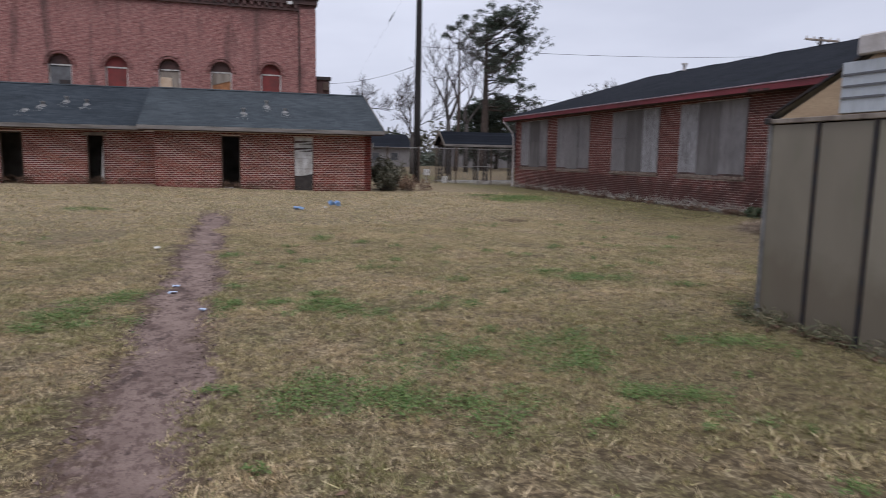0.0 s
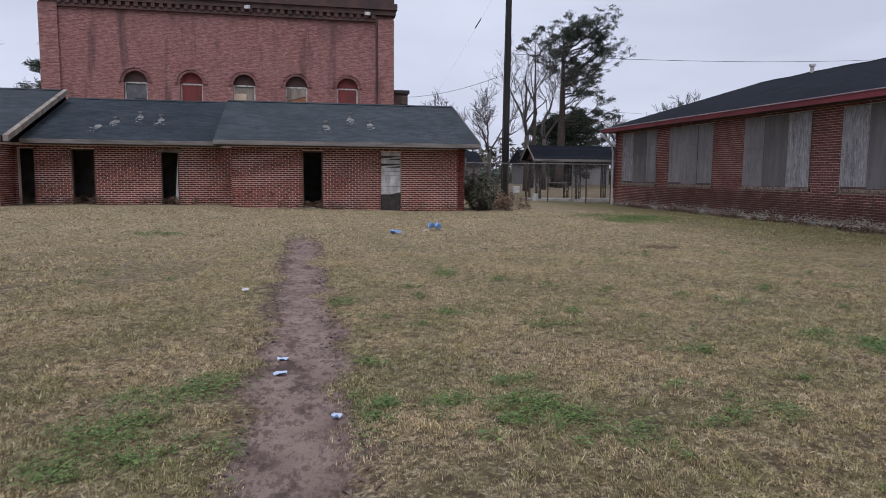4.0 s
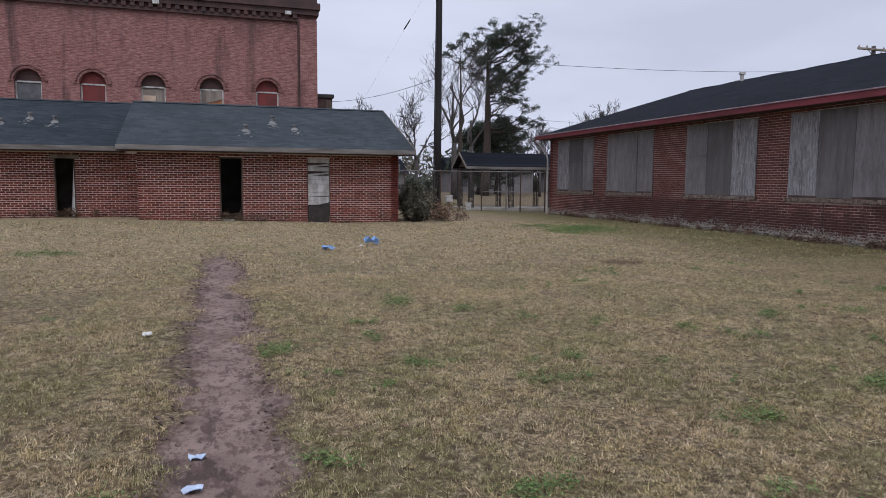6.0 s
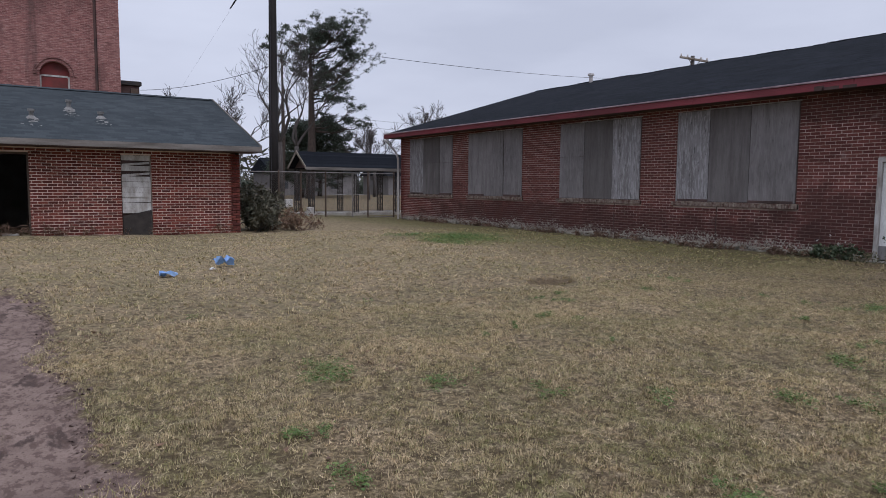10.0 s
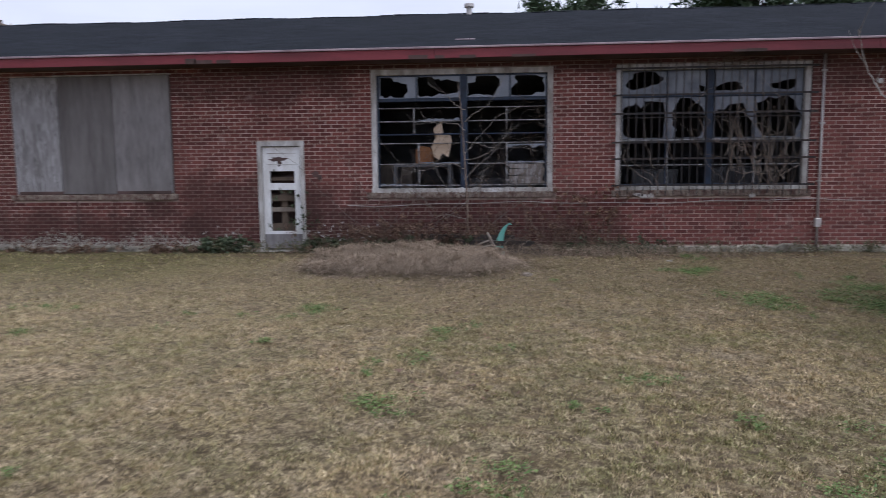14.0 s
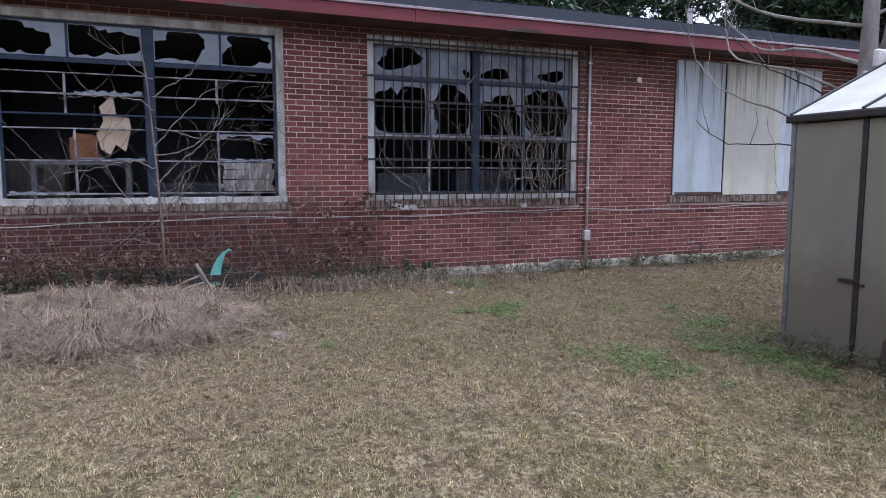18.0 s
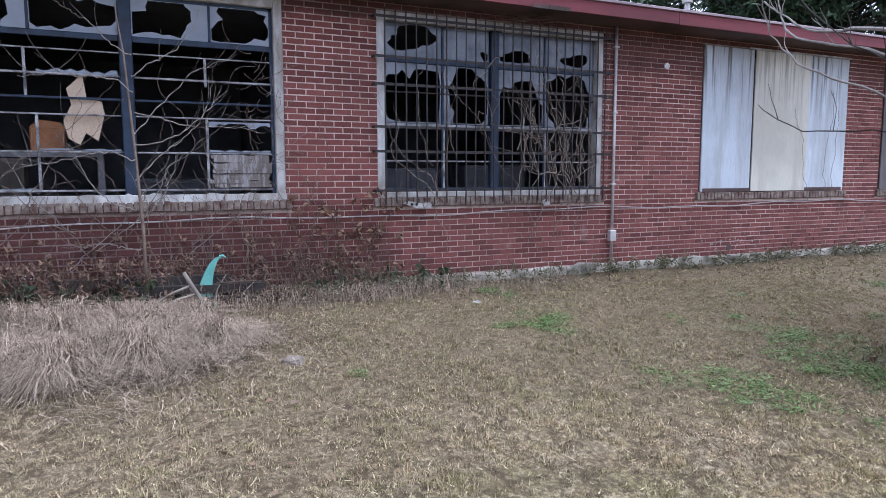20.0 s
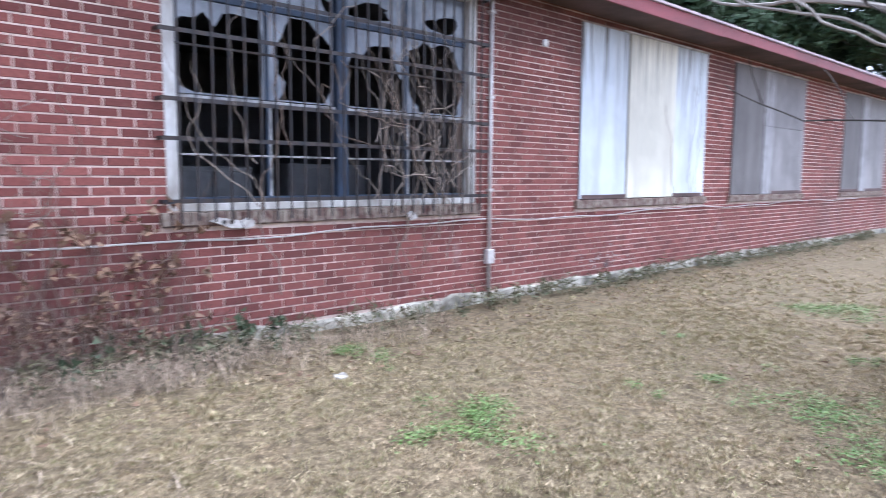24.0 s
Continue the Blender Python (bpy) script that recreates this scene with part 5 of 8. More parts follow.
def outbuilding():
    top = 2.16
    wings = (((-3.05, 4.94), OY, [(-0.73, -0.05, 0.1, 2.13), (1.94, 2.66, 0.1, 2.13)]),
             ((-10.2, -3.05), RY, [(-8.44, -7.70, 0.1, 2.13), (-5.57, -4.98, 0.1, 2.13), (-10.1, -9.6, 0.1, 2.13)]),
             ((-22.0, -10.2), OY, [(-14.2, -13.5, 0.1, 2.13)]))
    for k, ((a, b), y, holes) in enumerate(wings):
        wall = Bag()
        pierced(lambda p, q, r, s: wall.box(p, q, y + 0.008, y + 0.25, r, s), (a, b), (-0.2, top + 0.15), holes)
        w = part("wall", wall, MORTAR_OUT, outb, "pale mortar bed of the front wall", weld=True)
        rows = strip((a, b), (0.0, top + 0.1), holes, seed=40 + k)
        part("brickwork", bricks(rows, lambda u, d, z: (u, y + 0.008 - d, z), seed=50 + k), BRICK_OUT, w, "orange-red bricks with pale joints", "stuff")
    # end wall and return walls, in brick too
    for x, y0, y1, s in ((4.94, OY, OYB, 1), (-3.05, OY + 0.25, RY, -1), (-10.2, OY + 0.25, RY, 1)):
        wall = Bag().box(min(x - 0.008 * s, x - 0.25 * s), max(x - 0.008 * s, x - 0.25 * s), y0 + 0.008, y1, -0.2, top + 0.15)
        w = part("wall", wall, MORTAR_OUT, outb)
        rows = strip((y0, y1), (0.0, top + 0.1), [], seed=60)
        part("brickwork", bricks(rows, lambda u, d, z: (x - (0.008 - d) * s, u, z), seed=61), BRICK_OUT, w, "orange-red bricks with pale joints", "stuff")
    part("back_wall", Bag().box(-22, 4.9, OYB - 0.2, OYB, -0.2, 2.1).box(-22.2, -22, OY, OYB, -0.2, 2.1), BRICK_OUT, outb)
    part("gable_wall", Bag().slab([(OY + 0.02, 2.28), (OYB, 2.28), (32.0, 3.92)], 0, 4.7, 4.93), BRICK_OUT, outb, "brick gable end")
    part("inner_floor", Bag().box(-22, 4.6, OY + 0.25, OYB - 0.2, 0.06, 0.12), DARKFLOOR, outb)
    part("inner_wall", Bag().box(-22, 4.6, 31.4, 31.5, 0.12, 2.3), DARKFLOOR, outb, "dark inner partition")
    # roofs: eave, ridge, overhang
    for a, b, ye, ridge_y, ridge_z in ((-3.55, 5.34, OY - 0.6, 32.0, 4.14), (-9.75, -3.55, RY - 0.68, 33.75, 4.24), (-22.5, -9.75, OY - 0.6, 33.0, 4.46)):
        ze, zb = 2.43, 2.43
        r = Bag()
        r.poly([(a, ye, ze), (b, ye, ze), (b, ridge_y, ridge_z), (a, ridge_y, ridge_z)])
        r.poly([(a, ye, ze - 0.09), (a, ridge_y, ridge_z - 0.09), (b, ridge_y, ridge_z - 0.09), (b, ye, ze - 0.09)])
        r.poly([(a, OYB + 0.5, zb), (a, ridge_y, ridge_z), (b, ridge_y, ridge_z), (b, OYB + 0.5, zb)])
        for x in (a, b):
            r.poly([(x, ye, ze), (x, ridge_y, ridge_z), (x, ridge_y, ridge_z - 0.09), (x, ye, ze - 0.09)])
            r.poly([(x, OYB + 0.5, zb), (x, ridge_y, ridge_z), (x, ridge_y, ridge_z - 0.09), (x, OYB + 0.5, zb - 0.09)])
        part("roof", r, SHINGLE_SHADE if a == -9.75 else SHINGLE_GREY, outb, "shingle roof of the recessed part, coloured darker for its shade" if a == -9.75 else "grey asphalt shingle roof")
        part("fascia", Bag().box(a, b, ye - 0.03, ye - 0.003, ze - 0.15, ze - 0.006, 0.004), GREYWOOD, outb, "weathered grey fascia board")
        part("soffit", Bag().box(a, b, ye, ye + 0.75, ze - 0.17, ze - 0.15), SOFFIT, outb)
        cap = Bag()
        n = int((b - a) / 0.3)
        for i in range(n):
            p, q = a + (b - a) * i / n, a + (b - a) * (i + 1) / n - 0.01
            cap.poly([(p, ridge_y - 0.16, ridge_z - 0.035), (q, ridge_y - 0.16, ridge_z - 0.03), (q, ridge_y, ridge_z + 0.03), (p, ridge_y, ridge_z + 0.025)])
            cap.poly([(p, ridge_y + 0.16, ridge_z - 0.035), (p, ridge_y, ridge_z + 0.025), (q, ridge_y, ridge_z + 0.03), (q, ridge_y + 0.16, ridge_z - 0.03)])
        part("ridge_cap", cap, SHINGLE_GREY, outb)
    for x, m, p, q in ((5.345, 0, (OY - 0.6, 2.43), (32.0, 4.14)), (-9.70, 1, (OY - 0.6, 2.43), (33.0, 4.46))):
        bag = Bag().slab([(p[0], p[1] - 0.16), (q[0], q[1] - 0.16), (q[0], q[1] + 0.03), (p[0], p[1] + 0.03)], 0, x, x + (0.03 if m == 0 else 0.16))
        part("rake_board", bag, GREYWOOD if m == 0 else OLDWOOD, outb, "pale rake board along the gable" if m else "weathered rake board")
    # vents
    vents = random.Random(77)
    for x, y, h in ((0.1, 28.95, 0.2), (1.02, 29.95, 0.22), (1.7, 29.25, 0.16), (-7.3, 30.8, 0.16), (-6.6, 31.4, 0.2), (-5.82, 31.1, 0.2), (-7.75, 30.2, 0.08)):
        z = 2.43 + (y - (OY - 0.6)) * (1.71 / 4.75) - 0.06
        if x < -3.55:
            z = 2.43 + (y - (RY - 0.68)) * (1.81 / 5.08) - 0.06
        part("roof_vent", Bag().tube([(x, y, z), (x, y, z + h * 1.3)], 0.055, 8).tube([(x, y, z + h * 1.3 - 0.06), (x, y, z + h * 1.3)], 0.085, 8).tube([(x, y, z + 0.0), (x, y, z + 0.10)], [0.19, 0.06], 8), DULLVENT, outb, "small galvanised vent pipe with its flashing")
        # pale run-off crust on the shingles below the flashing
        crust, slope = Bag(), (1.71 / 4.75 if x > -3.55 else 1.81 / 5.08)
        for _ in range(26):
            u = vents.random() ** 1.3
            cx, cy, s = x + vents.gauss(0, 0.05 + 0.06 * u), y - 0.1 - 0.75 * u, vents.uniform(0.02, 0.05) * (1.2 - u)
            cz = z + 0.06 + (cy - y) * slope
            crust.poly([(cx - 1.6 * s, cy - s, cz - s * slope + 0.008), (cx + 1.4 * s, cy - 0.8 * s, cz - 0.8 * s * slope + 0.008), (cx + s, cy + s, cz + s * slope + 0.008), (cx - s, cy + 0.9 * s, cz + 0.9 * s * slope + 0.008)])
        part("runoff_crust", crust, DULLVENT, outb, "pale run-off crust below a vent", "stuff")
    # doors, frames
    for x0, x1, y in ((-0.73, -0.05, OY), (-8.44, -7.70, RY), (-5.57, -4.98, RY), (-14.2, -13.5, OY)):
        part("door_frame", Bag().box(x0, x0 + 0.04, y + 0.02, y + 0.14, 0.08, 2.13).box(x1 - 0.04, x1, y + 0.02, y + 0.14, 0.08, 2.13).box(x0 + 0.04, x1 - 0.04, y + 0.02, y + 0.14, 2.08, 2.13), RUST, outb, "rusty frame of an open doorway")
    sheet = Bag()
    sheet.slab([(-5.14, 0.08), (-4.82, 0.08), (-4.93, 2.05), (-5.01, 2.05)], 1, RY + 0.03, RY + 0.06)
    part("leaning_sheet", sheet, PEEL, outb, "white sheet leaning in the doorway")
    part("head_panel", Bag().box(-5.66, -4.86, RY - 0.01, RY + 0.006, 2.05, 2.17, 0.003), OLDWOOD, outb)
    d = part("boarded_door", Bag().box(1.96, 2.64, OY + 0.09, OY + 0.12, 0.08, 2.13), SOFFIT, outb, "doorway closed with pale slatted boards")
    rnd = random.Random(71)
    for i in range(11):
        z, tip = 0.66 + i * 0.134, rnd.uniform(-0.012, 0.012)
        if i in (7, 9):
            # a slat hanging by one end
            part("slat", Bag().slab([(1.97, z - 0.02), (2.62, z + 0.05), (2.62, z + 0.10), (1.97, z + 0.04)], 1, OY + 0.02, OY + 0.05), PEEL, d)
            continue
        part("slat", Bag().slab([(1.96, z), (2.64, z + tip), (2.64, z + tip + 0.128), (1.96, z + 0.128)], 1, OY + 0.03 + rnd.uniform(-0.012, 0.01), OY + 0.06), PEEL, d)
    part("broken_panel", Bag().slab([(1.96, 0.05), (2.64, 0.05), (2.64, 0.74), (1.96, 0.58)], 1, OY + 0.0, OY + 0.028), TRUNKDARK, d, "dark broken lower panel")
    part("doorstep_rubble", Bag().box(-0.65, -0.3, OY - 0.15, OY + 0.05, 0.0, 0.22, 0.02), CONCRETE, outb)
    part("wall_lamp", Bag().box(0.75, 0.82, OY - 0.06, OY, 2.16, 2.22, 0.01), PEEL, outb, "small white lamp holder")
    part("meter_box", Bag().box(4.94, 5.12, OY + 0.5, OY + 0.8, 1.7, 2.0, 0.01), PEEL, outb, "pale meter box on the end wall")


outbuilding()

# ------------------------------------------------------------------ the tall brick mill behind
MY = 46.0
mill = thing("mill_building", (-6, MY, -0.1), "tall old red brick mill with arched windows and a sooty cornice", "building")


def mill_building():
    x0, x1, top = -14.75, 4.68, 11.95
    cols = [-9.95, -6.95, -4.03, -1.06, 1.92]
    holes = [(c - 0.62, c + 0.62, 4.6, 6.4) for c in cols] + [(c - 0.62, c + 0.62, 1.0, 3.4) for c in cols]
    wall = Bag()
    pierced(lambda p, q, r, s: wall.box(p, q, MY, MY + 0.5, r, s), (x0, x1), (-0.2, top), holes + [(c - 0.62, c + 0.62, 6.4, 7.1) for c in cols])
    w = part("wall", wall, MILL, mill, "weathered red brick front wall")
    part("side_wall", Bag().box(x1 - 0.5, x1, MY + 0.5, MY + 18, -0.2, top).box(x0, x0 + 0.5, MY + 0.5, MY + 18, -0.2, top).box(x0, x1, MY + 18, MY + 18.5, -0.2, top), MILL, mill)
    part("roof", Bag().box(x0 + 0.5, x1 - 0.5, MY + 0.5, MY + 18, top - 0.6, top - 0.4), SHINGLE, mill)
    for c in cols:
        arch = [(c + 0.62 * math.cos(math.pi * i / 14), 6.40 + 0.62 * math.sin(math.pi * i / 14)) for i in range(15)]
        over = Bag()
        for (p, q), (r, s) in zip(arch, arch[1:]):
            over.slab([(p, q), (r, s), (r, 7.1), (p, 7.1)], 1, MY, MY + 0.5)
        part("spandrel", over, MILL, w)
        for k, (r0, r1, out) in enumerate(((0.64, 0.76, 0.04), (0.78, 0.90, 0.08))):
            hood = Bag()
            n = 22
            for i in range(n):
                a, b = math.pi * i / n + 0.012, math.pi * (i + 1) / n - 0.012
                hood.slab([(c + r0 * math.cos(a), 6.40 + r0 * math.sin(a)), (c + r1 * math.cos(a), 6.40 + r1 * math.sin(a)), (c + r1 * math.cos(b), 6.40 + r1 * math.sin(b)), (c + r0 * math.cos(b), 6.40 + r0 * math.sin(b))], 1, MY - out, MY + 0.02)
            part("arch_ring", hood, MILL, mill, "brick arch over a window", "stuff")
        win = part("window", Bag().box(c - 0.62, c + 0.62, MY + 0.30, MY + 0.34, 4.6, 7.05), DARKGLASS, mill, "arched window with a pale frame")
        ring = Bag().box(c - 0.62, c - 0.54, MY + 0.20, MY + 0.28, 4.6, 6.4).box(c + 0.54, c + 0.62, MY + 0.20, MY + 0.28, 4.6, 6.4).box(c - 0.54, c + 0.54, MY + 0.20, MY + 0.28, 6.35, 6.43)
        part("frame", ring, PEEL, win, "pale weathered window frame")
        fan = Bag().slab([(p, q) for p, q in arch], 1, MY + 0.22, MY + 0.27)
        part("fanlight", fan, REDPANEL if c in (-6.95, 1.92) else MILLDARK, win, "boarded arched top")
        i = cols.index(c)
        if i in (1, 4):
            part("infill", Bag().box(c - 0.54, c + 0.54, MY + 0.21, MY + 0.25, 4.6, 6.33), REDPANEL, win, "red painted infill panel")
        elif i == 2:
            part("infill", Bag().box(c - 0.54, c + 0.10, MY + 0.21, MY + 0.25, 4.6, 5.95), CARD, win, "pale board over part of the window")
            part("infill", Bag().box(c - 0.54, c + 0.54, MY + 0.255, MY + 0.28, 4.6, 6.33), OLDWOOD, win)
        elif i == 3:
            part("infill", Bag().box(c - 0.54, c + 0.54, MY + 0.21, MY + 0.25, 4.6, 6.33), BROWNBOX, win, "brown broken boards")
            part("infill", Bag().slab([(c - 0.54, 5.6), (c + 0.54, 5.9), (c + 0.54, 6.33), (c - 0.54, 6.33)], 1, MY + 0.18, MY + 0.205), OLDWOOD, win)
        else:
            part("infill", Bag().box(c - 0.54, c + 0.54, MY + 0.25, MY + 0.28, 5.3, 6.33), CABINET, win, "grey upper pane")
            part("fan_unit", Bag().box(c - 0.1, c + 0.5, MY + 0.12, MY + 0.25, 4.7, 5.55, 0.04), STEEL, win, "dark machine standing in the window")
    # pilaster strips, cornice
    part("pilaster", Bag().box(x1 - 0.95, x1 + 0.02, MY - 0.14, MY - 0.002, -0.2, 10.5), MILL, mill, "brick corner pilaster")
    part("pilaster", Bag().box(x0 - 0.02, x0 + 0.95, MY - 0.14, MY - 0.002, -0.2, 10.5), MILL, mill)
    # No real pipe: a dark tube drawn for the recessed panel's edge.
    part("downpipe", Bag().tube([(x1 - 1.02, MY - 0.08, 10.4), (x1 - 1.02, MY - 0.08, 2.0)], 0.06, 8), MILLDARK, mill, "dark strip standing in for a recessed panel edge")
    corn = Bag().box(x0 + 0.95, x1 - 0.95, MY - 0.14, MY - 0.002, 10.35, 10.52)
    x = x0 + 0.95
    while x < x1 - 1.0:
        corn.box(x, x + 0.22, MY - 0.20, MY - 0.141, 10.52, 10.75)
        x += 0.44
    corn.box(x0 - 0.12, x1 + 0.12, MY - 0.22, MY - 0.002, 10.75, 11.05).box(x0 - 0.2, x1 + 0.2, MY - 0.32, MY - 0.002, 11.05, 11.4).box(x0 - 0.05, x1 + 0.05, MY - 0.05, MY - 0.001, 11.4, 12.0)
    corn.box(x1 + 0.002, x1 + 0.12, MY, MY + 18.5, 10.75, 11.05).box(x1 + 0.002, x1 + 0.2, MY, MY + 18.5, 11.05, 11.4)
    part("cornice", corn, MILLDARK, mill, "stepped sooty brick cornice")
    for x in (-3.75, 3.1):
        part("cornice_vent", Bag().box(x - 0.17, x + 0.17, MY - 0.37, MY - 0.3, 10.66, 10.86, 0.02), PEEL, mill, "small pale vent in the cornice")
    shaft = thing("rooftop_block", (5.2, 47.2, -0.1), "dark boxy annex beside the mill wall", "annex")
    part("body", Bag().box(4.77, 5.62, 46.4, 48.0, -0.2, 6.25), MILLDARK, shaft)
    part("cap", Bag().box(4.76, 5.72, 46.3, 48.1, 6.253, 6.47, 0.02), STEEL, shaft)
    part("vent", Bag().box(5.2, 5.55, 46.25, 46.39, 5.6, 6.1, 0.02), RUST, shaft)


mill_building()

# ------------------------------------------------------------------ the greenhouse
gh = thing("greenhouse", (7.2, 5.15, -0.1), "small greenhouse of dirty translucent panels in a dark metal frame", "greenhouse")


def greenhouse():
    x0, x1, y0, y1, ze, zr = 5.07, 9.08, 3.96, 6.40, 1.90, 2.50
    ym = (y0 + y1) / 2
    rnd = random.Random(3)
    n = 6
    w = (x1 - x0) / n
    for yy, s in ((y1, 1), (y0, -1)):
        for i in range(n):
            a, b = x0 + w * i + 0.025, x0 + w * (i + 1) - 0.025
            part("wall_panel", Bag().box(a, b, min(yy, yy - 0.006 * s), max(yy, yy - 0.006 * s), -0.14 + rnd.uniform(0, 0.04), ze - 0.04), FIBREGLASS, gh)
        for i in range(n + 1):
            x = x0 + w * i
            part("post", Bag().box(x - 0.022, x + 0.022, min(yy - 0.03 * s, yy + 0.014 * s), max(yy - 0.03 * s, yy + 0.014 * s), -0.16, ze - 0.03, 0.004), STEEL if 0 < i < n else DULLVENT, gh, "" if 0 < i < n else "dull aluminium corner post")
        part("eave_gutter", Bag().box(x0 - 0.05, x1 + 0.05, min(yy - 0.03 * s, yy + 0.06 * s), max(yy - 0.03 * s, yy + 0.06 * s), ze - 0.03, ze + 0.035, 0.01), STEEL, gh, "black eave gutter")
    m = 4
    v = (y1 - y0) / m
    for xx, s in ((x0, -1), (x1, 1)):
        for i in range(m):
            a, b = y0 + v * i + 0.03, y0 + v * (i + 1) - 0.03
            part("wall_panel", Bag().box(min(xx, xx - 0.006 * s), max(xx, xx - 0.006 * s), a, b, -0.14, ze - 0.04), FIBREGLASS, gh)
        for i in range(1, m):
            y = y0 + v * i
            part("post", Bag().box(min(xx - 0.03 * s, xx + 0.014 * s), max(xx - 0.03 * s, xx + 0.014 * s), y - 0.022, y + 0.022, -0.16, ze - 0.03, 0.004), STEEL, gh)
        part("tie_rail", Bag().box(min(xx - 0.03 * s, xx + 0.03 * s), max(xx - 0.03 * s, xx + 0.03 * s), y0, y1, ze - 0.028, ze + 0.02, 0.006), OLDWOOD, gh, "weathered timber rail across the gable")
        part("gable_board", Bag().slab([(y0 + 0.12, ze + 0.022), (y1 - 0.12, ze + 0.022), (ym, zr - 0.05)], 0, min(xx, xx - 0.012 * s), max(xx, xx - 0.012 * s)), TANPLY, gh, "tan plywood gable board")
        vent = part("gable_vent", Bag().box(min(xx + 0.002 * s, xx + 0.03 * s), max(xx + 0.002 * s, xx + 0.03 * s), 5.08, 5.56, ze + 0.03, 2.37, 0.004), BOARD_WHITE, gh, "white louvred vent panel")
        for z in (2.05, 2.15, 2.25):
            part("louvre", Bag().box(min(xx + 0.031 * s, xx + 0.04 * s), max(xx + 0.031 * s, xx + 0.04 * s), 5.10, 5.54, z, z + 0.02), CABINET, vent)
        part("vent_motor", Bag().box(min(xx, xx + 0.06 * s), max(xx, xx + 0.06 * s), 5.1, 5.4, zr - 0.09, zr + 0.08, 0.02), GALV, gh, "grey metal cap at the gable top")
    # roof
    for yy, s in ((y1 + 0.05, 1), (y0 - 0.05, -1)):
        for i in range(n):
            a, b = x0 + w * i + 0.015, x0 + w * (i + 1) - 0.015
            pan = Bag()
            p = [(a, yy, ze + 0.038), (b, yy, ze + 0.038), (b, ym, zr), (a, ym, zr)]
            pan.poly(p).poly([(x, y, z - 0.008) for x, y, z in reversed(p)])
            part("roof_panel", pan, ROOFPLASTIC, gh)
        for i in range(n + 1):
            x = x0 + w * i
            bar = Bag().slab([(yy, ze + 0.03), (ym, zr - 0.005), (ym, zr + 0.018), (yy, ze + 0.053)], 0, x - 0.014, x + 0.014)
            part("glazing_bar", bar, STEEL, gh)
    part("ridge", Bag().box(x0 - 0.03, x1 + 0.03, ym - 0.04, ym + 0.04, zr, zr + 0.035, 0.01), STEEL, gh, "dark ridge bar")
    part("tie_rail", Bag().box(x0, x1, y1 - 0.02, y1 - 0.008, 1.0, 1.04), GALV, gh)
    part("torn_patch", Bag().slab([(7.62, -0.12), (8.18, -0.12), (8.16, 0.12), (8.05, 0.30), (7.9, 0.34), (7.75, 0.18)], 1, y1 + 0.001, y1 + 0.005), MUD, gh, "brown muddy tear at the foot of a panel")
    part("latch", Bag().box(8.40, 8.56, y1 + 0.002, y1 + 0.03, 0.55, 0.58, 0.004).box(8.34, 8.40, y1 + 0.002, y1 + 0.014, 0.53, 0.55), STEEL, gh, "dark bent latch")
    part("inner_stage", Bag().box(x0 + 0.2, x1 - 0.2, y0 + 0.1, y0 + 0.8, 0.68, 0.74), OLDWOOD, gh, "timber staging inside")


greenhouse()


# ------------------------------------------------------------------ poles, wires, fence, canopy
def sag_wire(a, b, drop, n=24):
    a, b = Vector(a), Vector(b)
    return [tuple(a.lerp(b, i / n) - Vector((0, 0, drop * 4 * (i / n) * (1 - i / n)))) for i in range(n + 1)]


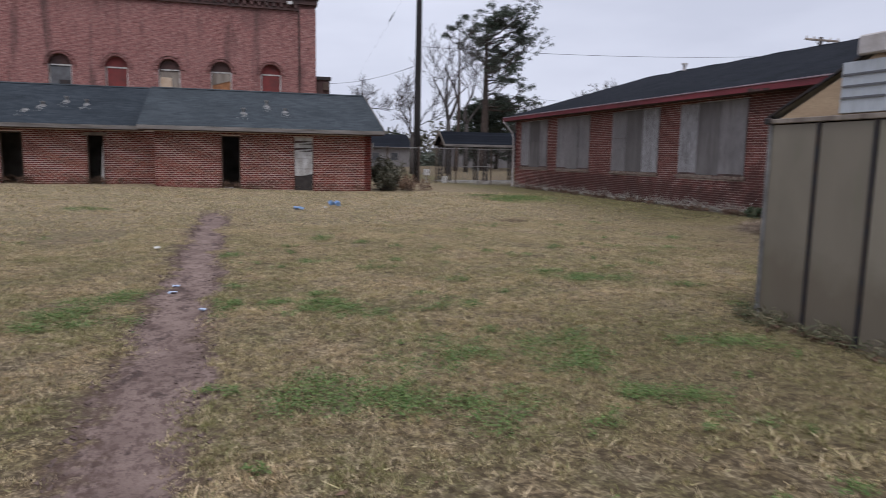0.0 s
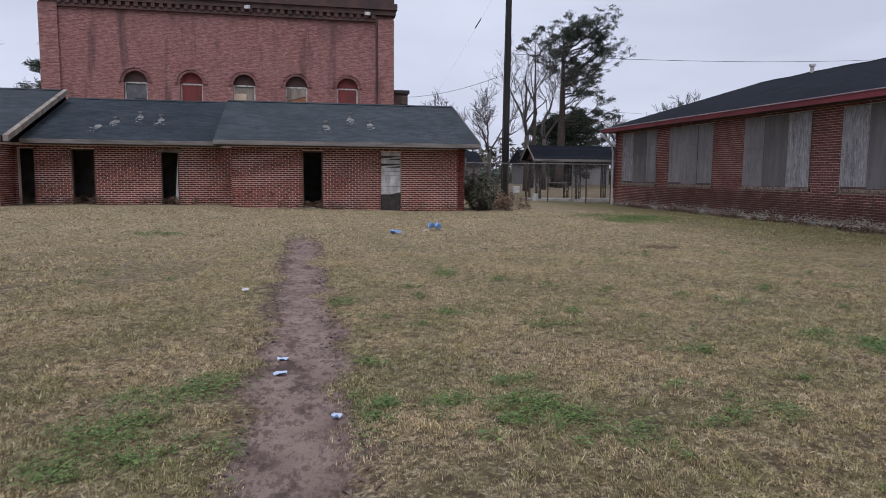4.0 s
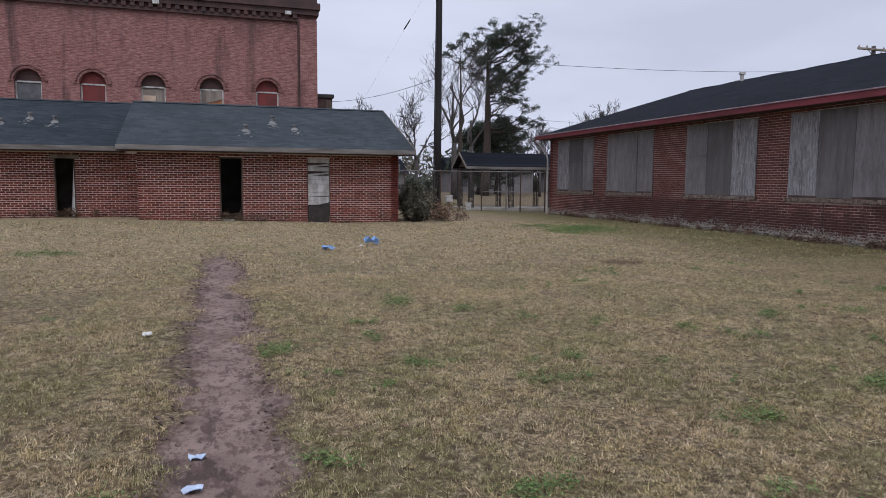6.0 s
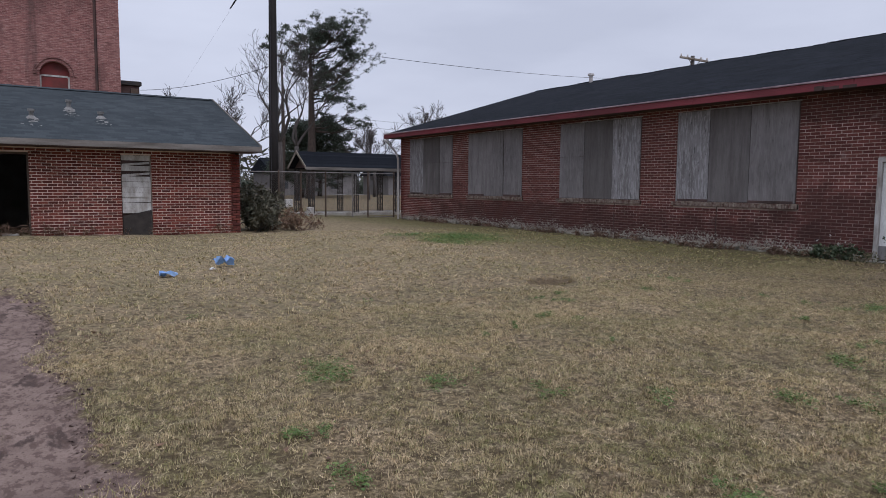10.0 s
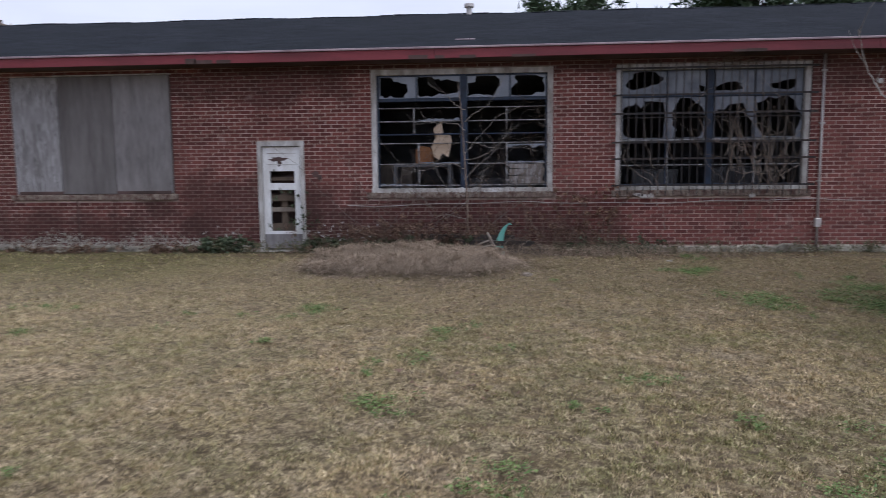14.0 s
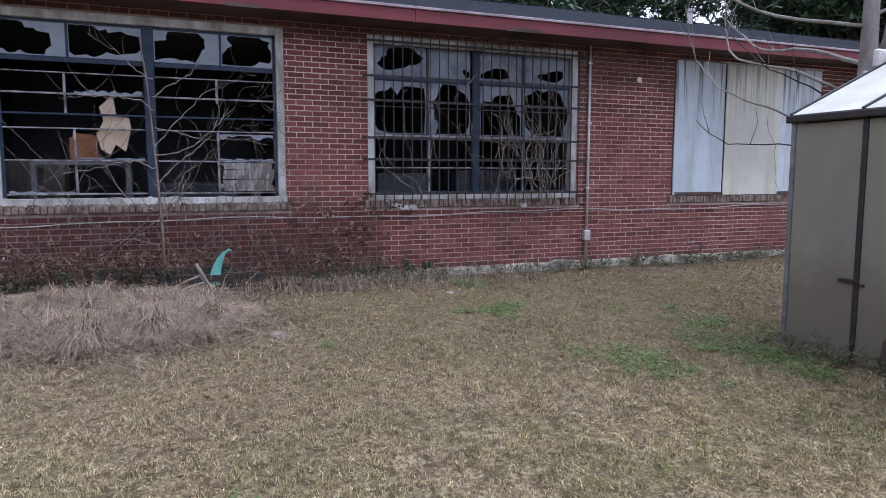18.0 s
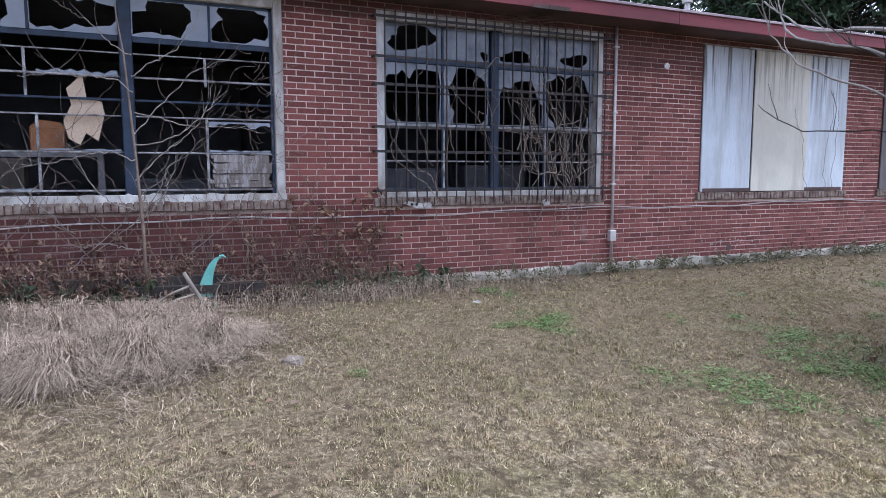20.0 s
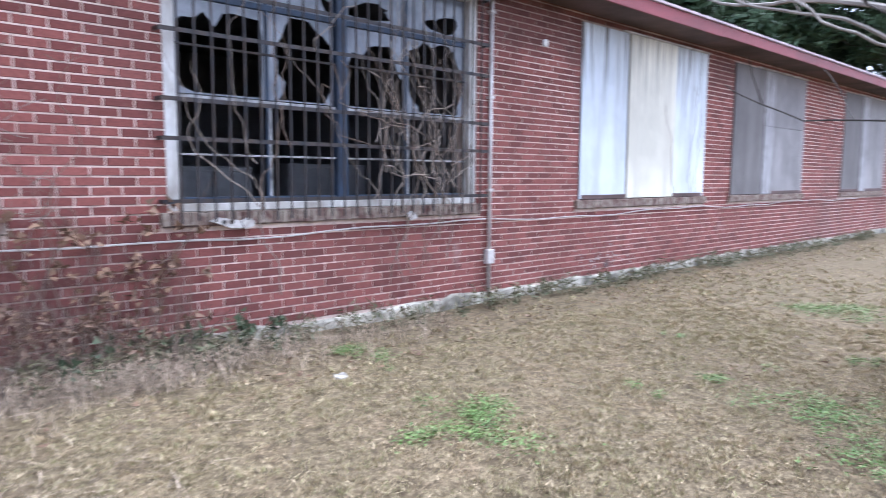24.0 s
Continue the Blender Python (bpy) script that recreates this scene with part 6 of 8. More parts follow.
def poles():
    p = thing("utility_pole", (9.05, 36.6, -0.1), "tall dark creosoted utility pole behind the fence", "pole")
    part("pole", Bag().tube([(9.02, 36.6, -0.2), (9.03, 36.6, 4), (9.06, 36.6, 9), (9.09, 36.6, 14.5)], [0.20, 0.18, 0.155, 0.125], 12), CREOSOTE, p, smooth=True)
    part("cross_arm", Bag().box(8.0, 10.2, 36.42, 36.5, 13.6, 13.72, 0.01), OLDWOOD, p)
    part("ground_wire", Bag().tube([(8.84, 36.43, 0.0), (8.86, 36.44, 4), (8.91, 36.46, 9), (8.95, 36.48, 13)], 0.012, 5), WIRE, p)
    part("guy_wire", Bag().tube(sag_wire((9.0, 36.6, 11), (3.2, 43, 0.0), 0.1), 0.002, 4), WIRE, p, "thin guy wire")
    part("guy_insulator", Bag().tube([(8.0, 37.7, 9.08), (7.94, 37.77, 8.95), (7.8, 37.93, 8.7), (7.74, 38.0, 8.6)], [0.012, 0.03, 0.03, 0.012], 8), CREOSOTE, p)
    px, py, pz = 33.1, 34.6, 8.72
    f = thing("street_pole", (px, py, -0.1), "weathered utility pole with a cross-arm beyond the roof", "pole")
    part("pole", Bag().tube([(px, py, -0.2), (px, py, pz + 0.2)], [0.17, 0.11], 10), BARK, f, smooth=True)
    part("cross_arm", Bag().box(px - 1.25, px + 1.25, py - 0.16, py - 0.06, pz - 0.06, pz + 0.06, 0.02), OLDWOOD, f)
    for dx in (-1.15, -0.6, 0.6, 1.15):
        part("insulator", Bag().tube([(px + dx, py - 0.11, pz + 0.06), (px + dx, py - 0.11, pz + 0.12), (px + dx, py - 0.11, pz + 0.20)], [0.03, 0.055, 0.03], 8), GALV, f)
    for dx in (-0.5, 0.5):
        part("arm_brace", Bag().tube([(px + dx, py - 0.12, pz - 0.05), (px, py - 0.1, pz - 0.5)], 0.018, 5), RUST, f)
    for i, (a, b, d) in enumerate((((9.0, 36.6, 6.25), (5.63, 47.2, 6.15), 0.25), ((9.06, 36.6, 7.2), (46.0, 49.5, 10.6), 0.35), ((26, 75, 8.8), (48, 60, 7.4), 0.7), ((26, 75, 8.2), (48, 60, 6.6), 0.8))):
        wire = thing("power_line", a, "thin dark overhead wire against the sky", "wire", "overhead wires")
        part("wire", Bag().tube(sag_wire(a, b, d), 0.014, 4), WIRE, wire)


poles()


def lattice_post(bag, x, y, z0, z1, r=0.10):
    for dx in (-r, r):
        for dy in (-r, r):
            bag.tube([(x + dx, y + dy, z0), (x + dx, y + dy, z1)], 0.024, 5)
    n, h = 9, (z1 - z0) / 9
    for i in range(n):
        s = 1 if i % 2 else -1
        for dy in (-r, r):
            bag.tube([(x - r * s, y + dy, z0 + h * i), (x + r * s, y + dy, z0 + h * (i + 1))], 0.015, 4)
        for dx in (-r, r):
            bag.tube([(x + dx, y - r * s, z0 + h * i), (x + dx, y + r * s, z0 + h * (i + 1))], 0.015, 4)


def canopy():
    c = thing("walkway_canopy", (13, 39, -0.1), "covered walkway with a dark gable roof on lattice steel posts", "canopy")
    x0, x1, ym, zr, ze, half = 10.95, 17.9, 39.0, 2.95, 2.22, 1.1
    for s in (-1, 1):
        r = Bag()
        q = [(x0, ym + s * half, ze), (x1, ym + s * half, ze), (x1, ym, zr), (x0, ym, zr)]
        r.poly(q).poly([(x, y, z - 0.06) for x, y, z in reversed(q)])
        part("roof", r, SHINGLE, c, "dark shingle roof slope")
        part("fascia", Bag().box(x0, x1, ym + s * half - 0.02, ym + s * half + 0.02, ze - 0.14, ze - 0.005), GREYWOOD, c)
        part("rake_board", Bag().slab([(ym + s * half, ze - 0.10), (ym, zr - 0.10), (ym, zr + 0.03), (ym + s * half, ze + 0.03)], 0, x0 - 0.03, x0 - 0.003), OLDWOOD, c, "pale rake board of the gable")
    part("gable_infill", Bag().slab([(ym - half + 0.1, ze - 0.02), (ym + half - 0.1, ze - 0.02), (ym, zr - 0.12)], 0, x0 + 0.3, x0 + 0.33), SOFFIT, c)
    for x in (11.3, 13.5, 15.7):
        for y in (ym - 0.85, ym + 0.85):
            b = Bag()
            lattice_post(b, x, y, -0.15, ze - 0.05)
            part("lattice_post", b, STEEL, c)
    part("slab", Bag().box(x0, x1, ym - 1.1, ym + 1.1, -0.1, 0.14), CONCRETE, c, "concrete walkway slab")


canopy()


def fence():
    y, top = 36.0, 1.93
    f = thing("chain_link_fence", (10, y, -0.1), "galvanised chain-link fence with a gate between the buildings", "fence")
    posts = [5.3, 7.3, 9.0, 9.95, 11.05, 13.05, 14.35]
    for x in posts:
        part("post", Bag().tube([(x, y, -0.2), (x, y, top + 0.04), (x, y, top + 0.09)], [0.035, 0.035, 0.01], 8), RUST, f)
    for a, b in zip(posts, posts[1:]):
        part("top_rail", Bag().tube([(a, y, top), (b, y, top)], 0.022, 6), FENCEGREY, f)
        part("bottom_rail", Bag().tube([(a, y, 0.02), (b, y, 0.02)], 0.016, 6), FENCEGREY, f)
    part("mid_rail", Bag().tube([(11.05, y, 1.0), (13.05, y, 1.0)], 0.018, 6), FENCEGREY, f)
    part("gate_post", Bag().tube([(12.3, y - 0.02, -0.1), (12.3, y - 0.02, 1.9)], 0.028, 6), FENCEGREY, f)
    net, step, h = Bag(), 0.075, top - 0.02
    for k in range(-24, int((14.35 - 5.3) / step)):
        for s in (0, 1):
            xa, xb = 5.3 + k * step, 5.3 + k * step + h
            za, zb = 0.02, 0.02 + h
            if xa < 5.3:
                za, xa = za + (5.3 - xa), 5.3
            if xb > 14.35:
                zb, xb = zb - (xb - 14.35), 14.35
            if xb - xa < 0.05:
                continue
            if s:
                za, zb = top + 0.02 - za, top + 0.02 - zb
            net.tube([(xa, y + 0.004 * s, za), (xb, y + 0.004 * s, zb)], 0.0022, 3, False)
    part("chain_link", net, FENCEGREY, f, "diamond wire mesh", "stuff")
    pad = thing("meter_cabinet", (9.5, 36.3, -0.1), "small white cabinet by the pole foot", "cabinet")
    part("body", Bag().box(9.35, 9.65, 36.15, 36.4, 0.5, 0.82, 0.01), WHITELITTER, pad)
    part("leg", Bag().tube([(9.5, 36.28, -0.15), (9.5, 36.28, 0.5)], 0.03, 6), GALV, pad)
    can = thing("white_bucket", (10.6, 36.6, 0.02), "white bucket standing behind the fence", "bucket")
    part("body", Bag().tube([(10.6, 36.6, 0.02), (10.6, 36.6, 0.45)], [0.13, 0.16], 12), WHITELITTER, can)
    dp = part("downpipe", Bag().tube([(13.3, 34.9, 3.35), (13.6, 34.45, 2.8), (13.66, 34.38, 2.5), (13.66, 34.38, 0.0)], 0.045, 8), GALV, school, "pale downpipe at the far corner")


fence()


def far_ground():
    road = part("road", Bag().box(-80, 160, 47, 92, -0.2, -0.03), ASPHALT_FAR)
    tagged(road, "pale grey concrete lot and road beyond the fence", "road", "", "structure")
    for k, (x, w, h) in enumerate(((14, 9, 2.6), (30, 12, 3.0), (47, 10, 2.8))):
        hse = thing("far_house", (x + w / 2, 98, -0.1), "low dark house far beyond the road", "house", "far houses")
        part("wall", Bag().box(x, x + w, 96, 104, -0.2, h), BOARD, hse)
        r = Bag().slab([(95.5, h), (104.5, h), (100, h + 2.0)], 0, x - 0.5, x + w + 0.5)
        part("roof", r, SHINGLE, hse)
        for i in range(3):
            part("window", Bag().box(x + 1 + i * w / 3.4, x + 2 + i * w / 3.4, 95.95, 96.02, 0.9, 1.9), DARKGLASS, hse)


far_ground()


# ------------------------------------------------------------------ trees
def limb(bag, rnd, p, d, length, r, level, tips, spread=0.7, up=0.15, kids=3, twist=0.22, sides=6, least=0.008, droop=0.0):
    n = 5 if level > 1 else 4
    pts, radii = [tuple(p)], [r]
    q, v = Vector(p), Vector(d).normalized()
    for i in range(n):
        v = (v + Vector((rnd.gauss(0, twist), rnd.gauss(0, twist), rnd.gauss(0, twist * 0.6) + up * 0.3 - droop))).normalized()
        q = q + v * (length / n)
        pts.append(tuple(q))
        radii.append(max(r * (1 - 0.62 * (i + 1) / n), least))
    bag.tube(pts, radii, sides if level > 1 else 4, False)
    if level == 0:
        tips.append((q.copy(), v.copy()))
        return
    for c in range(kids + (1 if rnd.random() < 0.5 else 0)):
        k = rnd.randint(max(1, n // 2 - 1), n)
        side = Vector((rnd.gauss(0, 1), rnd.gauss(0, 1), rnd.gauss(0, 0.6)))
        side = (side - v * side.dot(v)).normalized()
        w = (v + side * spread * rnd.uniform(0.6, 1.3) + Vector((0, 0, up))).normalized()
        limb(bag, rnd, pts[k], w, length * rnd.uniform(0.55, 0.75), max(radii[k] * 0.65, least), level - 1, tips, spread, up, kids, twist, sides, least, droop)


def bare_tree(x, y, h, r, seed, material=BARK, level=4, kids=3, spread=0.75, label="bare grey winter tree with fine branching twigs", least=0.012, forks=3, trunk=0.35, lean=(0, 0)):
    rnd = random.Random(seed)
    z = float(lift_of(x, y))
    t = thing("bare_tree", (x, y, z), label, "tree")
    stem, crown, tips = Bag(), Bag(), []
    top = (x + lean[0], y + lean[1], z + h * trunk)
    stem.tube([(x, y, z - 0.1), (x + 0.3 * lean[0], y + 0.3 * lean[1], z + h * trunk * 0.4), top], [r * 1.25, r, r * 0.85], 10)
    part("trunk", stem, material, t, smooth=True)
    for i in range(forks):
        a = math.tau * i / forks + rnd.uniform(-0.4, 0.4)
        d = Vector((math.cos(a) * 0.55, math.sin(a) * 0.55, 1.0))
        limb(crown, rnd, top, d, h * (1 - trunk) * 0.46, r * 0.62, level, tips, spread, 0.18, kids, 0.2, 6, least)
    part("crown", crown, material, t, "bare branches and twigs")
    return t


bare_tree(17.8, 60, 15.5, 0.24, 5, BARK, level=5, kids=2, trunk=0.3, least=0.010)
bare_tree(21.5, 66, 13.5, 0.20, 6, BARK, level=5, kids=2, least=0.010)
bare_tree(14.0, 58, 9.0, 0.16, 7, BARK, level=4)
bare_tree(45.0, 84, 12.6, 0.22, 8, level=4, least=0.018, trunk=0.5)
bare_tree(38.5, 84, 9.5, 0.2, 18, level=4, least=0.018)
bare_tree(54.0, 92, 13.0, 0.3, 9, level=4, least=0.02)
bare_tree(12.0, 70, 9.6, 0.16, 10, level=4, least=0.014, trunk=0.5)
bare_tree(-26.0, 62, 14.0, 0.34, 11, level=4, least=0.018)
bare_tree(-33.0, 55, 15.0, 0.36, 12, level=4, least=0.018)
bare_tree(-20.0, 70, 11.0, 0.25, 13, level=4, least=0.02)
bare_tree(30.5, 70, 7.5, 0.14, 14, level=4, least=0.016)


def tufts(rng, centres, n, reach, wide, flat=0.6):
    """Tufts of needles or leaves round the centres: one thin triangle each."""
    m = len(centres) * n
    c = np.repeat(np.asarray(centres, dtype=float), n, axis=0)
    d = rng.normal(0, 1, (m, 3)) * np.array([1, 1, flat])
    d /= np.linalg.norm(d, axis=1)[:, None] + 1e-9
    s = np.cross(d, rng.normal(0, 1, (m, 3)))
    s /= np.linalg.norm(s, axis=1)[:, None] + 1e-9
    l = reach * rng.uniform(0.5, 1.2, (m, 1))
    o = c + rng.normal(0, reach * 0.45, (m, 3)) * np.array([1, 1, flat])
    tri = np.empty((m, 3, 3))
    tri[:, 0], tri[:, 1], tri[:, 2] = o - s * wide / 2, o + s * wide / 2, o + d * l
    return tri


def pine(x, y, h, r, seed, base=0.42, wide=6.5, n=26, label="tall dark pine with a spreading flat-topped crown", per=46, level=2, reach=0.6):
    rnd, rng = random.Random(seed), np.random.default_rng(seed)
    z = float(lift_of(x, y))
    t = thing("pine_tree", (x, y, z), label, "tree")
    stem, boughs, tips, at = Bag(), Bag(), [], []
    pts = [(x + 0.15 * math.sin(i * 0.9), y, z + h * i / 8) for i in range(9)]
    stem.tube(pts, [r * (1.15 - 0.95 * i / 8) for i in range(9)], 10)
    part("trunk", stem, PINEBARK, t, "straight dark pine trunk", smooth=True)
    # the boughs end on a rounded crown, heavier on one side
    mid, rx, rz = Vector((x + wide * 0.18, y, z + h * (0.5 + base / 2))), wide * 0.86, h * (1 - base) / 2
    for i in range(n):
        f = base + (0.94 - base) * (i + rnd.random()) / n
        a = i * 2.4 + rnd.uniform(-0.4, 0.4)
        p = Vector((x, y, z + h * f))
        d = Vector((math.cos(a), math.sin(a), rnd.uniform(0.0, 0.7) if f < 0.8 else rnd.uniform(0.3, 1.4))).normalized()
        far = 0.4
        while far < 12 and ((p.x + d.x * far - mid.x) / rx) ** 2 + ((p.y + d.y * far - mid.y) / rx) ** 2 + ((p.z + d.z * far - mid.z) / rz) ** 2 < 1:
            far += 0.2
        new_tips = []
        limb(boughs, rnd, tuple(p), d, max(0.8, far * rnd.uniform(0.50, 0.66)), r * 0.30 * (1.25 - f), level, new_tips, 0.75, 0.12, 3, 0.24, 5, 0.018)
        tips += [q for q in new_tips if q[0].z < z + h * 1.02]
    part("crown_wood", boughs, PINEBARK, t, "dark crooked branching wood")
    centres = [tuple(q) for q, _ in tips]
    triangles("crown", tufts(rng, centres, per, reach, 0.10, 0.45), NEEDLE, t, "dark clumps of pine needles", "", "stuff")
    return t




def tall_pine(x, y, h, seed, crowns, each, label, r=0.42):
    """An old pine: bare limbs that climb from the trunk and fork, needle clumps towards their ends, sky between; crowns are (centre x from the trunk, centre height, half width, half height, limbs)."""
    rnd, rng = random.Random(seed), np.random.default_rng(seed)
    z = float(lift_of(x, y))
    t = thing("pine_tree", (x, y, z), label, "tree")
    sway = lambda f: 0.25 * math.sin(f * 3.3) + 0.5 * max(0.0, f - 0.6)
    stem = Bag().tube([(x + sway(i / 10), y, z + h * 0.86 * i / 10) for i in range(11)], [r * (1.1 - 1.05 * (i / 10) ** 1.4) + 0.03 for i in range(11)], 10)
    part("trunk", stem, PINEBARK, t, "straight dark pine trunk", smooth=True)
    wood, clumps = Bag(), []

    def limb_to(p, q, thick, bow):
        """A bent limb from p to q."""
        n, pts = 7, []
        for k in range(n + 1):
            u = k / n
            m = p.lerp(q, u) + Vector((rnd.gauss(0, 0.09), rnd.gauss(0, 0.09), rnd.gauss(0, 0.09) - bow * math.sin(math.pi * u))) * (0 if k in (0, n) else 1)
            pts.append(m)
        wood.tube([tuple(m) for m in pts], [max(thick * (1 - 0.75 * k / n), 0.014) for k in range(n + 1)], 5, False)
        return pts

    for cx, cz, hw, hh, count in crowns:
        for i in range(count):
            a = math.tau * (i + rnd.uniform(-0.3, 0.3)) / count
            d = rnd.uniform(0.45, 0.88)
            end = Vector((x + cx + math.cos(a) * hw * d, y + rnd.uniform(-0.8, 0.8) * hw, z + cz + math.sin(a) * hh * d))
            side = math.hypot(end.x - x, end.y - y)
            f = min(max((end.z - z - 0.62 * side) / h, 0.36), 0.82)
            f = max(f, min((end.z - z - 0.2) / h, 0.36))
            pts = limb_to(Vector((x + sway(f), y, z + h * f)), end, 0.03 + 0.016 * side, 0.10 * side)
            for j in range(each):
                q = end + Vector((rnd.gauss(0, 0.19) * hw, rnd.gauss(0, 0.25) * hw, rnd.gauss(0.03, 0.13) * hh))
                fork = limb_to(pts[rnd.randint(3, 6)], q, 0.03, 0.06)
                for k in (5, 6, 7):
                    clumps.append((fork[k] + Vector((rnd.gauss(0, 0.2), rnd.gauss(0, 0.2), rnd.uniform(0.0, 0.2))), rnd.uniform(0.35, 0.7)))
    part("crown_wood", wood, PINEBARK, t, "dark crooked branching wood")
    tri = []
    for q, size in clumps:
        m = int(95 * size)
        c = np.array(q) + rng.normal(0, 0.34, (m, 3)) * np.array([size, size, 0.5 * size])
        d = rng.normal(0, 1, (m, 3)) * np.array([1, 1, 0.9])
        d /= np.linalg.norm(d, axis=1)[:, None]
        w = np.cross(d, rng.normal(0, 1, (m, 3))) * 0.03
        tri.append(np.stack([c - w, c + w, c + d * 0.17], 1))
    triangles("crown", np.concatenate(tri), NEEDLE, t, "dark flat clumps of pine needles", "", "stuff")


tall_pine(26.4, 75, 19.2, 31, ((1.9, 14.6, 4.0, 4.4, 26), (2.0, 14.4, 2.2, 2.4, 8), (3.4, 8.6, 2.8, 2.2, 8)), 6, "tall dark pine with an open spreading crown")
tall_pine(22.3, 72, 16.2, 37, ((0.6, 14.6, 2.0, 1.7, 7),), 3, "slender pine with a small dark crown", 0.2)
pine(33.0, 88, 9.0, 0.25, 32, base=0.15, wide=6.0, n=24, label="low dark evergreen beyond the walkway", per=60)
pine(27.5, 80, 7.5, 0.22, 33, base=0.12, wide=5.5, n=22, label="low dark evergreen beyond the walkway", per=60)
pine(-22.0, 74, 13.0, 0.3, 35, base=0.3, wide=6.0, n=20, label="dark evergreen beside the mill", per=50)


def broad_evergreen(x, y, h, seed, wide):
    rnd, rng = random.Random(seed), np.random.default_rng(seed)
    z = float(lift_of(x, y))
    t = thing("evergreen_tree", (x, y, z), "dark leafy evergreen tree behind the long roof", "tree", "trees behind the roof")
    stem, boughs, tips = Bag(), Bag(), []
    stem.tube([(x, y, z - 0.2), (x + 0.2, y, z + h * 0.4), (x, y + 0.2, z + h * 0.75)], [0.4, 0.3, 0.15], 8)
    part("trunk", stem, PINEBARK, t, smooth=True)
    for i in range(22):
        f = rnd.uniform(0.3, 0.8)
        a = rnd.uniform(0, math.tau)
        limb(boughs, rnd, (x, y, z + h * f), Vector((math.cos(a), math.sin(a), rnd.uniform(0.1, 1.0))), wide * rnd.uniform(0.4, 0.75), 0.12, 2, tips, 0.8, 0.12, 3, 0.22, 5, 0.02)
    part("crown_wood", boughs, PINEBARK, t)
    triangles("crown", tufts(rng, [tuple(q) for q, _ in tips], 42, 0.8, 0.22, 0.8), EVERGREEN, t, "dark green leaf clumps with gaps of sky", "", "stuff")


for k, (x, y, h, w) in enumerate(((44, -12, 17, 6), (50, -22, 19, 7), (40, -28, 18, 7), (55, -8, 18, 6), (47, -36, 19, 7), (60, 2, 17, 6), (36, -42, 17, 6), (27, -31, 15, 6), (34, -27, 16, 6), (24, -38, 16, 6), (19, -36, 15, 6))):
    broad_evergreen(x, y, h, 60 + k, w)


def far_woods():
    rng = np.random.default_rng(77)
    centres = []
    for _ in range(1500):
        a = rng.uniform(-0.9, 1.4)
        d = rng.uniform(120, 170)
        top = 4 + 3.0 * math.sin(a * 9) + 2.0 * math.sin(a * 23 + 1)
        centres.append((d * math.sin(a), d * math.cos(a), rng.uniform(0, max(top, 1.5))))
    tri = tufts(rng, centres, 14, 2.2, 0.5, 0.8)
    triangles("far_woods", tri, SHRUBLEAF, None, "hazy line of far winter woods", "woods")


far_woods()


def thicket():
    """Dark bushes and small pines beyond the road."""
    rng = np.random.default_rng(79)
    x = rng.uniform(6, 100, 520)
    top = 2.2 + 1.5 * np.sin(x * 0.35) + 1.1 * np.sin(x * 1.1 + 1)
    c = np.stack([x, rng.uniform(106, 116, 520), rng.uniform(0.0, 1.0, 520) * np.maximum(top, 0.7)], -1)
    triangles("thicket", tufts(rng, c, 26, 1.3, 0.28, 0.8), NEEDLE, None, "dark low thicket beyond the road", "bushes")


thicket()


def shrub():
    rnd, rng = random.Random(81), np.random.default_rng(81)
    t = thing("shrub", (5.8, 28.3, 0.05), "dark tangled shrub against the outbuilding corner", "shrub")
    bag, tips = Bag(), []
    for i in range(16):
        a = rnd.uniform(0, math.tau)
        limb(bag, rnd, (5.65 + rnd.uniform(-0.3, 0.4), 28.3 + rnd.uniform(-0.3, 0.4), 0.0), Vector((math.cos(a) * 0.5, math.sin(a) * 0.5, 1)), rnd.uniform(0.4, 0.8), 0.018, 2, tips, 0.8, 0.1, 3, 0.2, 5, 0.005)
    part("stems", bag, TRUNKDARK, t)
    triangles("leaves", tufts(rng, [tuple(q) for q, _ in tips], 26, 0.16, 0.05, 0.9), SHRUBLEAF, t, "dull green and brown leaves", "", "stuff")
    d = thing("dry_bush", (6.7, 28.1, 0.05), "small pale dead bush", "shrub")
    bag, tips = Bag(), []
    for i in range(14):
        a = rnd.uniform(0, math.tau)
        limb(bag, rnd, (6.65 + rnd.uniform(-0.25, 0.25), 28.1 + rnd.uniform(-0.2, 0.2), 0.0), Vector((math.cos(a) * 0.7, math.sin(a) * 0.7, 1)), rnd.uniform(0.35, 0.6), 0.012, 2, tips, 0.8, 0.0, 3, 0.25, 5, 0.004)
    part("stems", bag, VINE, d)
    triangles("leaves", tufts(rng, [tuple(q) for q, _ in tips], 10, 0.12, 0.03, 0.9), DEADLEAF, d, "", "", "stuff")


shrub()


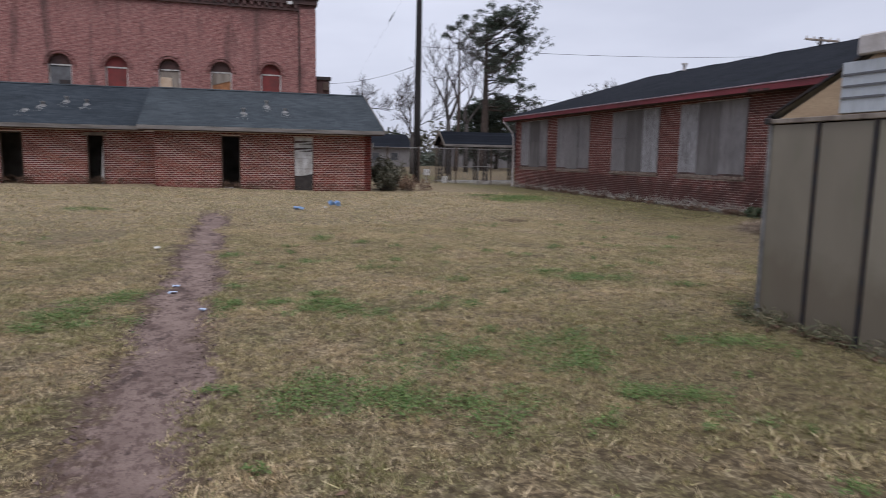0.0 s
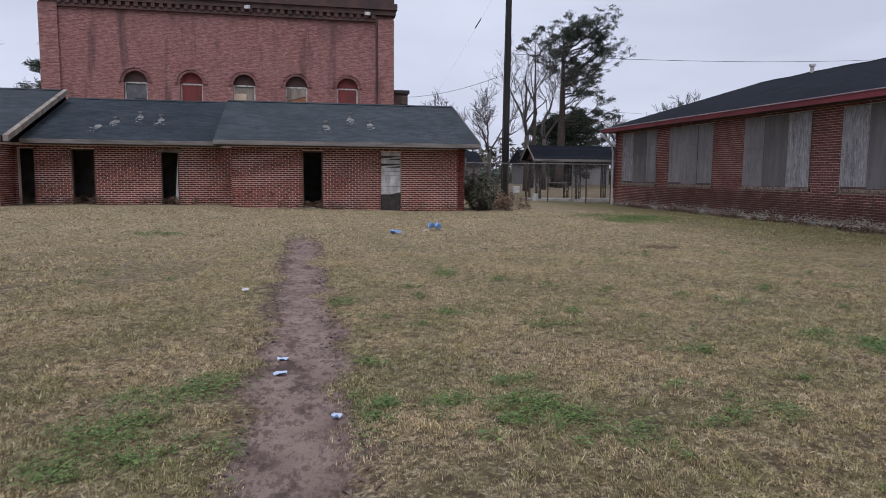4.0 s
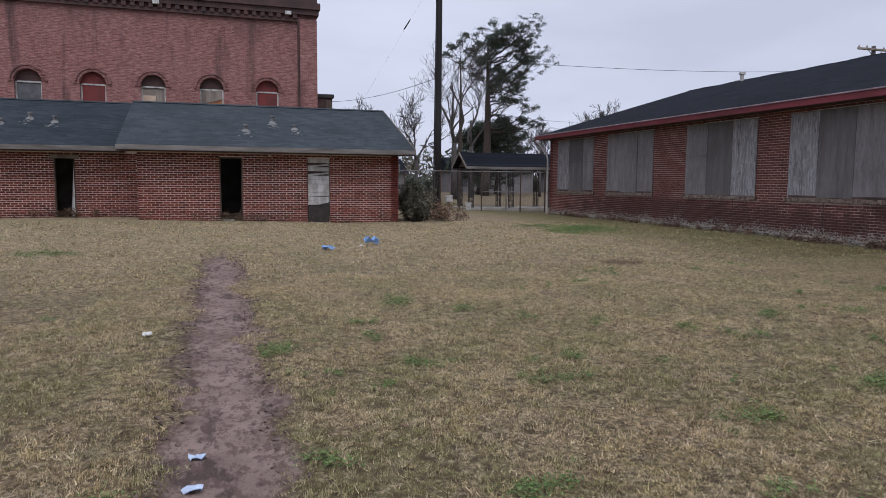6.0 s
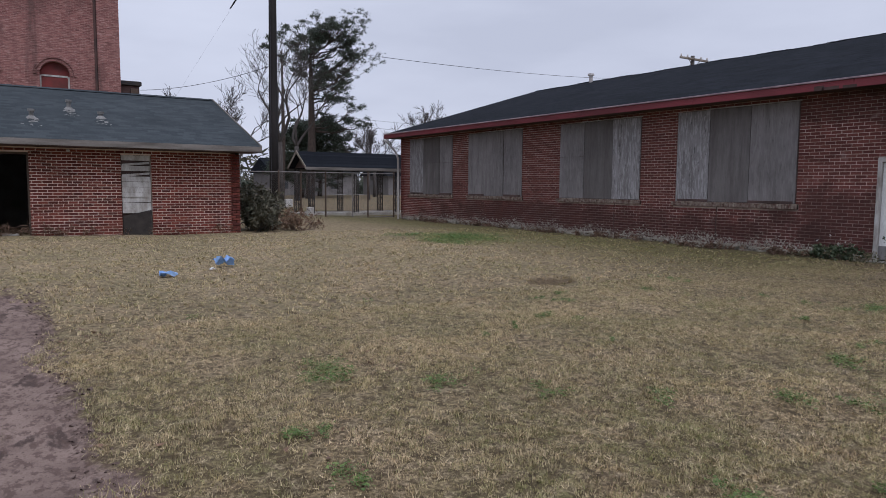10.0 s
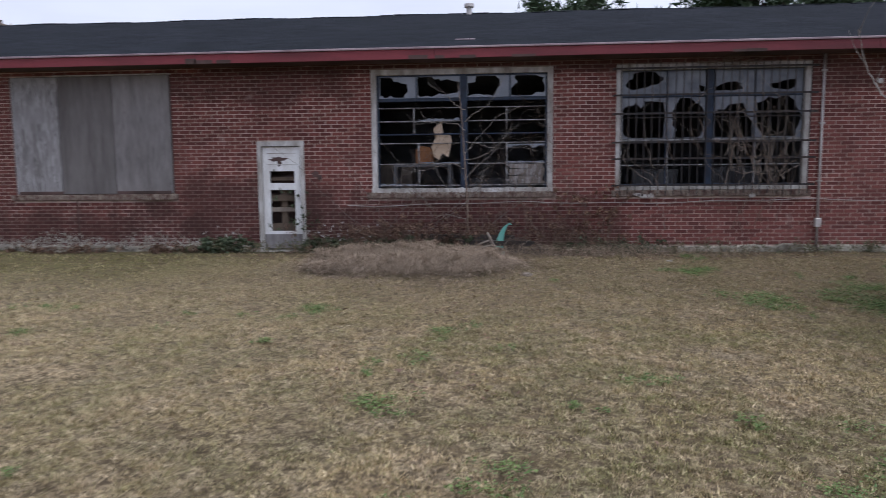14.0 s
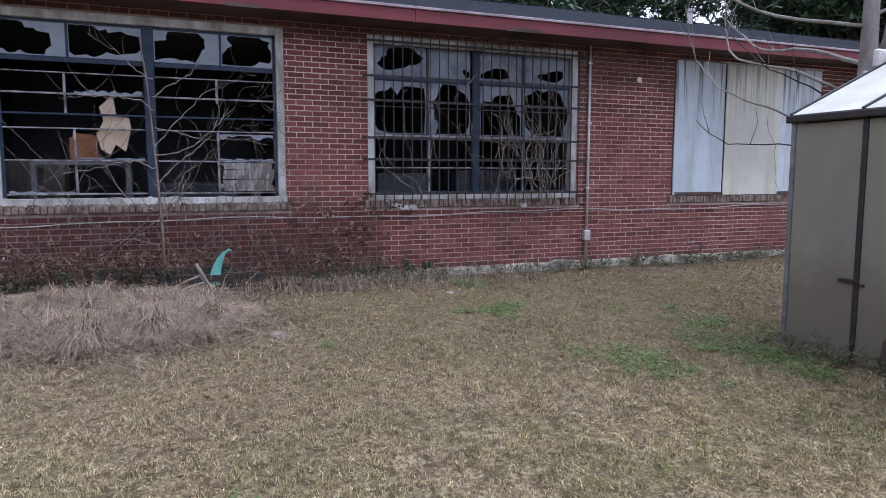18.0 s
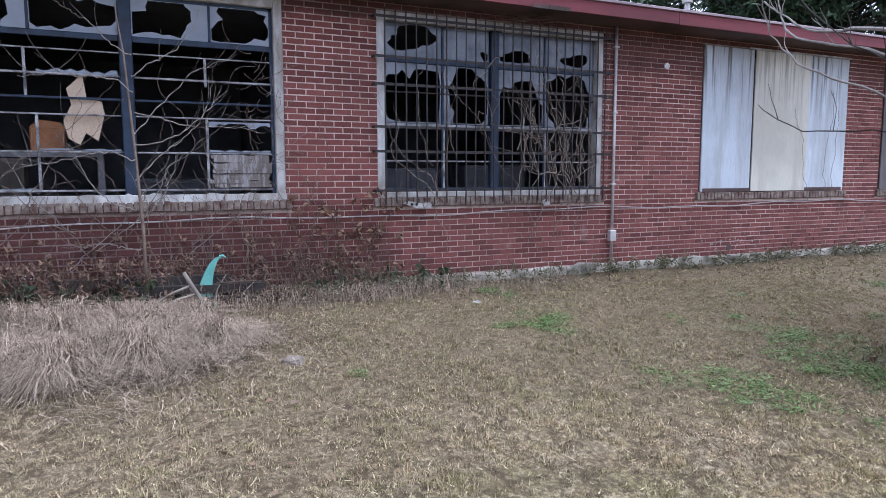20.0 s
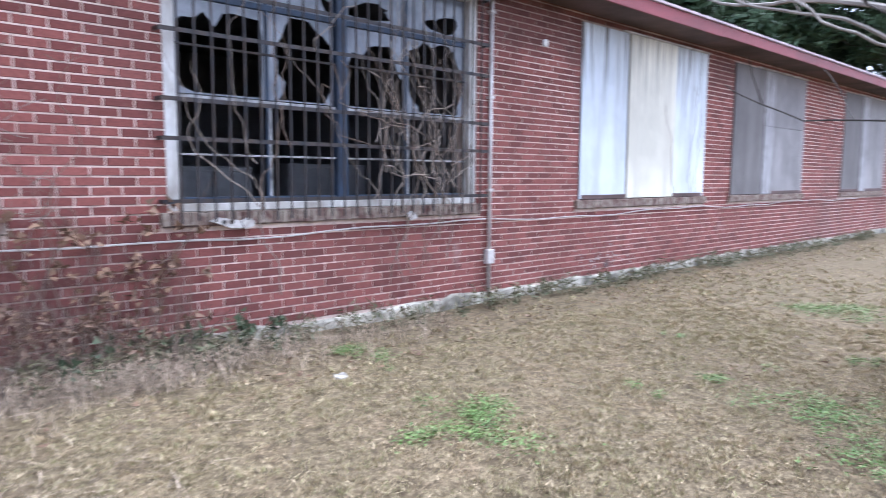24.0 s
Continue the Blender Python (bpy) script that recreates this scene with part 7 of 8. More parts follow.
def bough(t, rnd, pts, r, material, twigs, thin=1.0, reach=0.7, limit=99.0):
    """A curved bough with thin twigs that turn upwards."""
    c = [Vector(p) for p in pts]
    fine = []
    for i in range(len(c) - 1):
        p0, p1, p2, p3 = c[max(i - 1, 0)], c[i], c[i + 1], c[min(i + 2, len(c) - 1)]
        for k in range(5):
            u = k / 5
            fine.append(0.5 * (2 * p1 + (p2 - p0) * u + (2 * p0 - 5 * p1 + 4 * p2 - p3) * u * u + (3 * p1 - p0 - 3 * p2 + p3) * u ** 3) + Vector((rnd.gauss(0, 0.008), rnd.gauss(0, 0.008), rnd.gauss(0, 0.008))))
    fine.append(c[-1])
    n = len(fine)
    b = part("branch", Bag().tube([tuple(p) for p in fine], [r * 0.62 * (1 - 0.85 * i / n) + 0.002 * thin for i in range(n)], 6), material, t)
    for _ in range(twigs):
        k = rnd.randint(n // 3, n - 2)
        v = (fine[k + 1] - fine[k]).normalized()
        w = (v + Vector((rnd.gauss(0, 0.5), rnd.gauss(0, 0.5), rnd.uniform(0.0, 0.8)))).normalized()
        l, q, tw = reach * rnd.uniform(0.35, 1.0), fine[k], [tuple(fine[k])]
        for m in range(5):
            w = (w + Vector((rnd.gauss(0, 0.14), rnd.gauss(0, 0.14), 0.10))).normalized()
            q = q + w * l / 5
            q.x = min(q.x, limit)
            tw.append(tuple(q))
        part("twig", Bag().tube(tw, [thin * v for v in (0.006, 0.005, 0.004, 0.0035, 0.003, 0.002)], 4), material, b)


def yard_tree():
    """A small bare tree between the greenhouse and the long wall; its pale branches reach over the lawn."""
    rnd = random.Random(92)
    x, y = 9.85, 4.52
    z = float(lift_of(x, y))
    t = thing("bare_tree", (x, y, z), "small bare tree with pale twigs beside the greenhouse", "tree")
    part("trunk", Bag().tube([(x, y, z - 0.1), (x + 0.03, y - 0.02, 1.2), (x - 0.02, y, 2.6), (x + 0.05, y - 0.1, 4.2), (x, y - 0.15, 5.6)], [0.11, 0.10, 0.09, 0.06, 0.03], 10), PALEBARK, t, smooth=True)
    part("second_stem", Bag().tube([(x, y, 2.0), (x - 0.08, y - 0.16, 2.6), (x - 0.16, y - 0.3, 3.6), (x - 0.2, y - 0.5, 5.0)], [0.07, 0.075, 0.06, 0.025], 8), PALEBARK, t, smooth=True)
    bough(t, rnd, [(x, y, 1.5), (9.55, 5.4, 1.78), (9.55, 6.1, 2.02), (10.0, 6.32, 2.26), (10.36, 6.36, 2.62), (10.40, 6.5, 3.15)], 0.022, PALEBARK, 4)
    bough(t, rnd, [(x, y, 2.2), (10.4, 4.95, 2.58), (11.16, 5.0, 2.82), (11.52, 4.85, 3.2), (11.6, 4.8, 3.6)], 0.03, PALEBARK, 5)
    bough(t, rnd, [(x, y, 1.3), (9.6, 5.8, 1.70), (10.3, 5.95, 1.76), (10.9, 5.85, 2.05)], 0.012, TRUNKDARK, 2)
    bough(t, rnd, [(x, y, 2.0), (9.8, 5.2, 2.25), (10.1, 5.8, 2.6), (10.6, 6.0, 3.2)], 0.016, TRUNKDARK, 4)
    bough(t, rnd, [(x, y, 2.6), (10.9, 4.2, 2.95), (11.9, 3.9, 3.15), (12.9, 3.5, 3.75)], 0.045, PALEBARK, 6)
    bough(t, rnd, [(x, y, 3.0), (10.8, 5.1, 3.3), (11.3, 5.6, 3.9), (11.4, 5.9, 4.7)], 0.035, PALEBARK, 5)
    bough(t, rnd, [(x, y, 3.1), (9.4, 3.7, 3.5), (8.9, 3.0, 4.3)], 0.035, PALEBARK, 4)
    bough(t, rnd, [(x, y, 3.6), (10.9, 3.4, 4.0), (11.8, 2.7, 4.7)], 0.035, PALEBARK, 4)
    bough(t, rnd, [(x, y, 4.2), (9.6, 5.0, 4.9), (9.3, 5.4, 5.7)], 0.025, PALEBARK, 4)


yard_tree()


# ------------------------------------------------------------------ growth and junk along the long wall
def sapling():
    rnd = random.Random(101)
    t = thing("sapling", (13.30, 11.55, -0.05), "thin bare sapling growing up in front of the broken window", "sapling")
    part("stem", Bag().tube([(13.30, 11.55, -0.1), (13.32, 11.56, 0.8), (13.34, 11.60, 1.6), (13.36, 11.66, 2.5), (13.40, 11.72, 3.0)], [0.018, 0.016, 0.013, 0.010, 0.005], 7), VINE, t, smooth=True)
    for z, d, l in ((1.3, (0.05, -0.9, 0.5), 1.3), (1.5, (0.02, 0.9, 0.5), 1.2), (1.75, (0.05, -0.8, 0.7), 1.4), (1.95, (-0.05, -1.0, 0.25), 1.3), (2.15, (0.05, 0.8, 0.5), 1.0), (2.3, (0.0, -0.8, 0.8), 1.0), (2.5, (0.0, 0.9, 0.6), 0.8), (0.9, (0.1, -0.8, 0.4), 0.8), (0.6, (0.1, 0.7, 0.3), 0.7), (1.65, (-0.1, -0.7, 0.2), 1.1), (1.0, (0.05, 0.9, 0.5), 1.0)):
        q, v, pts = Vector((13.33, 11.60, z)), Vector(d).normalized(), []
        for _ in range(6):
            pts.append((min(q.x, 13.62), q.y, q.z))
            v = (v + Vector((rnd.gauss(0, 0.06), rnd.gauss(0, 0.16), rnd.gauss(0, 0.22)))).normalized()
            q = q + v * l / 5
        bough(t, rnd, pts, 0.010, PALEBARK, 4, 0.42, 0.6, 13.62)


sapling()


def vines():
    rnd = random.Random(111)

    def climb(y, z, top, drift, r, x=WX - 0.03):
        pts, q = [], [y, z]
        a = 0.0
        while q[1] < top and len(pts) < 60:
            pts.append((x - rnd.uniform(0, 0.02), q[0], q[1]))
            a = 0.7 * a + rnd.gauss(0, 0.35)
            q[0] += 0.05 * (a + drift)
            q[1] += rnd.uniform(0.03, 0.07)
        return pts

    v = thing("vine", (WX - 0.15, 7.5, 0.0), "dry leafless vine climbing over the barred window", "vine")
    for k in range(36):
        y = rnd.choice((8.3, 8.1, 6.9, 6.7, 6.5, 6.3, 6.1)) + rnd.gauss(0, 0.2)
        pts = climb(y, rnd.uniform(0.2, 0.9) if k % 4 == 0 else rnd.uniform(0.95, 1.6), rnd.uniform(1.8, 3.3), rnd.uniform(-0.5, 0.5), 0.005, WX - 0.14)
        if len(pts) > 3:
            part("vine_stem", Bag().tube(pts, [0.0055 * (1 - 0.7 * i / len(pts)) for i in range(len(pts))], 4), PALEVINE if k % 3 else VINE, v)
    for k in range(18):
        cy, cz, r0 = rnd.uniform(6.0, 7.2), rnd.uniform(1.5, 2.4), rnd.uniform(0.2, 0.5)
        a0 = rnd.uniform(0, 6)
        bend = [rnd.uniform(0.7, 1.35) for _ in range(14)]
        pts = [(WX - 0.15 - rnd.uniform(0, 0.03), cy + math.cos(a0 + i * 0.32) * r0 * bend[i] + 0.05 * i, cz + math.sin(a0 + i * 0.32) * r0 * 0.8 * bend[(i * 3) % 14]) for i in range(rnd.randint(4, 9))]
        part("vine_loop", Bag().tube(pts, 0.0045, 4), PALEVINE if k % 3 else VINE, v)
    nest, tri = Bag(), []
    for k in range(60):
        c = (WX - 0.16 + rnd.gauss(0, 0.05), 7.0 + rnd.gauss(0, 0.22), 3.33 + rnd.gauss(0, 0.06))
        nest.tube([c, (c[0] + rnd.gauss(0, 0.05), c[1] + rnd.gauss(0, 0.15), c[2] + rnd.gauss(0, 0.06)), (c[0] + rnd.gauss(0, 0.06), c[1] + rnd.gauss(0, 0.2), c[2] + rnd.gauss(0, 0.08))], 0.003, 3)
    part("vine_tangle", nest, VINE, v, "knot of dry tendrils under the eave", "stuff")
    w = thing("vine", (WX - 0.05, 10.2, 0.0), "dry vine stems creeping up the brick pier", "vine")
    for k in range(30):
        pts = climb(9.9 + rnd.gauss(0, 0.45) + (1.5 if k % 3 == 0 else 0), 0.05, rnd.uniform(0.8, 2.9 if k % 2 else 1.6), rnd.uniform(-0.3, 0.3), 0.004)
        if len(pts) > 3:
            part("vine_stem", Bag().tube(pts, [0.006 * (1 - 0.7 * i / len(pts)) for i in range(len(pts))], 4), VINE, w)
    for k in range(16):
        pts = climb(rnd.uniform(11.2, 13.3), rnd.uniform(0.1, 0.9), rnd.uniform(1.3, 2.4), rnd.uniform(-1.2, 1.2), 0.004, WX - 0.05)
        if len(pts) > 3:
            part("vine_stem", Bag().tube(pts, [0.006 * (1 - 0.7 * i / len(pts)) for i in range(len(pts))], 4), PALEBARK if k % 2 else VINE, w)
    rng = np.random.default_rng(112)
    spots = [(WX - 0.10 + rng.normal(0, 0.03), rng.normal(9.35, 0.32), rng.uniform(0.1, 1.15)) for _ in range(34)] + [(WX - 0.08 + rng.normal(0, 0.03), rng.uniform(8.6, 13.4), rng.uniform(0.0, 0.75)) for _ in range(70)]
    triangles("dead_leaves", tufts(rng, spots, 7, 0.07, 0.05, 0.9), DEADLEAF, w, "withered brown leaves on the vine", "", "stuff")
    u = thing("vine", (WX - 0.05, 1.6, 0.9), "thin vine tendrils hanging on the white boards", "vine")
    for y in (1.35, 0.75, 1.0):
        pts = climb(y, 0.9, rnd.uniform(2.4, 3.1), rnd.uniform(-0.2, 0.5), 0.003, WX - 0.04)
        part("vine_stem", Bag().tube(pts, 0.0035, 4), VINE, u)


vines()


def wall_weeds():
    rng = np.random.default_rng(121)
    y = np.concatenate([rng.uniform(-8, 17, 420), rng.normal(13.9, 0.5, 90), rng.normal(9.4, 0.5, 120)])
    x = np.minimum(13.62 - np.abs(rng.normal(0, 0.16, len(y))), 13.66)
    z = lift_of(x, y) + rng.uniform(0.0, 0.16, len(y))
    triangles("wall_weeds", tufts(rng, np.stack([x, y, z], -1), 16, 0.10, 0.02, 1.0), WEED, None, "dull green and straw weeds along the wall foot", "weeds")
    y = np.concatenate([rng.uniform(11.2, 14.6, 250), rng.uniform(8.0, 9.8, 30), rng.uniform(15.5, 16.6, 50)])
    x = 13.58 - np.abs(rng.normal(0, 0.12, len(y)))
    z = lift_of(x, y) + rng.uniform(0.02, 0.26, len(y))
    triangles("leafy_weeds", tufts(rng, np.stack([x, y, z], -1), 14, 0.07, 0.06, 1.0), IVY, None, "dark green leafy weeds at the wall foot", "weeds")
    y = np.concatenate([rng.normal(11.0, 0.9, 40), rng.normal(13.6, 0.6, 40), rng.normal(9.5, 0.45, 24), rng.normal(12.6, 0.8, 190)])
    x = 13.52 - np.abs(rng.normal(0, 0.2, len(y)))
    z = rng.uniform(0.0, 0.5, len(y))
    triangles("dead_stalk_leaves", tufts(rng, np.stack([x, y, z], -1), 16, 0.065, 0.022, 1.0), DARKDEAD, None, "brown dead weed leaves by the wall", "weeds")
    y = np.concatenate([rng.normal(c, 0.7, 34) for c in (17.2, 19.4, 22.3, 25.1, 28.0, 31.5)])
    x = 13.6 - np.abs(rng.normal(0, 0.10, len(y)))
    z = lift_of(x, y) + rng.uniform(0.0, 0.10, len(y))
    triangles("foot_weeds", tufts(rng, np.stack([x, y, z], -1), 14, 0.09, 0.04, 1.0), DARKDEAD, None, "dark dead weeds along the damp wall foot", "weeds")
    y = np.concatenate([rng.normal(14.55, 0.12, 14), rng.normal(14.9, 0.25, 16)])
    z = rng.uniform(0.15, 1.15, len(y))
    x = 13.66 - np.abs(rng.normal(0, 0.06, len(y)))
    triangles("door_creeper", tufts(rng, np.stack([x, y, z], -1), 5, 0.06, 0.05, 1.0), IVY, None, "dark creeper leaves hanging before the door", "weeds")
    y = np.concatenate([rng.normal(13.6, 0.35, 26), rng.uniform(12.4, 14.3, 16), rng.uniform(15.7, 16.6, 10)])
    z = rng.uniform(0.1, 0.5, len(y))
    x = 13.58 - np.abs(rng.normal(0, 0.1, len(y)))
    triangles("seed_heads", tufts(rng, np.stack([x, y, z], -1), 9, 0.022, 0.018, 1.0), WHITELITTER, None, "fluffy pale seed heads among the weeds", "weeds")
    stalks, rnd = Bag(), random.Random(123)
    for _ in range(640):
        yy = rnd.choice((rnd.gauss(11.0, 1.2), rnd.gauss(12.6, 0.9), rnd.gauss(13.0, 0.8), rnd.gauss(9.6, 0.5), rnd.uniform(5.5, 14.3)))
        xx = 13.55 - abs(rnd.gauss(0, 0.18))
        h = rnd.uniform(0.12, 0.3) if yy < 8.8 else rnd.uniform(0.15, 0.4 + 0.45 * rnd.random())
        dx, dy = rnd.gauss(0, 0.12), rnd.gauss(0, 0.2)
        stalks.tube([(xx, yy, -0.1), (min(xx + dx * 0.4, 13.7), yy + dy * 0.4, h * 0.5), (min(xx + dx, 13.7), yy + dy, h)], [0.004, 0.0032, 0.0018], 3, False)
    ob = part("dead_stalks", stalks, DARKVINE)
    tagged(ob, "brittle brown weed stalks against the bricks", "weeds", "", "stuff")


def window_tangle():
    """Dead twigs caught on the sill and in the lower corner of the broken window."""
    rnd = random.Random(127)
    t = thing("dead_vine", (WX - 0.05, 10.3, 0.0), "tangle of dead vine twigs on the window corner and sill", "vine")
    for k in range(95):
        if k < 50:
            y, z = rnd.gauss(10.15, 0.22), rnd.uniform(0.9, 2.7)
        else:
            y, z = rnd.uniform(9.9, 12.6), rnd.gauss(0.98, 0.1)
        a, x, pts = rnd.uniform(0, math.tau), WX - rnd.uniform(0.03, 0.12), []
        turn = rnd.gauss(0, 0.35)
        for i in range(rnd.randint(5, 10)):
            pts.append((x, y, max(z, 0.1)))
            a += turn + rnd.gauss(0, 0.25)
            y, z, x = y + 0.06 * math.cos(a), z + 0.06 * math.sin(a), min(x + rnd.gauss(0, 0.012), WX - 0.02)
        part("twig", Bag().tube(pts, [0.0032 - 0.0018 * i / len(pts) for i in range(len(pts))], 4), VINE if k % 4 else PALEBARK, t)


window_tangle()


def outbuilding_weeds():
    rng = np.random.default_rng(129)
    x = np.concatenate([rng.uniform(-12, 4.9, 90), rng.normal(-0.4, 0.5, 40), rng.normal(-5.2, 0.6, 40), rng.normal(-8, 0.6, 30), rng.normal(-11, 0.7, 40)])
    y = np.where((x > -3.05) | (x < -10.2), OY, RY) - np.abs(rng.normal(0, 0.12, len(x))) - 0.03
    z = lift_of(x, y) + rng.uniform(0.02, 0.22, len(x)) * np.where(x < -10, 2.5, 1.0)
    triangles("base_weeds", tufts(rng, np.stack([x, y, z], -1), 12, 0.12, 0.022, 0.8), DARKDEAD, None, "dull brown weeds along the foot of the low brick building", "weeds")


outbuilding_weeds()
wall_weeds()


def dry_grass():
    """Long dead grass fallen in a heap by the wall."""
    rng = np.random.default_rng(131)
    tri = []

    def strands(p, way, l, up, fall, wide):
        """Bent stalks from the points p: up, over, and down to the ground."""
        n = len(p)
        w = rng.uniform(0.4, 1.0, n) * wide
        s = np.stack([-np.sin(way) * w, np.cos(way) * w, np.zeros(n)], -1)
        turn = rng.normal(0, 0.35, n)
        step = lambda f, h, t: p + np.stack([np.cos(way + t) * l * f, np.sin(way + t) * l * f, h], -1)
        q, r, e = step(0.22, up, 0.0), step(0.58, up * rng.uniform(0.75, 1.1, n), turn * 0.6), step(1.0, up - fall, turn)
        for m in (q, r, e):
            m[:, 2] = np.maximum(m[:, 2], lift_of(m[:, 0], m[:, 1]) + rng.uniform(0.005, 0.03, n))
        tri.extend(np.stack(t, 1) for t in ((p - s, p + s, q + s), (p - s, q + s, q - s), (q - s, q + s, r + s * 0.7), (q - s, r + s * 0.7, r - s * 0.7), (r - s * 0.7, r + s * 0.7, e)))

    def heap(x, y):
        """How high the dead grass lies."""
        d = ((x - 11.75) / 1.35) ** 2 + ((y - 12.35) / 1.65) ** 2
        return 0.22 * np.clip(1.05 - d, 0, 1) ** 0.6 * np.clip((13.0 - x) / 0.8 + 0.35, 0.2, 1)

    # a mat of fallen stalks in handfuls
    n = 15000
    x, y = rng.normal(11.75, 0.58, n), rng.normal(12.35, 0.78, n)
    hand = np.sin(np.floor(x * 5) * 12.7 + np.floor(y * 5) * 5.3) * 3.1
    p = np.stack([x, y, lift_of(x, y) + heap(x, y) * rng.uniform(0.0, 0.95, n)], -1)
    strands(p, hand + rng.normal(0, 0.7, n), rng.uniform(0.15, 0.5, n), rng.uniform(0.0, 0.07, n), rng.uniform(0.0, 0.12, n), 0.0026)
    # tussocks that still stand, arching over on all sides
    for _ in range(74):
        mx, my = rng.uniform(10.85, 12.9), 10.9 + 3.1 * rng.uniform(0, 1) ** 1.25
        top = float(heap(np.array([mx]), np.array([my]))[0])
        if top < 0.05 and rng.uniform() < 0.6:
            continue
        n, high = int(rng.uniform(260, 640)), rng.choice((0.04, 0.06, 0.08, 0.11, 0.17)) * (0.75 if mx > 12.4 else 1.0)
        a = rng.uniform(0, math.tau, n)
        d = rng.uniform(0.3, 1.0) * 0.16 * np.sqrt(rng.uniform(0, 1, n))
        x, y = mx + np.cos(a) * d, my + np.sin(a) * d
        lean = rng.uniform(0, math.tau)
        way = np.where(rng.uniform(0, 1, n) < 0.55, lean + rng.normal(0, 0.6, n), rng.uniform(0, math.tau, n))
        p = np.stack([x, y, lift_of(x, y) + top * rng.uniform(0.3, 0.9, n)], -1)
        strands(p, way, rng.uniform(0.14, 0.58, n), high * rng.uniform(0.15, 1.1, n), (top + high) * rng.uniform(0.0, 0.9, n), 0.0028)
    # sparse stalks along the wall
    n = 2600
    y = np.concatenate([rng.normal(9.6, 0.8, n // 2), rng.uniform(6.5, 14.2, n - n // 2)])
    x = 13.35 - np.abs(rng.normal(0, 0.28, n))
    strands(np.stack([x, y, lift_of(x, y)], -1), rng.uniform(0, math.tau, n), rng.uniform(0.1, 0.4, n), rng.uniform(0.02, 0.2, n), rng.uniform(0.0, 0.2, n), 0.0024)
    tri = np.concatenate(tri)
    tri[:, :, 0] = np.minimum(tri[:, :, 0], 13.6)
    triangles("dry_grass", tri, DRYBLADE, None, "tussocks of long grey-tan dead grass by the wall", "grass")


dry_grass()


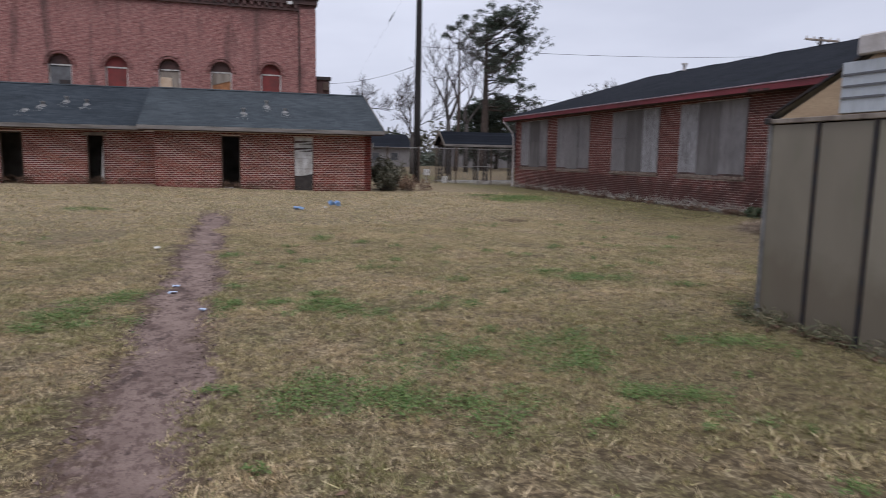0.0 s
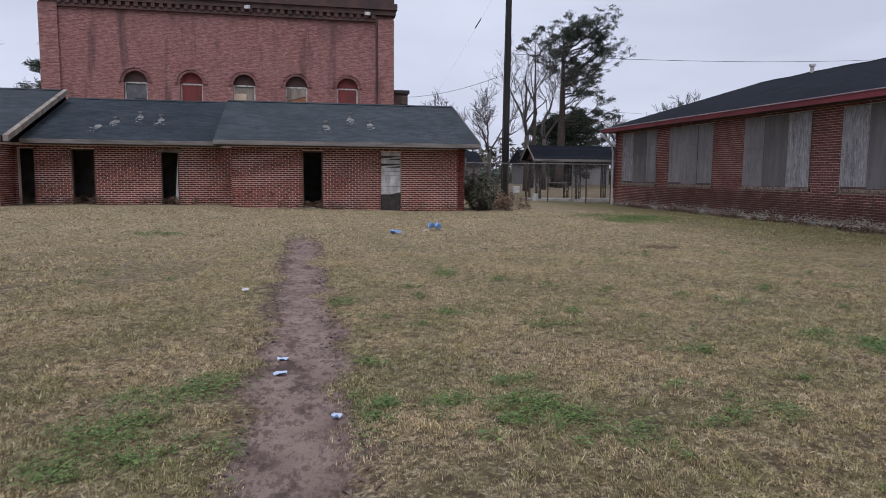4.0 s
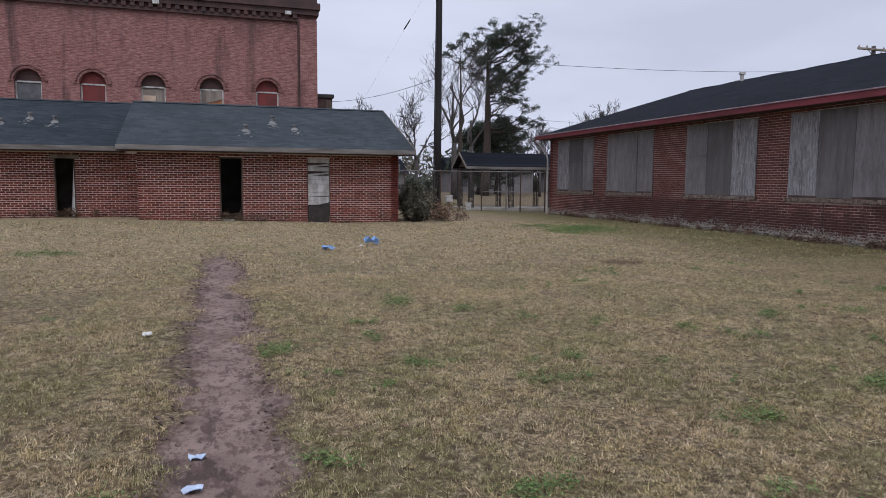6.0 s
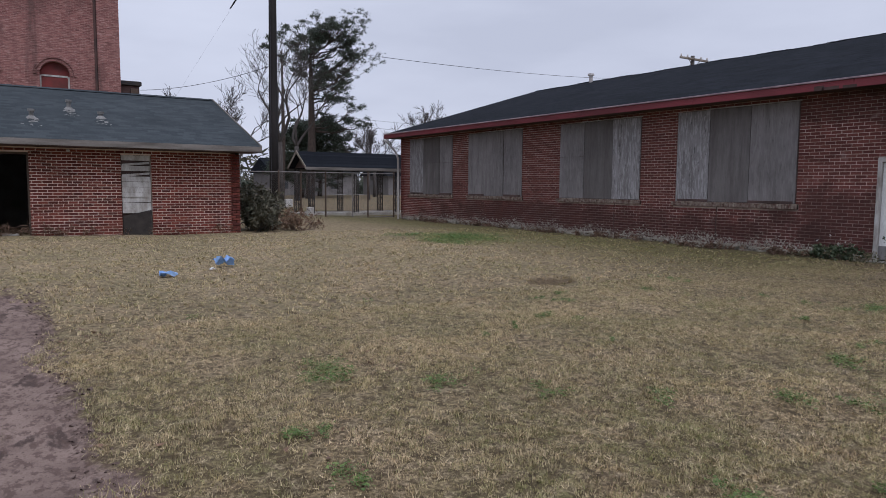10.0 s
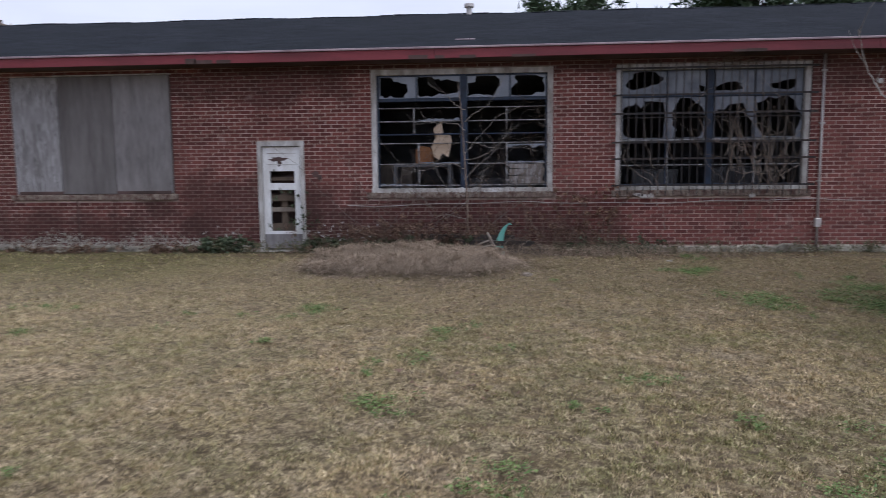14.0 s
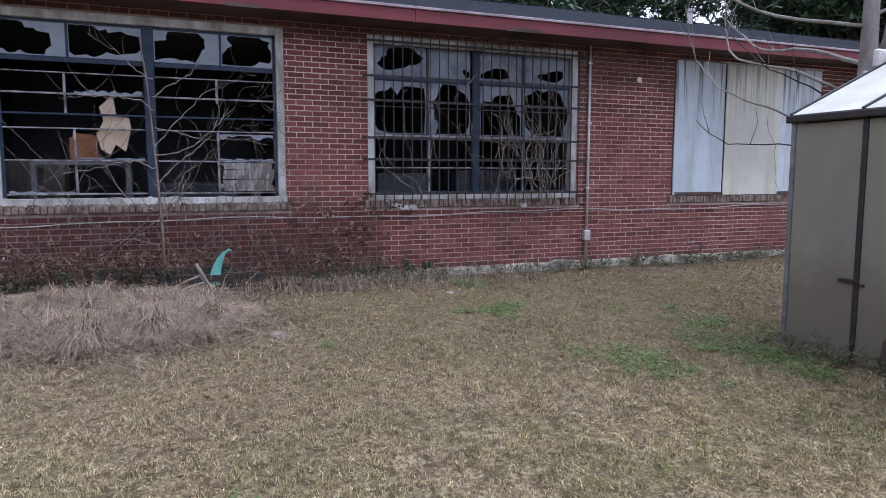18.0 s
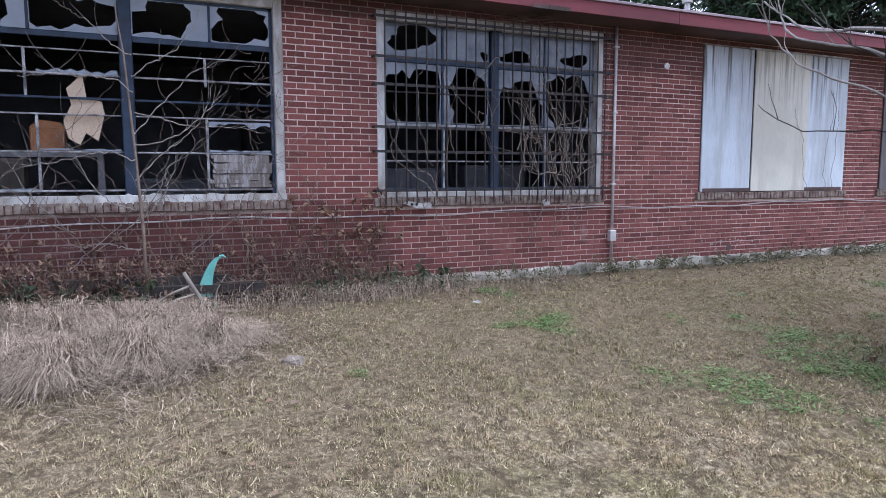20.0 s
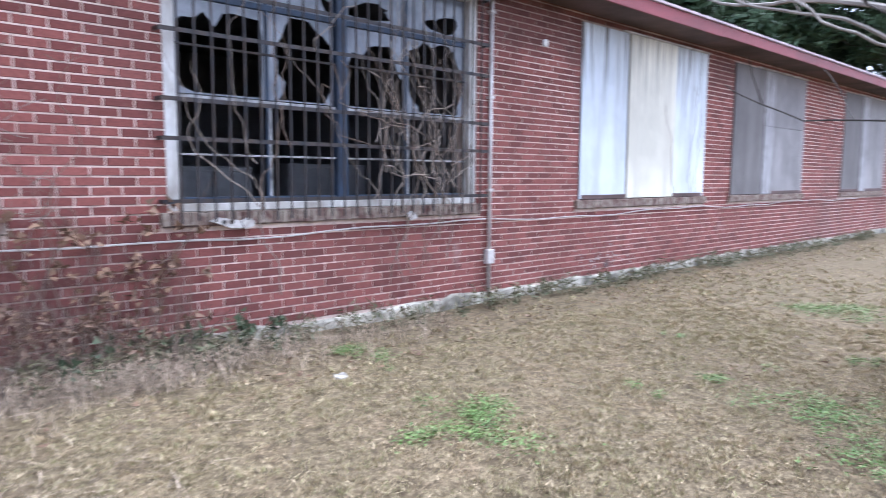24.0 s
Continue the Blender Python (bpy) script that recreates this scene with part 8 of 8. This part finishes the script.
def junk():
    rnd = random.Random(141)
    g = thing("plastic_slide_part", (13.30, 10.95, -0.03), "curved faded green plastic piece standing in the weeds", "plastic part")
    prof = []
    for i in range(13):
        a = i / 12
        prof.append((13.34 - 0.02 * a, 11.02 - 0.02 - 0.16 * a ** 2.2, 0.02 + 0.55 * a - 0.07 * a ** 6))
    body = Bag()
    for (p, q), t in zip(zip(prof, prof[1:]), range(12)):
        w0, w1 = 0.085 * (1 - 0.78 * t / 12), 0.085 * (1 - 0.78 * (t + 1) / 12)
        for o in (0.0, 0.03):
            body.poly([(p[0] - o, p[1] - w0, p[2]), (p[0] - o, p[1] + w0, p[2]), (q[0] - o, q[1] + w1, q[2]), (q[0] - o, q[1] - w1, q[2])])
        for s in (-1, 1):
            body.poly([(p[0], p[1] + s * w0, p[2]), (p[0] - 0.03, p[1] + s * w0, p[2]), (q[0] - 0.03, q[1] + s * w1, q[2]), (q[0], q[1] + s * w1, q[2])])
    part("curved_body", body, TEAL, g)
    part("hook_tip", Bag().tube([(13.31, 10.84, 0.50), (13.30, 10.81, 0.51), (13.30, 10.78, 0.49)], [0.016, 0.013, 0.006], 8), TEAL, g)
    part("base", Bag().box(13.18, 13.36, 10.9, 11.25, -0.04, 0.03, 0.02), TEAL, g)
    ch = thing("broken_chair", (13.05, 11.2, 0.0), "broken weathered wooden chair frame fallen on the dead grass", "chair")
    for name, pts, r in (("back_post", [(13.16, 11.21, 0.37), (13.06, 11.10, 0.17), (12.95, 10.98, -0.04)], 0.020),
                         ("rail", [(13.11, 11.16, 0.24), (13.10, 11.33, 0.18), (13.05, 11.52, 0.08)], 0.013),
                         ("rail", [(13.06, 11.12, 0.16), (13.02, 11.30, 0.12), (12.96, 11.48, 0.04)], 0.013),
                         ("leg", [(13.08, 11.55, 0.10), (12.96, 11.50, -0.05)], 0.017),
                         ("leg", [(13.10, 11.16, 0.22), (13.0, 11.02, -0.03)], 0.014),
                         ("stretcher", [(12.94, 10.95, -0.01), (12.93, 11.2, 0.0), (12.9, 11.46, -0.03)], 0.014)):
        part(name, Bag().tube(pts, r, 8), OLDWOOD, ch)
    for y, dy, up in ((10.75, -0.28, 0.22), (10.98, -0.2, 0.3)):
        st = thing("stick", (13.1, y, 0.0), "thin weathered stick leaning in the weeds", "stick", "sticks by the wall")
        part("stick", Bag().tube([(13.1, y, -0.04), (13.22, y + dy * 0.5, up * 0.6), (13.34, y + dy, up)], [0.009, 0.008, 0.005], 6), OLDWOOD, st)
    c = thing("crumpled_board", (12.95, 11.25, 0.0), "soggy brown board slumped on the junk heap", "board")
    bag = Bag()
    pts = [[(12.94 + 0.06 * i + 0.02 * math.sin(j * 2.3), 11.06 + (0.06 + 0.010 * i) * j - 0.02 * i, -0.01 + 0.045 * i + 0.02 * math.sin(i * 1.9 + j * 1.3) - 0.012 * j) for i in range(4)] for j in range(5)]
    for j in range(4):
        for i in range(3):
            q = [pts[j][i], pts[j][i + 1], pts[j + 1][i + 1], pts[j + 1][i]]
            bag.poly(q).poly([(a, b, d - 0.015) for a, b, d in reversed(q)])
    part("sheet", bag, SOGGY, c)
    for px0, py0, py1, pz in ((13.28, 10.1, 12.2, -0.02), (13.42, 10.5, 11.9, 0.0), (13.30, 10.35, 11.7, 0.105), (13.40, 10.7, 12.4, 0.20)):
        pk = thing("old_plank", (px0, py0, pz), "dark rotting plank stacked against the wall", "plank", "planks by the wall")
        part("plank", Bag().slab([(py0, pz), (py1, pz + 0.03), (py1 + 0.02, pz + 0.12), (py0 + 0.03, pz + 0.09)], 0, px0, px0 + 0.10), TRUNKDARK, pk)
    pl = thing("wire_rack", (13.2, 10.75, 0.0), "rusty dark wire rack half buried in weeds", "rack")
    for k in range(6):
        part("wire", Bag().tube([(13.1, 10.55 + 0.06 * k, -0.05), (13.12, 10.55 + 0.06 * k, 0.25), (13.35, 10.57 + 0.06 * k, 0.27)], 0.007, 5), RUST, pl)
    part("rim", Bag().tube([(13.12, 10.5, 0.25), (13.12, 10.9, 0.25)], 0.01, 5), RUST, pl)
    for x, y, s, m, lab in ((12.45, 8.25, 0.055, CONCRETE, "pale lump of plaster in the grass"), (10.95, 10.62, 0.09, SLAB, "flat broken concrete slab in the grass"), (13.3, 14.1, 0.05, WHITELITTER, "pale lump of plaster in the grass")):
        z = float(lift_of(x, y))
        o = thing("rubble", (x, y, z), lab, "rubble")
        ring = [(x + s * rnd.uniform(0.7, 1.2) * math.cos(math.tau * i / 9), y + 1.3 * s * rnd.uniform(0.7, 1.2) * math.sin(math.tau * i / 9)) for i in range(9)]
        b = Bag().slab(ring, 2, z - 0.02, z + s * 0.35)
        k = len(b.v)
        for i in range(9, 18):
            vx, vy, vz = b.v[i]
            b.v[i] = (x + (vx - x) * 0.75, y + (vy - y) * 0.75, vz + rnd.uniform(-0.01, 0.02))
        part("lump", b, m, o)
    for y in (8.3, 6.55):
        o = thing("plaster_scrap", (WX - 0.1, y, 1.0), "pale scrap caught on the sill", "scrap")
        part("scrap", Bag().slab([(y - 0.05, 0.95), (y + 0.04, 0.93), (y + 0.06, 0.99), (y, 1.02), (y - 0.05, 0.99)], 0, WX - 0.09, WX - 0.05), DIRTYWHITE, o)
    # inside the rooms
    b = thing("carton", (14.5, 12.35, 1.32), "torn brown carton on shelving inside the broken window", "box")
    part("body", Bag().box(14.25, 14.6, 12.26, 12.58, 1.60, 1.86, 0.01), BROWNBOX, b)
    part("flap", Bag().slab([(12.26, 1.86), (12.58, 1.86), (12.5, 1.93), (12.3, 1.91)], 0, 14.26, 14.27), BROWNBOX, b)
    part("shelf_stand", Bag().box(14.2, 14.8, 11.9, 13.0, 1.54, 1.595).box(14.2, 14.26, 11.9, 11.96, 0.02, 1.54).box(14.2, 14.26, 12.94, 13.0, 0.02, 1.54).box(14.74, 14.8, 11.9, 11.96, 0.02, 1.54).box(14.74, 14.8, 12.94, 13.0, 0.02, 1.54), CABINET, b, "dark stand under the carton")
    h = thing("torn_board", (13.95, 12.0, 1.6), "torn pale board hanging in the broken window", "board")
    out = [(12.20, 1.72), (12.10, 1.66), (12.04, 1.78), (11.93, 1.70), (11.86, 1.98), (11.88, 2.10), (12.02, 2.14), (12.05, 2.38), (12.12, 2.30), (12.20, 2.22), (12.16, 2.06), (12.24, 1.90)]
    part("sheet", Bag().slab(out, 0, WX + 0.125, WX + 0.14), CARD, h)
    for x, y, w, hh, m in ((15.2, 7.9, 0.9, 1.45, CABINET), (15.5, 6.3, 1.1, 1.5, CABINET), (16.0, 11.0, 1.2, 1.3, CABINET), (15.6, 13.2, 0.8, 1.6, OLDWOOD)):
        k = thing("old_cabinet", (x, y, 0.02), "dusty grey cabinet standing inside the room", "cabinet", "cabinets inside")
        part("body", Bag().box(x, x + 0.5, y - w / 2, y + w / 2, 0.02, hh, 0.01), m, k)
        part("door", Bag().box(x - 0.02, x - 0.002, y - w / 2 + 0.02, y - 0.01, 0.1, hh - 0.05, 0.004), m, k)
        part("door", Bag().box(x - 0.02, x - 0.002, y + 0.01, y + w / 2 - 0.02, 0.1, hh - 0.05, 0.004), m, k)


junk()


def litter():
    rnd = random.Random(151)

    def scrap(x, y, s, m, lab, high=0.05, name="litter"):
        z = float(lift_of(x, y))
        o = thing(name, (x, y, z), lab, "litter")
        n, bag = 5, Bag()
        pts = [[(x + s * (i / (n - 1) - 0.5) + rnd.uniform(-0.1, 0.1) * s, y + s * 0.7 * (j / (n - 1) - 0.5) + rnd.uniform(-0.1, 0.1) * s, z + 0.012 + rnd.uniform(0, high)) for i in range(n)] for j in range(n)]
        for j in range(n - 1):
            for i in range(n - 1):
                q = [pts[j][i], pts[j][i + 1], pts[j + 1][i + 1], pts[j + 1][i]]
                bag.poly(q).poly([(a, b, c - 0.004) for a, b, c in reversed(q)])
        part("sheet", bag, m, o)

    scrap(2.60, 21.2, 0.32, BLUELITTER, "crumpled blue plastic bag on the lawn", 0.22, "plastic_bag")
    scrap(1.5, 20.4, 0.24, BLUELITTER, "flat blue plastic scrap on the lawn", 0.10)
    scrap(2.3, 20.8, 0.10, WHITELITTER, "small white scrap on the lawn", 0.05)
    scrap(-0.86, 9.46, 0.085, PAPER, "pale blue paper scrap on the dirt path", 0.03, "paper_scrap")
    scrap(-0.87, 9.02, 0.095, PAPER, "pale blue paper scrap on the dirt path", 0.025, "paper_scrap")
    scrap(-0.49, 8.0, 0.065, PAPER, "pale blue paper scrap on the dirt path", 0.03, "paper_scrap")
    scrap(-1.40, 12.46, 0.08, WHITELITTER, "white paper scrap in the grass", 0.04, "paper_scrap")


litter()


def clods():
    """Lumps of trodden soil along the path, and its broken rims."""
    rng = np.random.default_rng(171)
    n = 6500
    y = rng.uniform(2.5, PATH_END - 0.3, n)
    side = rng.choice((-1, 1), n)
    rim = rng.uniform(0, 1, n) < 0.6
    x = PATH_X + np.where(rim, side * (PATH_HALF + rng.normal(0, 0.07, n)), rng.uniform(-0.36, 0.36, n))
    s = np.where(rim, 0.003 + 0.017 * rng.uniform(0, 1, n) ** 4, rng.uniform(0.002, 0.007, n))
    c = np.stack([x, y, lift_of(x, y) + s * 0.25], -1)
    corner = np.array([(1, 1, 1), (1, -1, -1), (-1, 1, -1), (-1, -1, 1)], dtype=float)
    v = c[:, None, :] + (corner[None] * rng.uniform(0.5, 1.3, (n, 4, 3)) + rng.normal(0, 0.25, (n, 4, 3))) * s[:, None, None] * np.array([1, 1, 0.6])
    tri = np.concatenate([v[:, [0, 1, 2]], v[:, [0, 3, 1]], v[:, [0, 2, 3]], v[:, [1, 3, 2]]])
    triangles("soil_clods", tri, SOIL, None, "crumbs and clods of reddish soil along the path", "soil")


clods()


def greenhouse_weeds():
    rng = np.random.default_rng(181)
    side = rng.uniform(0, 1, 260)
    x = np.where(side < 0.45, 4.98 - np.abs(rng.normal(0, 0.10, 260)), np.where(side < 0.85, rng.uniform(4.95, 9.2, 260), 9.14 + np.abs(rng.normal(0, 0.12, 260))))
    y = np.where((side >= 0.45) & (side < 0.85), 6.46 + np.abs(rng.normal(0, 0.10, 260)), rng.uniform(3.9, 6.5, 260))
    z = lift_of(x, y) + rng.uniform(0.0, 0.14, 260)
    triangles("greenhouse_weeds", tufts(rng, np.stack([x, y, z], -1)[side < 0.85], 12, 0.09, 0.014, 0.9), WEED, None, "rank weeds round the foot of the greenhouse", "weeds")
    triangles("greenhouse_leaves", tufts(rng, np.stack([x, y, lift_of(x, y) + 0.03], -1)[:60], 8, 0.05, 0.05, 0.4), DARKDEAD, None, "dark dead leaves drifted against the greenhouse", "leaves")


greenhouse_weeds()


# ------------------------------------------------------------------ single bricks of the long wall, last
def near_bricks():
    wall = next(o for o in school.children if o.name.startswith("wall"))
    base = Bag()
    l, h, d, e = 0.205, 0.06, 0.008, 0.003
    base.v = [(0, 0, 0), (0, l, 0), (0, l, h), (0, 0, h), (-d, e, e), (-d, l - e, e), (-d, l - e, h - e), (-d, e, h - e)]
    base.f = [(4, 7, 6, 5), (0, 4, 5, 1), (1, 5, 6, 2), (2, 6, 7, 3), (3, 7, 4, 0)]
    me = bpy.data.meshes.new("brick")
    me.from_pydata(base.v, [], base.f)
    me.materials.append(BRICK)
    rnd = random.Random(161)
    for u0, u1, z0, z1, _ in SCHOOL_NEAR:
        b = new("brick", me)
        b.parent = wall
        b.location = Vector((WX + 0.008 + rnd.uniform(-0.002, 0.002), u0, z0)) - ORIGIN[school]


near_bricks()
